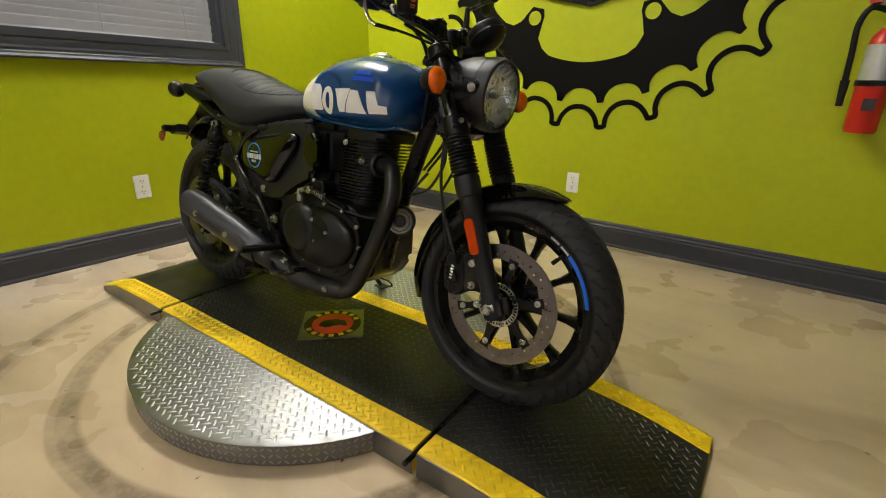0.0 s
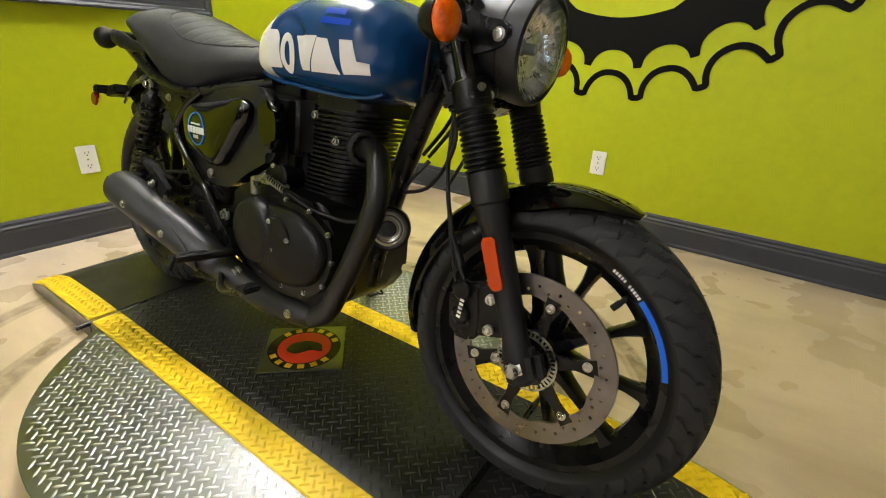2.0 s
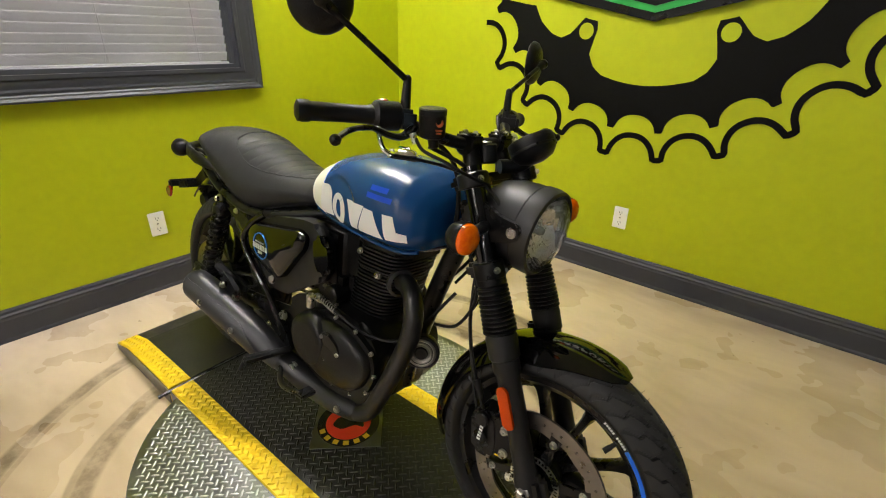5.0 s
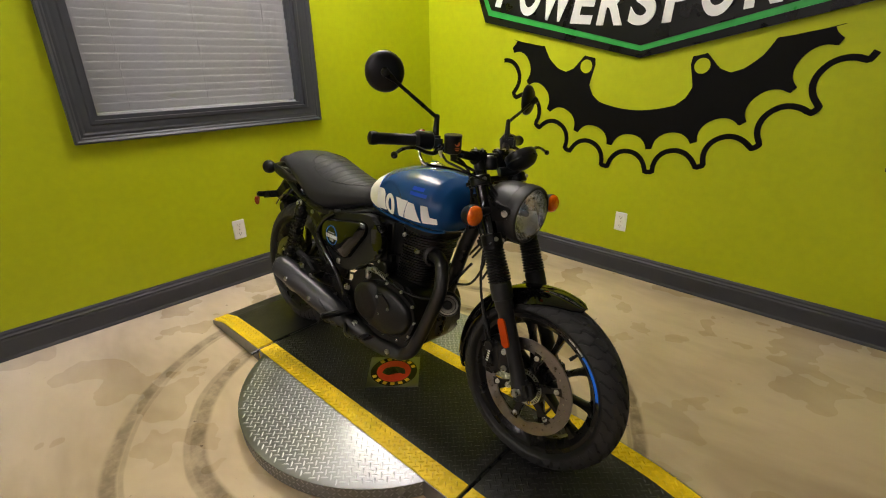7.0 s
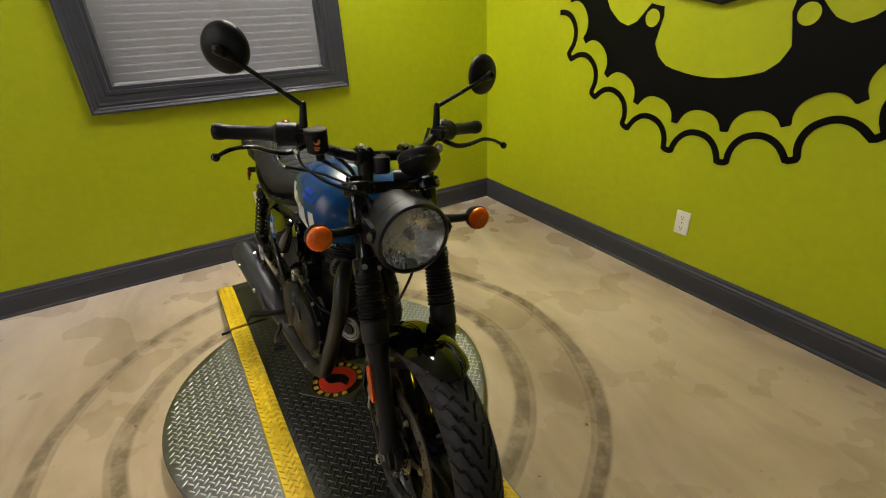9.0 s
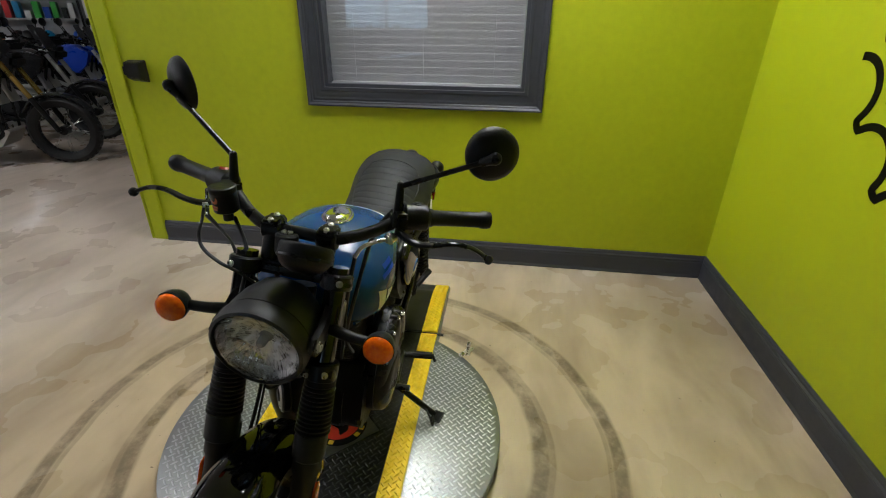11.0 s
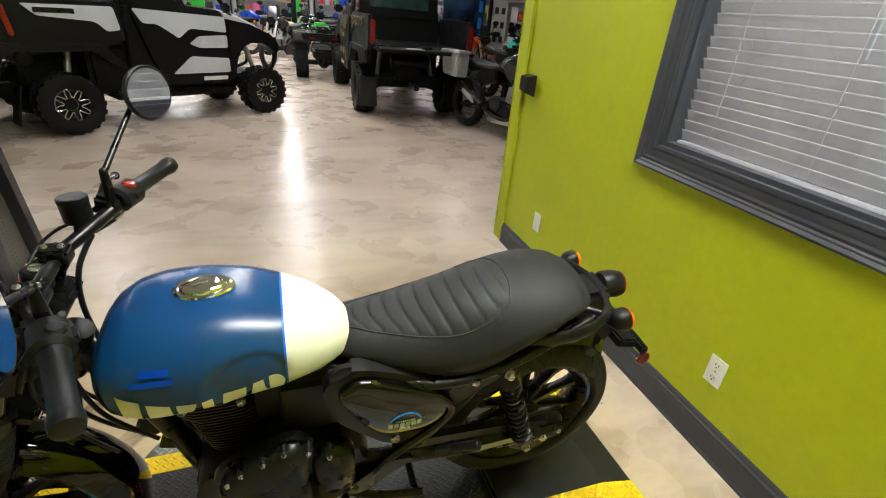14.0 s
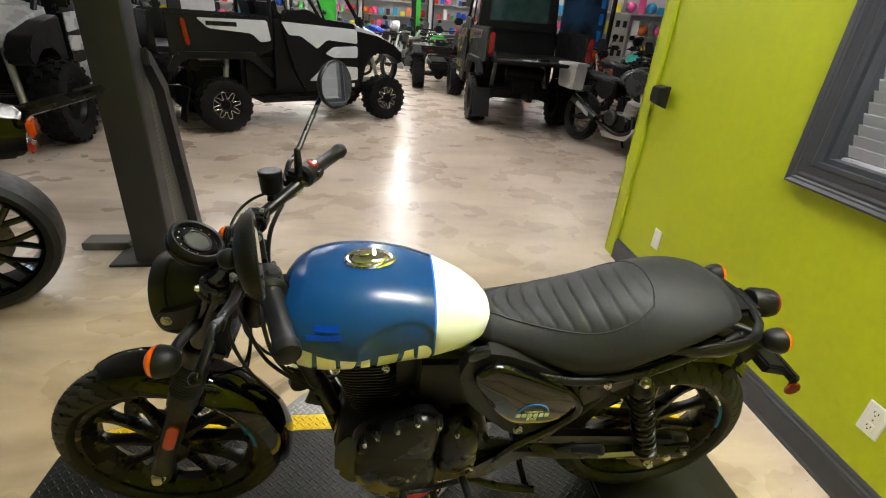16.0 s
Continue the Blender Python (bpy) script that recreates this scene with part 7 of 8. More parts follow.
# ---- controls at the feet ----
for s in (-1, 1):
    bm = slab(bmnew(), rounded([(0.44, 0.36), (0.52, 0.37), (0.60, 0.30), (0.62, 0.255), (0.57, 0.25), (0.52, 0.30)], 0.015), side_frame(s * 0.125, s), 0.014, 0.004)
    part("foot_bracket", bm, SATIN, bike)
    bm = rod(bmnew(), (0.625, s * 0.145, 0.272), (0.600, s * 0.272, 0.272), 0.0105, edge=0.003)
    box(bm, (0.606, s * 0.236, 0.273), (0.024, 0.078, 0.022), (0, 0, s * 11), 0.006)
    rod(bm, (0.598, s * 0.270, 0.272), (0.594, s * 0.282, 0.246), 0.0055, edge=0.001)
    part("footpeg", bm, SOFT_RUBBER, bike, "black rubber footpeg with a feeler bolt")
    bm = rod(bmnew(), (0.36, s * 0.155, 0.395), (0.30, s * 0.19, 0.44), 0.010, 0.013, edge=0.003)
    box(bm, (0.37, s * 0.15, 0.388), (0.06, 0.016, 0.03), (0, 20, 0), 0.005)
    part("pillion_peg", bm, SOFT_RUBBER, bike)
for c, r in (((0.389, -0.180, 0.357), 0.010), ((0.348, -0.200, 0.390), 0.008), ((0.562, -0.128, 0.349), 0.011), ((0.648, -0.150, 0.223), 0.014), ((0.500, -0.140, 0.300), 0.006), ((0.515, -0.140, 0.265), 0.006)):
    part("frame_bolt", bolt(bmnew(), c, (0, -1, 0), r, r * 0.9), ZINC, bike, "bright frame bolt")
bm = rod(bmnew(), (0.408, -0.112, 0.418), (0.402, -0.112, 0.462), 0.015, edge=0.003, seg=20)
box(bm, (0.402, -0.112, 0.470), (0.036, 0.034, 0.016), bev=0.005)
cup = part("rear_fluid_cup", bm, shader("milky_plastic", (0.30, 0.28, 0.24), 0.4, vary=0.1), bike, "milky rear brake fluid cup")
part("cup_lid", rod(bmnew(), (0.402, -0.112, 0.478), (0.4015, -0.112, 0.488), 0.017, edge=0.003, seg=20), PLASTIC, cup)
for pts in ([(0.408, -0.115, 0.418), (0.42, -0.135, 0.395), (0.38, -0.145, 0.385), (0.30, -0.150, 0.392), (0.24, -0.140, 0.36), (0.17, -0.12, 0.33)], [(0.46, -0.13, 0.43), (0.38, -0.150, 0.425), (0.31, -0.158, 0.405), (0.27, -0.150, 0.37)], [(0.30, -0.15, 0.44), (0.265, -0.16, 0.425), (0.275, -0.165, 0.40), (0.31, -0.16, 0.405)]):
    part("brake_pipe", tube(bmnew(), pts, 0.0045, 8), SOFT_RUBBER, bike)
bm = slab(bmnew(), rounded([(0.405, 0.378), (0.372, 0.400), (0.300, 0.445), (0.272, 0.450), (0.275, 0.430), (0.345, 0.375), (0.39, 0.345)], 0.010), side_frame(-0.172, -1), 0.014, 0.005)
part("pillion_bracket", bm, SATIN, bike, "black pillion peg bracket")
bm = tube(bmnew(), [(0.60, -0.155, 0.235), (0.66, -0.20, 0.205), (0.74, -0.212, 0.222), (0.80, -0.215, 0.25)], 0.008, 10)
box(bm, (0.805, -0.222, 0.256), (0.035, 0.045, 0.012), bev=0.004)
part("brake_pedal", bm, SATIN, bike)
bm = tube(bmnew(), [(0.64, 0.17, 0.30), (0.72, 0.175, 0.275), (0.78, 0.18, 0.275)], 0.007, 10)
rod(bm, (0.78, 0.175, 0.275), (0.782, 0.225, 0.28), 0.010, edge=0.002)
part("gear_lever", bm, SATIN, bike)
bm = tube(bmnew(), [(0.705, 0.12, 0.245), (0.68, 0.22, 0.15), (0.655, 0.312, 0.062)], 0.0105, 12)
box(bm, (0.652, 0.325, 0.0495), (0.055, 0.04, 0.008), (8.4, 0, -15), 0.003)
tube(bm, [(0.665, 0.275, 0.10), (0.70, 0.30, 0.09), (0.715, 0.315, 0.07), (0.69, 0.315, 0.062), (0.655, 0.305, 0.07)], 0.0035, 8)
part("side_stand", bm, SATIN, bike, "black side stand on the deck")
bm = tube(bmnew(), [(0.64, 0.10, 0.22), (0.52, 0.11, 0.16), (0.40, 0.12, 0.14)], 0.012, 10)
tube(bm, [(0.64, -0.10, 0.22), (0.52, -0.11, 0.16), (0.40, -0.12, 0.14)], 0.012, 10)
rod(bm, (0.42, -0.12, 0.143), (0.42, 0.12, 0.143), 0.010)
part("centre_stand", bm, SATIN, bike)

# ---- showroom things ----
def knob_tyre(bm, c, r, w, rim):
    """A fat off-road tyre on the y axis with rows of lugs."""
    c = V(c)
    h = w / 2
    lathe(bm, c, (0, 1, 0), [(rim, -h * 0.8), (r * 0.8, -h), (r * 0.93, -h * 0.9), (r * 0.965, -h * 0.5), (r * 0.97, 0), (r * 0.965, h * 0.5), (r * 0.93, h * 0.9), (r * 0.8, h), (rim, h * 0.8)], 40)
    return bm


def tyre_lugs(bm, c, r, w, knobs=20):
    c, h = V(c), w / 2
    for k in range(knobs):
        for row, y in enumerate((-0.78, -0.3, 0.3, 0.78)):
            a = 2 * math.pi * (k + 0.5 * (row % 2)) / knobs
            d = V((math.cos(a), 0, math.sin(a)))
            rr = r * (0.975 if abs(y) < 0.5 else 0.945)
            box(bm, c + d * rr + V((0, y * h, 0)), (r * 0.06, w * 0.19, r * 0.15), (0, -math.degrees(a), 0))
    return bm


def fat_wheel(parent, c, r, w, out, star=True):
    """Off-road wheel: lugged tyre, black dished rim, bright star edge on the outer side."""
    c = V(c)
    rim = r * 0.54
    wh = part("wheel", lathe(bmnew(), c, (0, out, 0), [(rim, -w * 0.4), (rim, w * 0.36), (rim * 0.94, w * 0.38), (rim * 0.8, w * 0.22), (rim * 0.4, w * 0.16), (rim * 0.34, w * 0.24), (0, w * 0.25)], 32), UTV_BLACK, parent, "black alloy wheel")
    part("tyre", knob_tyre(bmnew(), c, r, w, rim), LUG_RUBBER, wh, "lugged off-road tyre", angle=50)
    tagged(part("tread", tyre_lugs(bmnew(), c, r, w), LUG_RUBBER, wh, smooth=False), kind="stuff")
    if star:
        pts = []
        for k in range(64):
            a = 2 * math.pi * k / 64
            rr = rim * (0.70 + 0.24 * max(-1, min(1, 1.6 * math.sin(8 * a))))
            pts.append(c + V((rr * math.cos(a), out * w * 0.40, rr * math.sin(a))))
        part("star_edge", tube(bmnew(), pts, r * 0.016, 6, res=1, closed=True), ALLOY, wh, "bright machined star edge")
    return wh


def side_plate(parent, name, outline, y, out, material, depth=0.04, bev=0.012, label="", r=0.03):
    return part(name, slab(bmnew(), rounded(outline, r, 3), side_frame(y, out), depth, bev, 2), material, parent, label)


def utv(m, panel, label, group="", wheelbase=2.47, track=0.66, r=0.36, open_gate=False, cab=False, star=True, tail=-0.86, front=1.0):
    """A side-by-side utility vehicle; x forward from the rear axle, wheels on the floor."""
    ob = empty("utility_vehicle", m, label, "utility vehicle", group)
    for x in (0, wheelbase):
        for s in (-1, 1):
            fat_wheel(ob, (x, s * track, r), r, 0.28, s, star)
    W = track + 0.06
    part("chassis", box(bmnew(), (wheelbase / 2, 0, 0.47), (wheelbase + 0.3, 1.0, 0.16), bev=0.03), UTV_BLACK, ob)
    part("cabin_tub", box(bmnew(), (1.32, 0, 0.72), (1.1, 1.34, 0.46), bev=0.05), UTV_BLACK, ob)
    # bed: floor, front wall, sides
    part("bed_floor", box(bmnew(), (0.0, 0, 0.99), (1.36, 1.36, 0.06), bev=0.01), UTV_BLACK, ob)
    part("bed_front", box(bmnew(), (0.66, 0, 1.2), (0.06, 1.36, 0.42), bev=0.012), UTV_BLACK, ob)
    gate = box(bmnew(), (-0.94, 0, 0.99), (0.50, 1.34, 0.045), bev=0.012) if open_gate else box(bmnew(), (-0.69, 0, 1.19), (0.05, 1.34, 0.40), bev=0.012)
    tg = part("tailgate", gate, UTV_BLACK, ob, "lowered tailgate" if open_gate else "")
    if open_gate:
        part("latch", box(bmnew(), (-0.9, -0.05, 1.03), (0.12, 0.16, 0.03), bev=0.008), SATIN, tg)
        for s in (-1, 1):
            part("gate_cable", tube(bmnew(), [(-1.1, s * 0.66, 1.01), (-0.72, s * 0.68, 1.34)], 0.006, 6), SATIN, tg)
    for s in (-1, 1):
        side = side_plate(ob, "bed_side", [(tail + 0.02, 0.98), (tail, 1.40), (0.66, 1.40), (0.66, 1.0), (0.45, 0.93), (-0.55, 0.93)], s * (W - 0.04), s, UTV_BLACK, 0.05, label="black bed side")
        side_plate(side, "bed_panel", [(-0.52 if tail < -0.8 else -0.22, 1.35), (0.62, 1.36), (0.66, 1.12), (0.52, 1.10), (0.42, 1.20), (-0.44 if tail < -0.8 else -0.10, 1.24)], s * (W + 0.012), s, panel, 0.015, 0.004, "painted bed panel")
        part("letter_blocks", box(bmnew(), (-0.12 if tail < -0.8 else 0.06, s * (W + 0.029), 1.295), (0.36, 0.004, 0.05), bev=0.002), SATIN, side, "dark lettering bar")
        side_plate(ob, "rear_flare", [(-0.62, 0.78), (-0.48, 0.98), (0.42, 0.98), (0.66, 0.70), (0.62, 0.66), (0.34, 0.90), (-0.42, 0.90), (-0.56, 0.74)], s * (W - 0.02), s, UTV_BLACK, 0.10, 0.02)
        side_plate(ob, "door", [(0.80, 1.34), (1.92, 1.30), (1.96, 0.50), (1.10, 0.48), (0.95, 0.80)], s * (W - 0.02), s, UTV_BLACK, 0.05, label="black half door")
        side_plate(ob, "door_panel", [(0.80, 1.36), (1.93, 1.31), (1.94, 1.12), (1.45, 1.16), (1.30, 1.04), (1.06, 1.20), (0.90, 1.20)], s * (W + 0.03), s, panel, 0.014, 0.004, "painted door panel")
        side_plate(ob, "door_panel", [(1.42, 0.98), (1.55, 1.07), (1.94, 1.09), (1.94, 0.93), (1.55, 0.93)], s * (W + 0.03), s, panel, 0.014, 0.004, "painted door panel")
        side_plate(ob, "door_panel", [(1.16, 0.62), (1.42, 0.83), (1.94, 0.80), (1.94, 0.62)], s * (W + 0.03), s, panel, 0.014, 0.004, "painted door panel")
        part("sill_mark", box(bmnew(), (1.72, s * (W + 0.033), 0.55), (0.34, 0.004, 0.05), bev=0.002), WHITE_DECAL, ob, "white lettering bar")
        side_plate(ob, "seat_side", [(0.70, 0.50), (0.74, 1.38), (0.82, 1.38), (1.16, 0.50)], s * (W - 0.10), s, UTV_BLACK, 0.07)
        nose = lambda pts: [(1.97 + (x - 1.97) * front, z) for x, z in pts]
        side_plate(ob, "front_fender", nose([(1.97, 1.29), (2.40, 1.235), (2.80, 1.11), (2.96, 1.0), (2.98, 0.88), (2.88, 0.84), (2.78, 0.93), (2.62, 0.99), (2.34, 0.99), (2.14, 0.84), (2.05, 0.52), (1.97, 0.52)]), s * (W - 0.20), s, UTV_BLACK, 0.21, 0.03)
        part("tail_light", box(bmnew(), (tail - 0.01 if tail < -0.8 else tail + 0.20, s * (W - 0.05 if tail < -0.8 else W + 0.012), 1.19), (0.05, 0.07, 0.30), (0, -6, 0), 0.015), RED_LENS, ob, "upright red tail light")
        part("front_shock", rod(bmnew(), (2.52, s * 0.50, 0.42), (2.38, s * 0.40, 1.0), 0.035), GREY_METAL, ob)
        part("rear_shock", rod(bmnew(), (0.08, s * 0.46, 0.42), (0.2, s * 0.38, 0.95), 0.035), GREY_METAL, ob)
        part("suspension_arm", tube(bmnew(), [(2.3, s * 0.2, 0.4), (2.47, s * 0.56, 0.34)], 0.024, 8), UTV_BLACK, ob)
        part("mud_flap", box(bmnew(), (-0.46, s * track, 0.36), (0.018, 0.26, 0.42), (0, 14, 0), 0.006), UTV_BLACK, ob)
        part("suspension_arm", tube(bmnew(), [(0.3, s * 0.2, 0.42), (0.0, s * 0.56, 0.34)], 0.028, 8), UTV_BLACK, ob)
        part("cage_tube", tube(bmnew(), [(2.16, s * 0.62, 1.24), (1.72, s * 0.60, 1.86), (1.55, s * 0.58, 1.96), (0.85, s * 0.58, 1.98), (0.74, s * 0.60, 1.88), (0.70, s * 0.64, 1.0)], 0.028, 10), UTV_BLACK, ob, "black roll cage tube")
        side_plate(ob, "door_top", [(0.82, 1.33), (0.86, 1.50), (1.22, 1.52), (1.42, 1.42), (1.92, 1.38), (1.94, 1.30)], s * (W - 0.06), s, UTV_BLACK, 0.06, 0.02, r=0.04)
        part("net_bar", tube(bmnew(), [(1.50, s * 0.60, 1.40), (1.30, s * 0.59, 1.94)], 0.016, 8), UTV_BLACK, ob)
        st = part("seat", box(bmnew(), (1.05, s * 0.34, 0.99), (0.5, 0.5, 0.13), bev=0.04), UTV_BLACK, ob)
        part("backrest", box(bmnew(), (0.83, s * 0.34, 1.33), (0.13, 0.48, 0.62), (0, -12, 0), 0.05), UTV_BLACK, st)
        part("mirror", box(bmnew(), (1.95, s * (W + 0.06), 1.42), (0.07, 0.16, 0.12), bev=0.025), UTV_BLACK, ob)
    for x in (0.74, 1.62):
        part("cage_tube", tube(bmnew(), [(x, -0.58, 1.93), (x, 0.58, 1.93)], 0.026, 10), UTV_BLACK, ob)
    rows = []
    for x, w2, zt, zb in ((1.98, 0.66, 1.40, 1.28), (2.3, 0.64, 1.345, 1.22), (2.66, 0.58, 1.24, 1.10), (2.94, 0.48, 1.10, 0.95)):
        x = 1.98 + (x - 1.98) * front
        rows.append([V((x, -w2, zb)), V((x, -w2, zt - 0.05)), V((x, -w2 * 0.7, zt)), V((x, w2 * 0.7, zt)), V((x, w2, zt - 0.05)), V((x, w2, zb))])
    part("hood", loft(bmnew(), rows), panel, ob, "painted hood", angle=30)
    part("dash", box(bmnew(), (1.93, 0, 1.25), (0.3, 1.2, 0.22), bev=0.05), UTV_BLACK, ob)
    part("steering_wheel", tube(bmnew(), [V((1.72, 0.34, 1.36)) + V((0.09 * math.cos(a), 0.17 * math.sin(a), -0.15 * math.cos(a))) for a in [2 * math.pi * k / 12 for k in range(12)]], 0.015, 8, res=2, closed=True), UTV_BLACK, ob)
    part("bumper", tube(bmnew(), [(2.62 if front == 1 else 2.4, -0.40, 0.5), (1.98 + 1.10 * front, -0.36, 0.60), (1.98 + 1.12 * front, -0.34, 0.92), (1.98 + 1.12 * front, 0.34, 0.92), (1.98 + 1.10 * front, 0.36, 0.60), (2.62 if front == 1 else 2.4, 0.40, 0.5)], 0.025, 10), UTV_BLACK, ob)
    part("skid_pan", box(bmnew(), (1.28, 0, 0.36), (1.5, 1.16, 0.10), bev=0.03), UTV_BLACK, ob)
    # plain dark block added to close the gap under the bed
    part("inner_panel", box(bmnew(), (0.56, 0, 0.70), (0.50, 1.12, 0.50), bev=0.05), UTV_BLACK, ob)
    part("gearbox", box(bmnew(), (0.05, 0, 0.62), (0.5, 0.4, 0.36), bev=0.05), UTV_BLACK, ob)
    part("exhaust_can", rod(bmnew(), (-0.2, -0.3, 0.78), (-0.2, 0.3, 0.78), 0.09, edge=0.02, seg=20), ENGINE, ob)
    part("hitch", box(bmnew(), (-0.5, 0, 0.46), (0.36, 0.08, 0.08), bev=0.01), UTV_BLACK, ob)
    if cab:
        fr = part("cab_back", slab(bmnew(), [(-0.66, 1.36), (0.66, 1.36), (0.62, 2.0), (-0.62, 2.0)], Matrix(((0, 0, 1, 0.60), (1, 0, 0, 0), (0, 1, 0, 0), (0, 0, 0, 1))), 0.05, 0.01), UTV_BLACK, ob)
        part("rear_window", box(bmnew(), (0.594, 0, 1.70), (0.012, 0.96, 0.42), bev=0.004), shader("dark_green_glass", (0.02, 0.045, 0.04), 0.08, vary=0.3, coat=0.6), fr, "dark rear window")
        part("roof", box(bmnew(), (1.2, 0, 2.03), (1.3, 1.3, 0.07), bev=0.03), UTV_BLACK, ob)
        part("paper", box(bmnew(), (-0.92, 0.12, 1.0135), (0.18, 0.24, 0.002)), WHITE_PAINT, tg, "white paper sheet")
    return ob


def heading(x, y, ang):
    return pose(x, y, 0, 0, 0, ang)


HD_W = math.degrees(math.atan2(-1.25, -1.82))
UTV_SIZE = Matrix.Scale(0.9, 4)
off = Matrix.Rotation(radians(HD_W), 4, "Z") @ V((0, 0.66, 0))
utv(heading(3.50 + off.x, -6.50 + off.y, HD_W) @ UTV_SIZE @ Matrix.Translation((0.06, 0, 0)), UTV_WHITE, "black and white side-by-side utility vehicle with lugged tyres", "utility vehicles", wheelbase=2.47, r=0.338, tail=-0.56, front=0.80)
utv(heading(-0.42, -8.10, -90) @ Matrix.Scale(0.96, 4), OLIVE, "black utility pickup vehicle with its tailgate down", "utility vehicles", wheelbase=2.75, track=0.69, r=0.37, open_gate=True, cab=True, star=False)
SILVER_PANEL = shader("silver_grey_panel", (0.36, 0.36, 0.38), 0.28, vary=0.1)
utv(heading(5.62, -7.62, 98) @ UTV_SIZE, SILVER_PANEL, "dark grey utility vehicle parked behind the lift post", "utility vehicles", wheelbase=2.15, r=0.44, track=0.70, star=False, tail=-0.40, front=0.75)
utv(heading(6.58, -10.08, 120) @ UTV_SIZE, SILVER_PANEL, "dark silver utility vehicle parked in the row", "utility vehicles", r=0.44, track=0.70, star=False, front=0.62)


def atv(m, label):
    """A quad seen from behind: racks, seat, bars and four fat tyres; x forward from the rear axle."""
    ob = empty("quad_bike", m, label, "quad bike")
    for x in (0, 1.28):
        for s in (-1, 1):
            fat_wheel(ob, (x, s * 0.44, 0.31), 0.31, 0.25, s, star=False)
    part("frame", box(bmnew(), (0.64, 0, 0.46), (1.5, 0.42, 0.2), bev=0.04), UTV_BLACK, ob)
    for s in (-1, 1):
        side_plate(ob, "fender", [(-0.38, 0.72), (-0.30, 0.88), (0.30, 0.88), (0.45, 0.70), (0.34, 0.64), (0.0, 0.78)], s * 0.32, s, UTV_BLACK, 0.26, 0.03)
        side_plate(ob, "fender", [(0.90, 0.70), (1.02, 0.86), (1.60, 0.84), (1.66, 0.74), (1.3, 0.76)], s * 0.30, s, UTV_BLACK, 0.28, 0.03)
        part("tail_light", box(bmnew(), (-0.36, s * 0.22, 0.79), (0.03, 0.12, 0.05), bev=0.01), RED_LENS, ob, "red tail light")
    part("rear_panel", box(bmnew(), (-0.3, 0, 0.80), (0.14, 0.86, 0.14), bev=0.03), UTV_BLACK, ob)
    rack = part("rear_rack", tube(bmnew(), [(-0.45, -0.42, 0.95), (-0.45, 0.42, 0.95), (0.15, 0.42, 0.95), (0.15, -0.42, 0.95)], 0.014, 6, res=1, closed=True), UTV_BLACK, ob)
    for k in range(7):
        part("rack_bar", tube(bmnew(), [(-0.45, -0.4 + 0.133 * k, 0.95), (0.15, -0.4 + 0.133 * k, 0.95)], 0.012, 6), UTV_BLACK, rack)
    part("front_rack", box(bmnew(), (1.45, 0, 0.96), (0.5, 0.8, 0.03), bev=0.01), UTV_BLACK, ob)
    part("seat", box(bmnew(), (0.5, 0, 0.92), (0.7, 0.3, 0.12), bev=0.05), VINYL, ob)
    part("tank_cover", box(bmnew(), (1.0, 0, 0.93), (0.4, 0.36, 0.2), bev=0.06), GREEN_PLASTIC, ob, "green body panel")
    part("handlebar", tube(bmnew(), [(0.88, -0.38, 1.16), (1.0, -0.15, 1.14), (1.0, 0.15, 1.14), (0.88, 0.38, 1.16)], 0.018, 8), UTV_BLACK, ob)
    part("lamp_pod", box(bmnew(), (1.05, 0, 1.16), (0.14, 0.22, 0.14), bev=0.04), UTV_BLACK, ob)
    part("axle", rod(bmnew(), (0, -0.36, 0.31), (0, 0.36, 0.31), 0.05), ENGINE, ob)
    part("diff", bmesh_ball((0.02, 0, 0.31), 0.12), ENGINE, ob)
    return ob


def bmesh_ball(c, r, sx=1.0, sy=1.0, sz=1.0, u=16, v=10):
    bm = bmnew()
    bmesh.ops.create_uvsphere(bm, u_segments=u, v_segments=v, radius=r, matrix=Matrix.Translation(c) @ Matrix.Diagonal((sx, sy, sz, 1)))
    return bm


atv(heading(0.51, -11.45, -92), "black and green quad bike with a rear rack")


def spoke_wheel(parent, c, r, w, colour):
    c = V(c)
    rim = r * 0.74
    wh = part("wheel", lathe(bmnew(), c, (0, 1, 0), [(rim, -w * 0.34), (rim, w * 0.34), (rim * 0.92, w * 0.26), (rim * 0.92, -w * 0.26)], 40, closed=True), colour, parent)
    bm = bmnew()
    h = w / 2
    lathe(bm, c, (0, 1, 0), [(rim, -h * 0.7), (r * 0.88, -h), (r * 0.97, -h * 0.6), (r, 0), (r * 0.97, h * 0.6), (r * 0.88, h), (rim, h * 0.7)], 40)
    for k in range(30):
        for y in (-0.45, 0, 0.45):
            a = 2 * math.pi * (k + (0.5 if y else 0)) / 30
            d = V((math.cos(a), 0, math.sin(a)))
            box(bm, c + d * r * (0.985 if y == 0 else 0.965) + V((0, y * h, 0)), (r * 0.05, w * 0.26, r * 0.09), (0, -math.degrees(a), 0))
    part("tyre", bm, RUBBER, wh, angle=50)
    bm = bmnew()
    for k in range(18):
        a = 2 * math.pi * k / 18
        a2 = a + (0.25 if k % 2 else -0.25)
        rod(bm, c + V((0.04 * math.cos(a), (0.03 if k % 4 < 2 else -0.03), 0.04 * math.sin(a))), c + V((rim * 0.93 * math.cos(a2), 0, rim * 0.93 * math.sin(a2))), 0.0022, seg=5)
    part("spokes", bm, ZINC, wh)
    part("hub", rod(bmnew(), c + V((0, -0.06, 0)), c + V((0, 0.06, 0)), 0.045, edge=0.008, seg=20), ENGINE, wh)
    return wh


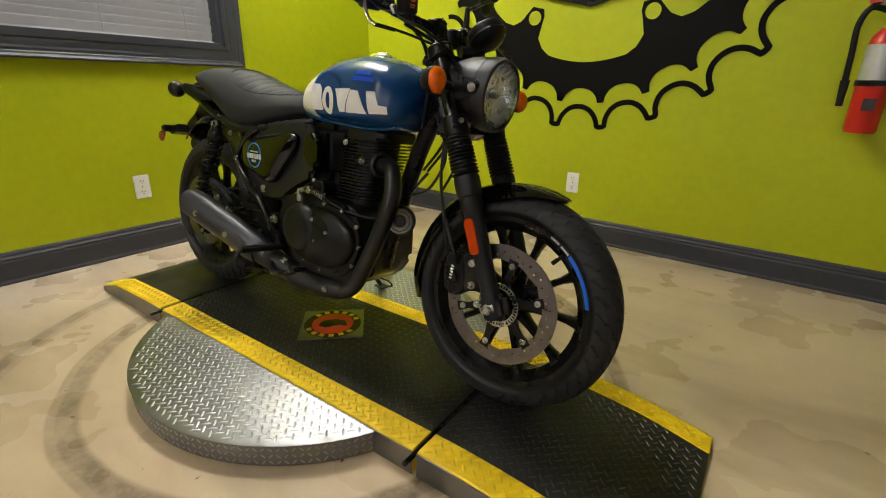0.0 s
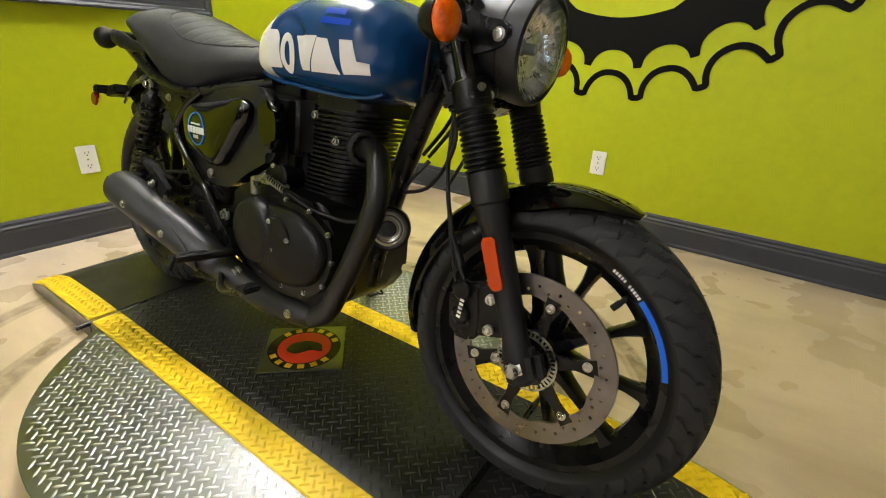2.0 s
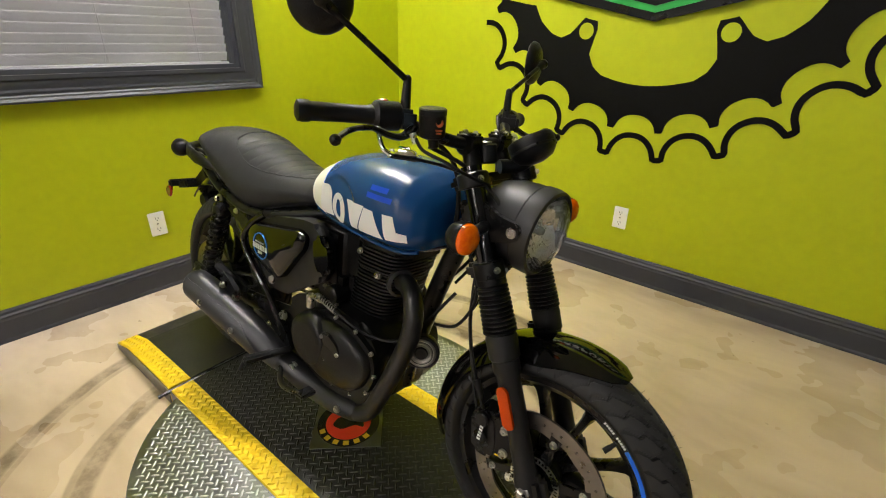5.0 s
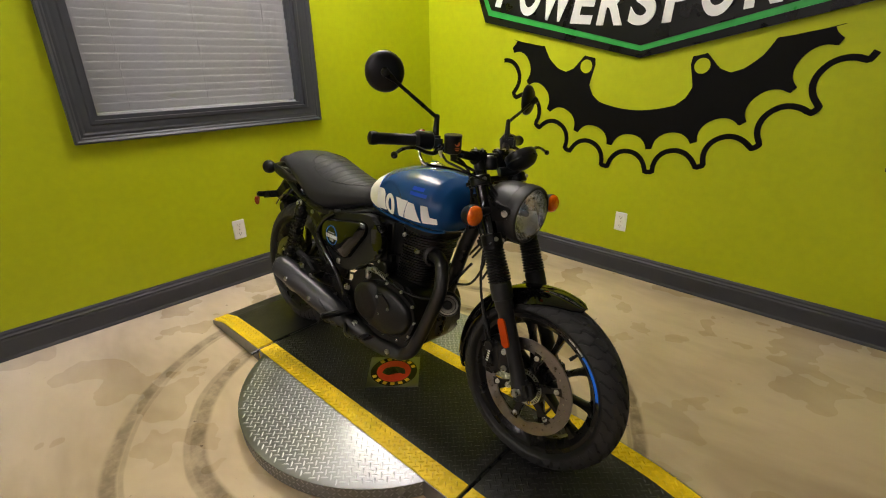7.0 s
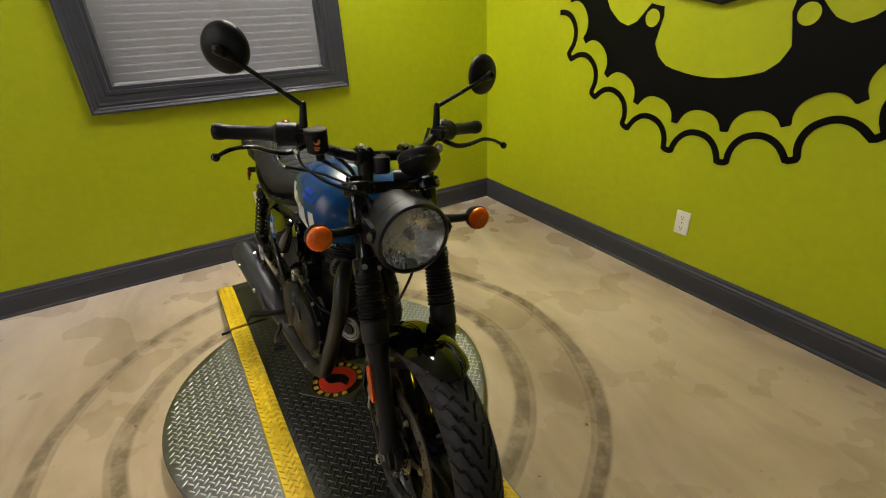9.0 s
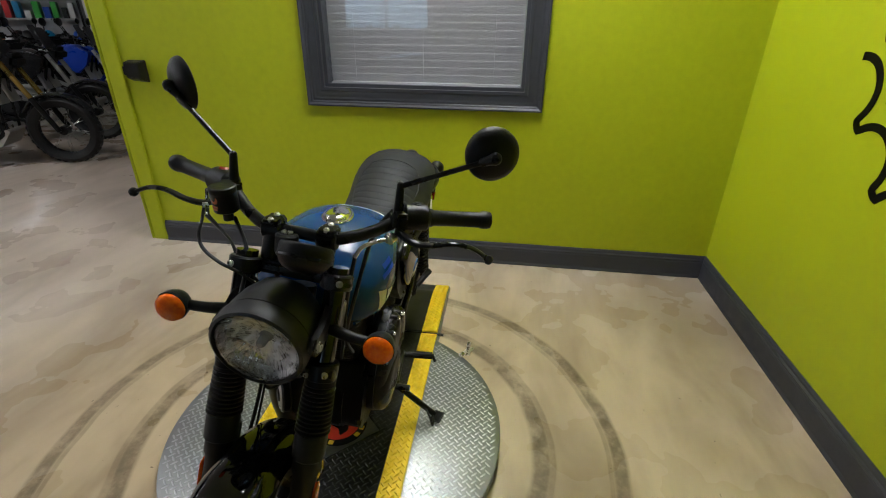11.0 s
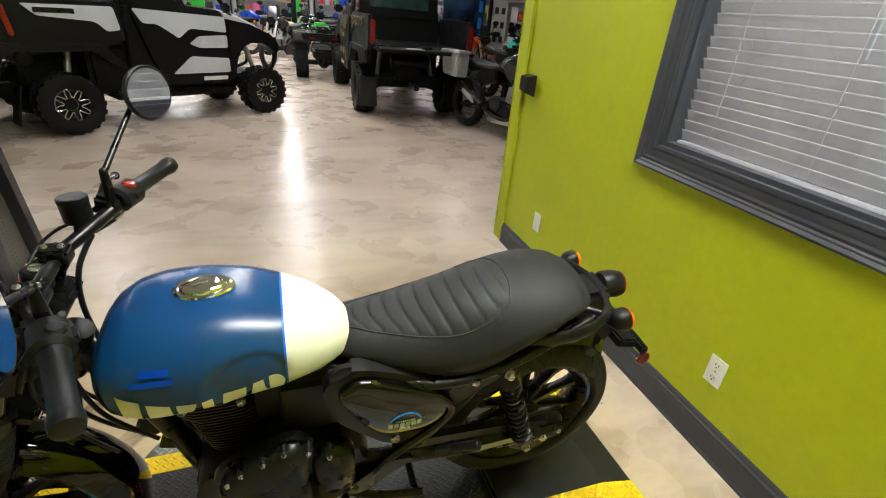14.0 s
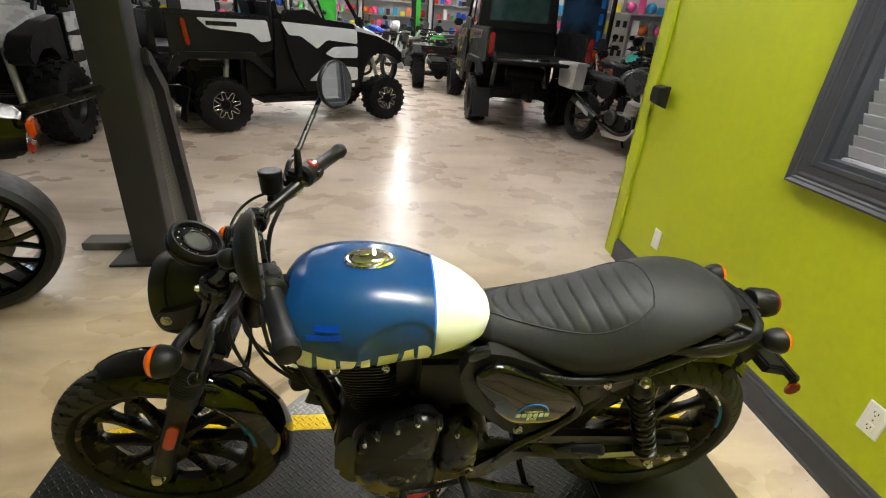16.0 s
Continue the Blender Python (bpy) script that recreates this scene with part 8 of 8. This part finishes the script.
def moto(m, paint, fork_mat, label, pannier=False, tall=1.0, dirt=False, group="row of motorcycles"):
    """A showroom motorcycle; x forward from the rear contact patch."""
    ob = empty("showroom_motorcycle", m, label, "motorcycle", group)
    rf, rr, wb = (0.335, 0.32, 1.52)
    spoke_wheel(ob, (0, 0, rr), rr, 0.14, ENGINE)
    spoke_wheel(ob, (wb, 0, rf), rf, 0.10, ENGINE)
    up = V((-0.42, 0, 0.9)).normalized()
    for s in (-1, 1):
        a = V((wb, s * 0.10, rf))
        part("fork_leg", rod(bmnew(), a, a + up * 0.36, 0.024, 0.026), ENGINE, ob)
        part("fork_tube", rod(bmnew(), a + up * 0.34, a + up * 0.72, 0.023), fork_mat, ob, "bright fork tube")
        part("swingarm", tube(bmnew(), [(0.55, s * 0.10, 0.42), (0.0, s * 0.12, rr)], 0.026, 10), ENGINE, ob)
        part("hand_guard", box(bmnew(), (1.13, s * 0.34, 1.12), (0.1, 0.2, 0.09), (0, 0, s * -20), 0.03), PLASTIC, ob)
        part("mirror", bmesh_ball((1.05, s * 0.36, 1.32), 0.06, 0.3, 1.2, 0.8), PLASTIC, ob)
        part("mirror_stalk", tube(bmnew(), [(1.08, s * 0.24, 1.12), (1.06, s * 0.34, 1.27)], 0.007, 6), SATIN, ob)
        side_plate(ob, "shroud", [(0.84, 0.80), (0.82, 0.97), (1.05, 1.03), (1.22, 0.96), (1.12, 0.80), (1.0, 0.70)], s * 0.13, s, paint, 0.05, 0.018, "painted tank shroud")
        part("frame_tube", tube(bmnew(), [(0.08, s * 0.08, 0.84), (0.50, s * 0.10, 0.70), (0.62, s * 0.12, 0.40)], 0.014, 8), SATIN, ob)
        part("frame_tube", tube(bmnew(), [(1.17, s * 0.04, 0.92), (1.08, s * 0.10, 0.60), (1.02, s * 0.12, 0.30), (0.66, s * 0.12, 0.26)], 0.014, 8), SATIN, ob)
        part("radiator", box(bmnew(), (1.10, s * 0.09, 0.72), (0.03, 0.13, 0.22), (0, -16, 0), 0.006), GREY_METAL, ob)
        side_plate(ob, "side_panel", [(0.30, 0.74), (0.34, 0.86), (0.62, 0.84), (0.66, 0.70), (0.45, 0.62)], s * 0.10, s, PLASTIC, 0.05, 0.015)
        part("footpeg", rod(bmnew(), (0.62, s * 0.12, 0.36), (0.62, s * 0.26, 0.36), 0.014), SATIN, ob)
        part("indicator", bmesh_ball((-0.12, s * 0.16, 0.84), 0.03, 1.3, 0.9, 0.8), AMBER_CORE, ob)
    part("engine", slab(bmnew(), rounded([(0.50, 0.34), (0.60, 0.26), (0.92, 0.28), (0.98, 0.38), (0.92, 0.48), (0.70, 0.50), (0.52, 0.48)], 0.05), side_frame(-0.13, 1), 0.26, 0.03, 3), ENGINE, ob)
    bm = bmnew()
    prof = [(0.0, 0.0)]
    for k in range(7):
        prof += [(0.075, 0.026 * k), (0.105, 0.026 * k + 0.004), (0.105, 0.026 * k + 0.014), (0.075, 0.026 * k + 0.018)]
    lathe(bm, (0.87, 0, 0.47), (0.2, 0, 0.98), prof + [(0.0, 0.18)], 20)
    part("cylinder", bm, GREY_METAL, ob, "finned grey cylinder")
    part("engine_cover", lathe(bmnew(), (0.70, -0.14, 0.44), (0, -1, 0), [(0.10, 0), (0.095, 0.03), (0.06, 0.045), (0.05, 0.04), (0, 0.042)], 28), POST_GREY, ob, "dark engine cover")
    part("skid_plate", slab(bmnew(), rounded([(0.55, 0.25), (0.62, 0.19), (1.0, 0.21), (1.12, 0.36), (1.08, 0.38), (0.96, 0.28)], 0.02), side_frame(-0.15, 1), 0.30, 0.01), GREY_METAL, ob, "silver skid plate")
    rows = []
    for x, w2, zt, zb in ((0.58, 0.08, 0.90, 0.82), (0.70, 0.14, 1.0, 0.80), (0.88, 0.17, 1.06, 0.78), (1.02, 0.15, 1.05, 0.80), (1.10, 0.09, 1.0, 0.85)):
        rows.append([V((x, w2 * math.cos(a), (zt + zb) / 2 + (zt - zb) / 2 * math.sin(a))) for a in [2 * math.pi * k / 20 for k in range(20)]])
    part("tank", loft(bmnew(), rows), paint, ob, "painted tank", angle=60)
    rows = []
    for x, w2, zt, zb in ((0.66, 0.08, 0.90, 0.84), (0.45, 0.13, 0.885, 0.80), (0.2, 0.14, 0.905, 0.82), (-0.02, 0.11, 0.93, 0.86), (-0.12, 0.05, 0.93, 0.88)):
        rows.append([V((x, w2 * math.copysign(abs(math.cos(a)) ** 0.6, math.cos(a)), (zt + zb) / 2 + (zt - zb) / 2 * math.copysign(abs(math.sin(a)) ** 0.6, math.sin(a)))) for a in [2 * math.pi * k / 20 for k in range(20)]])
    part("seat", loft(bmnew(), rows), VINYL, ob, angle=60)
    bm = bmnew()
    rows = []
    for k in range(13):
        a = radians(35 + 115 * k / 12)
        d = V((math.cos(a), 0, math.sin(a)))
        rr2 = rf + (0.12 if dirt else 0.04)
        rows.append([V((wb, 0, rf)) + d * (rr2 - 0.02 * q * q) + V((0, 0.065 * q, 0)) for q in (-1, -0.5, 0, 0.5, 1)] + [V((wb, 0, rf)) + d * (rr2 - 0.008 - 0.02 * q * q) + V((0, 0.06 * q, 0)) for q in (1, 0.5, 0, -0.5, -1)])
    part("front_mudguard", loft(bm, rows), paint, ob)
    part("tail", slab(bmnew(), rounded([(-0.28, 0.84), (-0.26, 0.90), (0.1, 0.88), (0.2, 0.80), (0.05, 0.78)], 0.02), side_frame(-0.07, 1), 0.14, 0.02), PLASTIC, ob)
    part("handlebar", tube(bmnew(), [(1.02, -0.40, 1.10), (1.08, -0.2, 1.10), (1.13, -0.06, 1.06), (1.13, 0.06, 1.06), (1.08, 0.2, 1.10), (1.02, 0.40, 1.10)], 0.015, 8), SATIN, ob)
    part("screen", slab(bmnew(), rounded([(-0.12, 0), (0.12, 0), (0.09, 0.26), (-0.09, 0.26)], 0.04), Matrix(((0, -0.35, 0.94, 1.25), (1, 0, 0, 0), (0, 0.94, 0.35, 1.02), (0, 0, 0, 1))), 0.006), shader("smoked_screen", (0.03, 0.03, 0.035), 0.1, coat=0.5), ob)
    part("headlamp", box(bmnew(), (1.29, 0, 1.0), (0.12, 0.22, 0.14), (0, 20, 0), 0.04), PLASTIC, ob)
    part("exhaust", tube(bmnew(), [(1.0, -0.10, 0.5), (1.05, -0.14, 0.34), (0.85, -0.17, 0.27), (0.5, -0.18, 0.36)], 0.021, 10), ENGINE, ob)
    part("silencer", rod(bmnew(), (0.48, -0.19, 0.38), (0.02, -0.22, 0.58), 0.045, 0.055, edge=0.01, seg=20), ENGINE, ob, "dark silencer")
    part("heat_shield", slab(bmnew(), rounded([(0.16, 0.515), (0.18, 0.565), (0.42, 0.445), (0.42, 0.395)], 0.02), side_frame(-0.275, -1), 0.012, 0.004), PANNIER, ob, "silver heat shield")
    part("side_stand", tube(bmnew(), [(0.62, 0.12, 0.3), (0.58, 0.30, 0.012)], 0.012, 8), SATIN, ob)
    if pannier:
        for s in (-1,):
            bm = bmnew()
            loft(bm, [[V((-0.16, s * 0.22, 0.71)), V((0.18, s * 0.22, 0.68)), V((0.20, s * 0.22, 0.97)), V((-0.18, s * 0.22, 0.97))], [V((-0.14, s * 0.40, 0.71)), V((0.14, s * 0.40, 0.69)), V((0.18, s * 0.40, 0.97)), V((-0.18, s * 0.40, 0.97))]])
            bmesh.ops.bevel(bm, geom=bm.edges[:], offset=0.015, segments=2, affect="EDGES")
            pn = part("pannier", bm, PANNIER, ob, "square aluminium pannier")
            part("pannier_lid", box(bmnew(), (0.01, s * 0.31, 0.99), (0.40, 0.21, 0.04), bev=0.012), PANNIER, pn)
            part("pannier_print", box(bmnew(), (0.0, s * 0.403, 0.83), (0.20, 0.004, 0.15), (0, 0, 0), 0.002), GREY_METAL, pn)
            part("pannier_reflector", box(bmnew(), (-0.176, s * 0.34, 0.8), (0.004, 0.05, 0.06)), RED_LENS, pn)
    return ob


moto(heading(-1.10, -7.12, 109), GREY_PAINT, GOLD, "dark grey adventure motorcycle with a square aluminium pannier", pannier=True)
black_bike = moto(heading(-2.12, -7.66, 109), shader("black_tank_paint", (0.01, 0.01, 0.011), 0.2, coat=0.6), GREY_METAL, "black naked motorcycle in the showroom row")
moto(heading(-3.05, -7.9, 108), BLUE_PLASTIC, GREY_METAL, "blue off-road motorcycle in the showroom row", dirt=True)
grey_bike = moto(heading(-3.95, -8.1, 108), GREY_PAINT, GREY_METAL, "grey motorcycle in the showroom row")
moto(heading(-4.85, -8.3, 108), shader("pearl_white_paint", (0.6, 0.6, 0.6), 0.25, coat=0.5), GREY_METAL, "white and black motorcycle in the showroom row")
moto(heading(-2.4, -11.6, 100), shader("orange_plastic", (0.7, 0.1, 0.01), 0.3), GREY_METAL, "orange off-road motorcycle beside the gear wall", dirt=True)
moto(heading(-3.6, -12.0, 100), shader("teal_plastic", (0.01, 0.33, 0.28), 0.3), GREY_METAL, "teal off-road motorcycle beside the gear wall", dirt=True)
moto(heading(2.1, -15.6, 20), GREEN_PLASTIC, GREY_METAL, "green off-road motorcycle at the back of the showroom", dirt=True)
moto(heading(1.2, -17.6, 0), BLUE_PLASTIC, GREY_METAL, "blue off-road motorcycle at the back of the showroom", dirt=True)
moto(heading(-0.6, -18.0, 0), shader("white_plastic", (0.65, 0.66, 0.68), 0.3), GREY_METAL, "white off-road motorcycle at the back of the showroom", dirt=True)
moto(heading(3.6, -16.6, 10), GREEN_PLASTIC, GREY_METAL, "green dirt motorcycle beside the back shelves", dirt=True)
for k, (x, y, a) in enumerate(((-2.5, -9.7, 106), (-3.4, -9.9, 110), (-4.35, -10.1, 107), (-5.3, -10.2, 109), (-5.8, -8.5, 108), (-6.7, -8.8, 107), (-7.6, -9.0, 110), (0.9, -13.9, 62), (2.7, -14.3, 48), (-0.3, -15.4, 40), (4.5, -14.9, 35), (14.9, -10.6, 170), (14.8, -9.3, 175), (15.0, -8.1, 165), (14.8, -7.2, 172), (14.9, -6.2, 168), (14.9, -5.2, 173))):
    copy_thing(grey_bike if k % 3 == 1 else black_bike, heading(x, y, a))

# lift post near the turntable
post = empty("lift_post", pose(2.91, -3.37, 0, 0, 0, 4), "tall dark grey vehicle lift post bolted to the floor", "lift post")
part("column", slab(bmnew(), rounded([(-0.10, 0.0), (0.10, 0.0), (0.10, 0.13), (-0.10, 0.13)], 0.012), pose(0, 0, 0.012), 3.3), POST_GREY, post)
part("base_plate", box(bmnew(), (0.02, 0.0, 0.008), (0.40, 0.36, 0.016), bev=0.003), POST_GREY, post)
WEB_GREY = shader("grey_web_plate", (0.13, 0.125, 0.118), 0.5, metal=0.3, vary=0.2, scale=6)
web_m = Matrix(((0, 0, 1, -0.075), (1, 0, 0, 0), (0, 1, 0, 0.012), (0, 0, 0, 1)))
web = part("web_plate", slab(bmnew(), [(-0.32, 0), (0.004, 0), (0.004, 1.06), (-0.03, 1.06), (-0.13, 0.92)], web_m, 0.008, 0.001), WEB_GREY, post, "perforated grey web plate")
bm = bmnew()
for k in range(34):
    for j in range(2):
        y, z = -0.045 - 0.035 * j - (0.9 - k * 0.026) * 0.07, 0.06 + k * 0.026
        lathe(bm, (-0.075, y, z), (-1, 0, 0), [(0, 0), (0.0042, 0), (0.0042, 0.0008), (0, 0.0008)], 8)
tagged(part("web_holes", bm, SLOT_DARK, web), kind="stuff")
bm = slab(bmnew(), [(-0.37, 0), (-0.29, 0), (-0.12, 0.92), (-0.02, 1.05), (0.01, 1.06), (0.01, 1.14), (-0.03, 1.12), (-0.185, 0.95)], Matrix(((0, 0, 1, -0.13), (1, 0, 0, 0), (0, 1, 0, 0.012), (0, 0, 0, 1))), 0.09, 0.004)
part("brace", bm, POST_GREY, post, "bent steel brace plate")
part("slot", box(bmnew(), (-0.101, 0.05, 1.02), (0.004, 0.016, 0.10), bev=0.006), SLOT_DARK, post)
part("swing_arm", tube(bmnew(), [(0.05, 0.10, 0.97), (0.35, 0.22, 0.87), (0.95, 0.46, 0.68)], 0.03, 8), SATIN, post, "dark lifting arm")
bm = box(bmnew(), (0.32, -0.10, 0.025), (0.26, 0.13, 0.05), bev=0.006)
part("foot", bm, GALVANISED, post)

# rear corner of a low three-wheeler beside the post
trike = empty("three_wheeler", pose(4.0, -2.55, 0, 0, 0, 207), "black open three-wheeler with a black multi-spoke rear wheel", "vehicle")
c = V((0.62, 0, 0.33))
wh = part("wheel", lathe(bmnew(), c, (0, -1, 0), [(0.262, -0.10), (0.262, 0.10), (0.250, 0.115), (0.238, 0.10), (0.234, -0.09)], 48), GLOSS, trike, "gloss black multi-spoke wheel")
for k in range(10):
    a = 2 * math.pi * k / 10
    bm = bmnew()
    for da in (-0.16, 0.16):
        tube(bm, [c + V((0.04 * math.cos(a), -0.085, 0.04 * math.sin(a))), c + V((0.13 * math.cos(a), -0.095, 0.13 * math.sin(a))), c + V((0.242 * math.cos(a + da), -0.098, 0.242 * math.sin(a + da)))], 0.0155, 8)
    part("spoke", bm, GLOSS, wh)
part("brake_disc", lathe(bmnew(), c + V((0, -0.02, 0)), (0, -1, 0), [(0.05, 0), (0.15, 0), (0.15, 0.008), (0.05, 0.008)], 40, closed=True), DISC, wh, "steel brake disc")
part("hub_cap", lathe(bmnew(), c + V((0, -0.08, 0)), (0, -1, 0), [(0.05, 0), (0.05, 0.02), (0.035, 0.03), (0, 0.032)], 24), GLOSS, wh)
h2 = 0.13
part("tyre", lathe(bmnew(), c, (0, 1, 0), [(0.262, -h2 * 0.85), (0.292, -h2), (0.32, -h2 * 0.85), (0.33, -h2 * 0.4), (0.33, h2 * 0.4), (0.32, h2 * 0.85), (0.292, h2), (0.262, h2 * 0.85)], 64), RUBBER, wh, "low-profile road tyre")
part("fender", slab(bmnew(), rounded([(0.92, 0.715), (0.945, 0.87), (0.66, 0.94), (-0.3, 0.96), (-0.3, 0.70), (0.3, 0.70)], 0.04), side_frame(-0.10, 1), 0.30, 0.03), GLOSS, trike)
part("body", box(bmnew(), (-0.35, 0.15, 0.55), (0.9, 0.6, 0.5), bev=0.06), GLOSS, trike)
part("tail_light", box(bmnew(), (0.955, -0.02, 0.83), (0.03, 0.14, 0.07), bev=0.01), ORANGE_REFLECTOR, trike, "orange tail light")
part("tail_light", box(bmnew(), (0.935, -0.02, 0.745), (0.03, 0.10, 0.05), bev=0.01), RED_LENS, trike, "red tail light")

# banner, poster stand and shelves at the back
banner = empty("tall_banner", pose(-2.2, -10.6, 0, 0, 0, 8), "tall dark blue and black display banner on a stand", "banner")
part("cloth", box(bmnew(), (0, 0, 1.4), (0.95, 0.03, 2.3), bev=0.006), shader("dark_banner_cloth", (0.006, 0.014, 0.035), 0.5, vary=0.6, scale=3, second=(0.03, 0.09, 0.2)), banner, "dark blue printed cloth")
part("letter_bar", box(bmnew(), (0.1, 0.017, 2.05), (0.4, 0.004, 0.09)), WHITE_DECAL, banner, "white lettering bar")
for k in range(4):
    part("letter_bar", box(bmnew(), (-0.37, 0.017, 1.0 + 0.3 * k), (0.09, 0.004, 0.2)), CYAN_DECAL, banner, "blue lettering bar")
part("stand_foot", box(bmnew(), (0, 0, 0.12), (0.9, 0.4, 0.24), bev=0.02), UTV_BLACK, banner)
part("head_board", box(bmnew(), (0.2, 0, 2.7), (1.9, 0.10, 0.26), bev=0.01), GREY_PAINT, banner)
stand = empty("poster_stand", pose(-3.05, -10.75, 0, 0, 0, 8), "white poster stand with rows of dark glove pictures", "poster stand")
part("board", box(bmnew(), (0, 0, 1.15), (0.36, 0.03, 1.2), bev=0.006), WHITE_PAINT, stand)
for k in range(4):
    for dx in (-0.08, 0.08):
        part("picture", box(bmnew(), (dx, 0.017, 0.75 + 0.27 * k), (0.09, 0.003, 0.12), bev=0.001), SLOT_DARK, stand, "dark glove picture")
part("pole", rod(bmnew(), (0.23, 0, 0), (0.23, 0, 2.6), 0.045), UTV_BLACK, stand)
gp = empty("green_column", pose(0.62, -19.0, 0), "slim bright green display column", "column")
part("shaft", box(bmnew(), (0, 0, 1.6), (0.16, 0.16, 3.2), bev=0.01), GREEN_PLASTIC, gp)
part("shaft_back", box(bmnew(), (0.16, 0, 1.6), (0.16, 0.16, 3.2), bev=0.01), UTV_BLACK, gp)
fl = empty("feather_flag", pose(3.0, -14.2, 0, 0, 0, 15), "bright green feather flag on a pole", "flag")
bm = slab(bmnew(), rounded([(-0.05, 0.9), (0.18, 1.0), (0.48, 1.7), (0.42, 2.5), (0.1, 2.9), (-0.05, 2.6)], 0.12), Matrix(((1, 0, 0, 0), (0, 0, 1, 0), (0, 1, 0, 0), (0, 0, 0, 1))), 0.012)
part("cloth", bm, GREEN_PLASTIC, fl)
part("pole", rod(bmnew(), (-0.05, 0, 0), (-0.05, 0, 2.8), 0.014), GREY_METAL, fl)

rnd = random.Random(11)
palette = [shader("goods_%s" % n, c, 0.4, vary=0.1) for n, c in (("red", (0.5, 0.02, 0.02)), ("blue", (0.01, 0.06, 0.4)), ("sky", (0.02, 0.25, 0.5)), ("yellow", (0.6, 0.5, 0.02)), ("green", (0.05, 0.4, 0.05)), ("white", (0.7, 0.7, 0.7)), ("black", (0.012, 0.012, 0.012)), ("orange", (0.65, 0.15, 0.02)), ("pink", (0.6, 0.08, 0.25)), ("grey", (0.2, 0.2, 0.21)))]


def shelf_unit(m, width, rows_n, label):
    ob = empty("display_shelf", m, label, "shelf")
    part("back_panel", box(bmnew(), (0, 0.0, 1.35), (width, 0.05, 2.6), bev=0.005), PEGBOARD, ob)
    for k in range(rows_n):
        part("shelf_board", box(bmnew(), (0, 0.2, 0.35 + k * 0.5), (width, 0.4, 0.03), bev=0.004), GREY_METAL, ob)
    for s in (-1, 1):
        part("upright", box(bmnew(), (s * width / 2, 0.2, 1.35), (0.05, 0.42, 2.7), bev=0.005), UTV_BLACK, ob)
    return ob


def goods(m, width, rows_n):
    """Boxes and helmets standing on the shelves, each a thing of its own."""
    for k in range(rows_n):
        x = -width / 2 + 0.12
        while x < width / 2 - 0.15:
            w = rnd.uniform(0.07, 0.2)
            hgt = rnd.uniform(0.14, 0.36)
            pm = m @ pose(x + w / 2, 0.22, 0.368 + k * 0.5)
            mt = rnd.choice(palette)
            if rnd.random() < 0.18:
                ob = tagged(link_mesh("helmet", bmesh_ball((0, 0, 0.13), 0.13, 1.0, 1.15, 1.0, 14, 9), mt), "coloured helmet on the display shelf", "helmet", "helmets on the shelves")
            else:
                ob = tagged(link_mesh("box", box(bmnew(), (0, 0, hgt / 2), (w, 0.24, hgt), bev=0.008), mt), "coloured product box on the display shelf", "box", "boxes on the shelves")
            ob.matrix_world = pm
            x += w + rnd.uniform(0.03, 0.12)


for x, y, w, a in ((-1.2, -20.6, 2.4, 0), (1.4, -20.6, 2.4, 0), (4.0, -20.6, 2.4, 0), (6.6, -20.6, 2.4, 0), (-3.9, -20.6, 2.4, 0), (-4.75, -13.6, 2.4, -24), (-7.4, -12.2, 2.6, -55), (8.6, -17.0, 2.4, -30)):
    m = pose(x, y, 0, 0, 0, a)
    shelf_unit(m, w, 4, "dark display shelf stocked with riding gear")
    goods(m, w, 4)
# jerseys hung on the back wall
for k in range(14):
    x = -6 + k * 0.95
    ob = tagged(link_mesh("jersey", slab(bmnew(), rounded([(-0.3, -0.35), (0.3, -0.35), (0.3, 0.2), (0.5, 0.05), (0.55, 0.2), (0.25, 0.45), (-0.25, 0.45), (-0.55, 0.2), (-0.5, 0.05), (-0.3, 0.2)], 0.05), Matrix(((1, 0, 0, 0), (0, 0, 1, 0), (0, 1, 0, 0), (0, 0, 0, 1))), 0.03, 0.008), palette[(k * 7) % 10]), "coloured riding jersey hung on the back wall", "jersey", "jerseys on the wall")
    ob.matrix_world = pose(x, -25.95, 2.6)
for x, y, z, w, hgt, mt in ((-5.9, -25.97, 3.2, 1.4, 0.7, 2), (3.0, -25.97, 3.3, 2.0, 0.5, 5)):
    ob = tagged(link_mesh("wall_poster", box(bmnew(), (0, 0, 0), (w, 0.03, hgt), bev=0.004), palette[mt]), "framed coloured poster on the back wall", "poster")
    ob.matrix_world = pose(x, y, z)
# dark framed pictures and a doorway on the far west wall
for y, z, w, hgt in ((-9.0, 2.2, 0.8, 0.6), (-6.0, 1.9, 1.8, 1.4)):
    ob = tagged(link_mesh("wall_picture", box(bmnew(), (0, 0, 0), (0.04, w, hgt), bev=0.006), SIGN_BLACK), "dark framed picture on the far wall", "picture")
    ob.matrix_world = pose(-13.96, y, z)
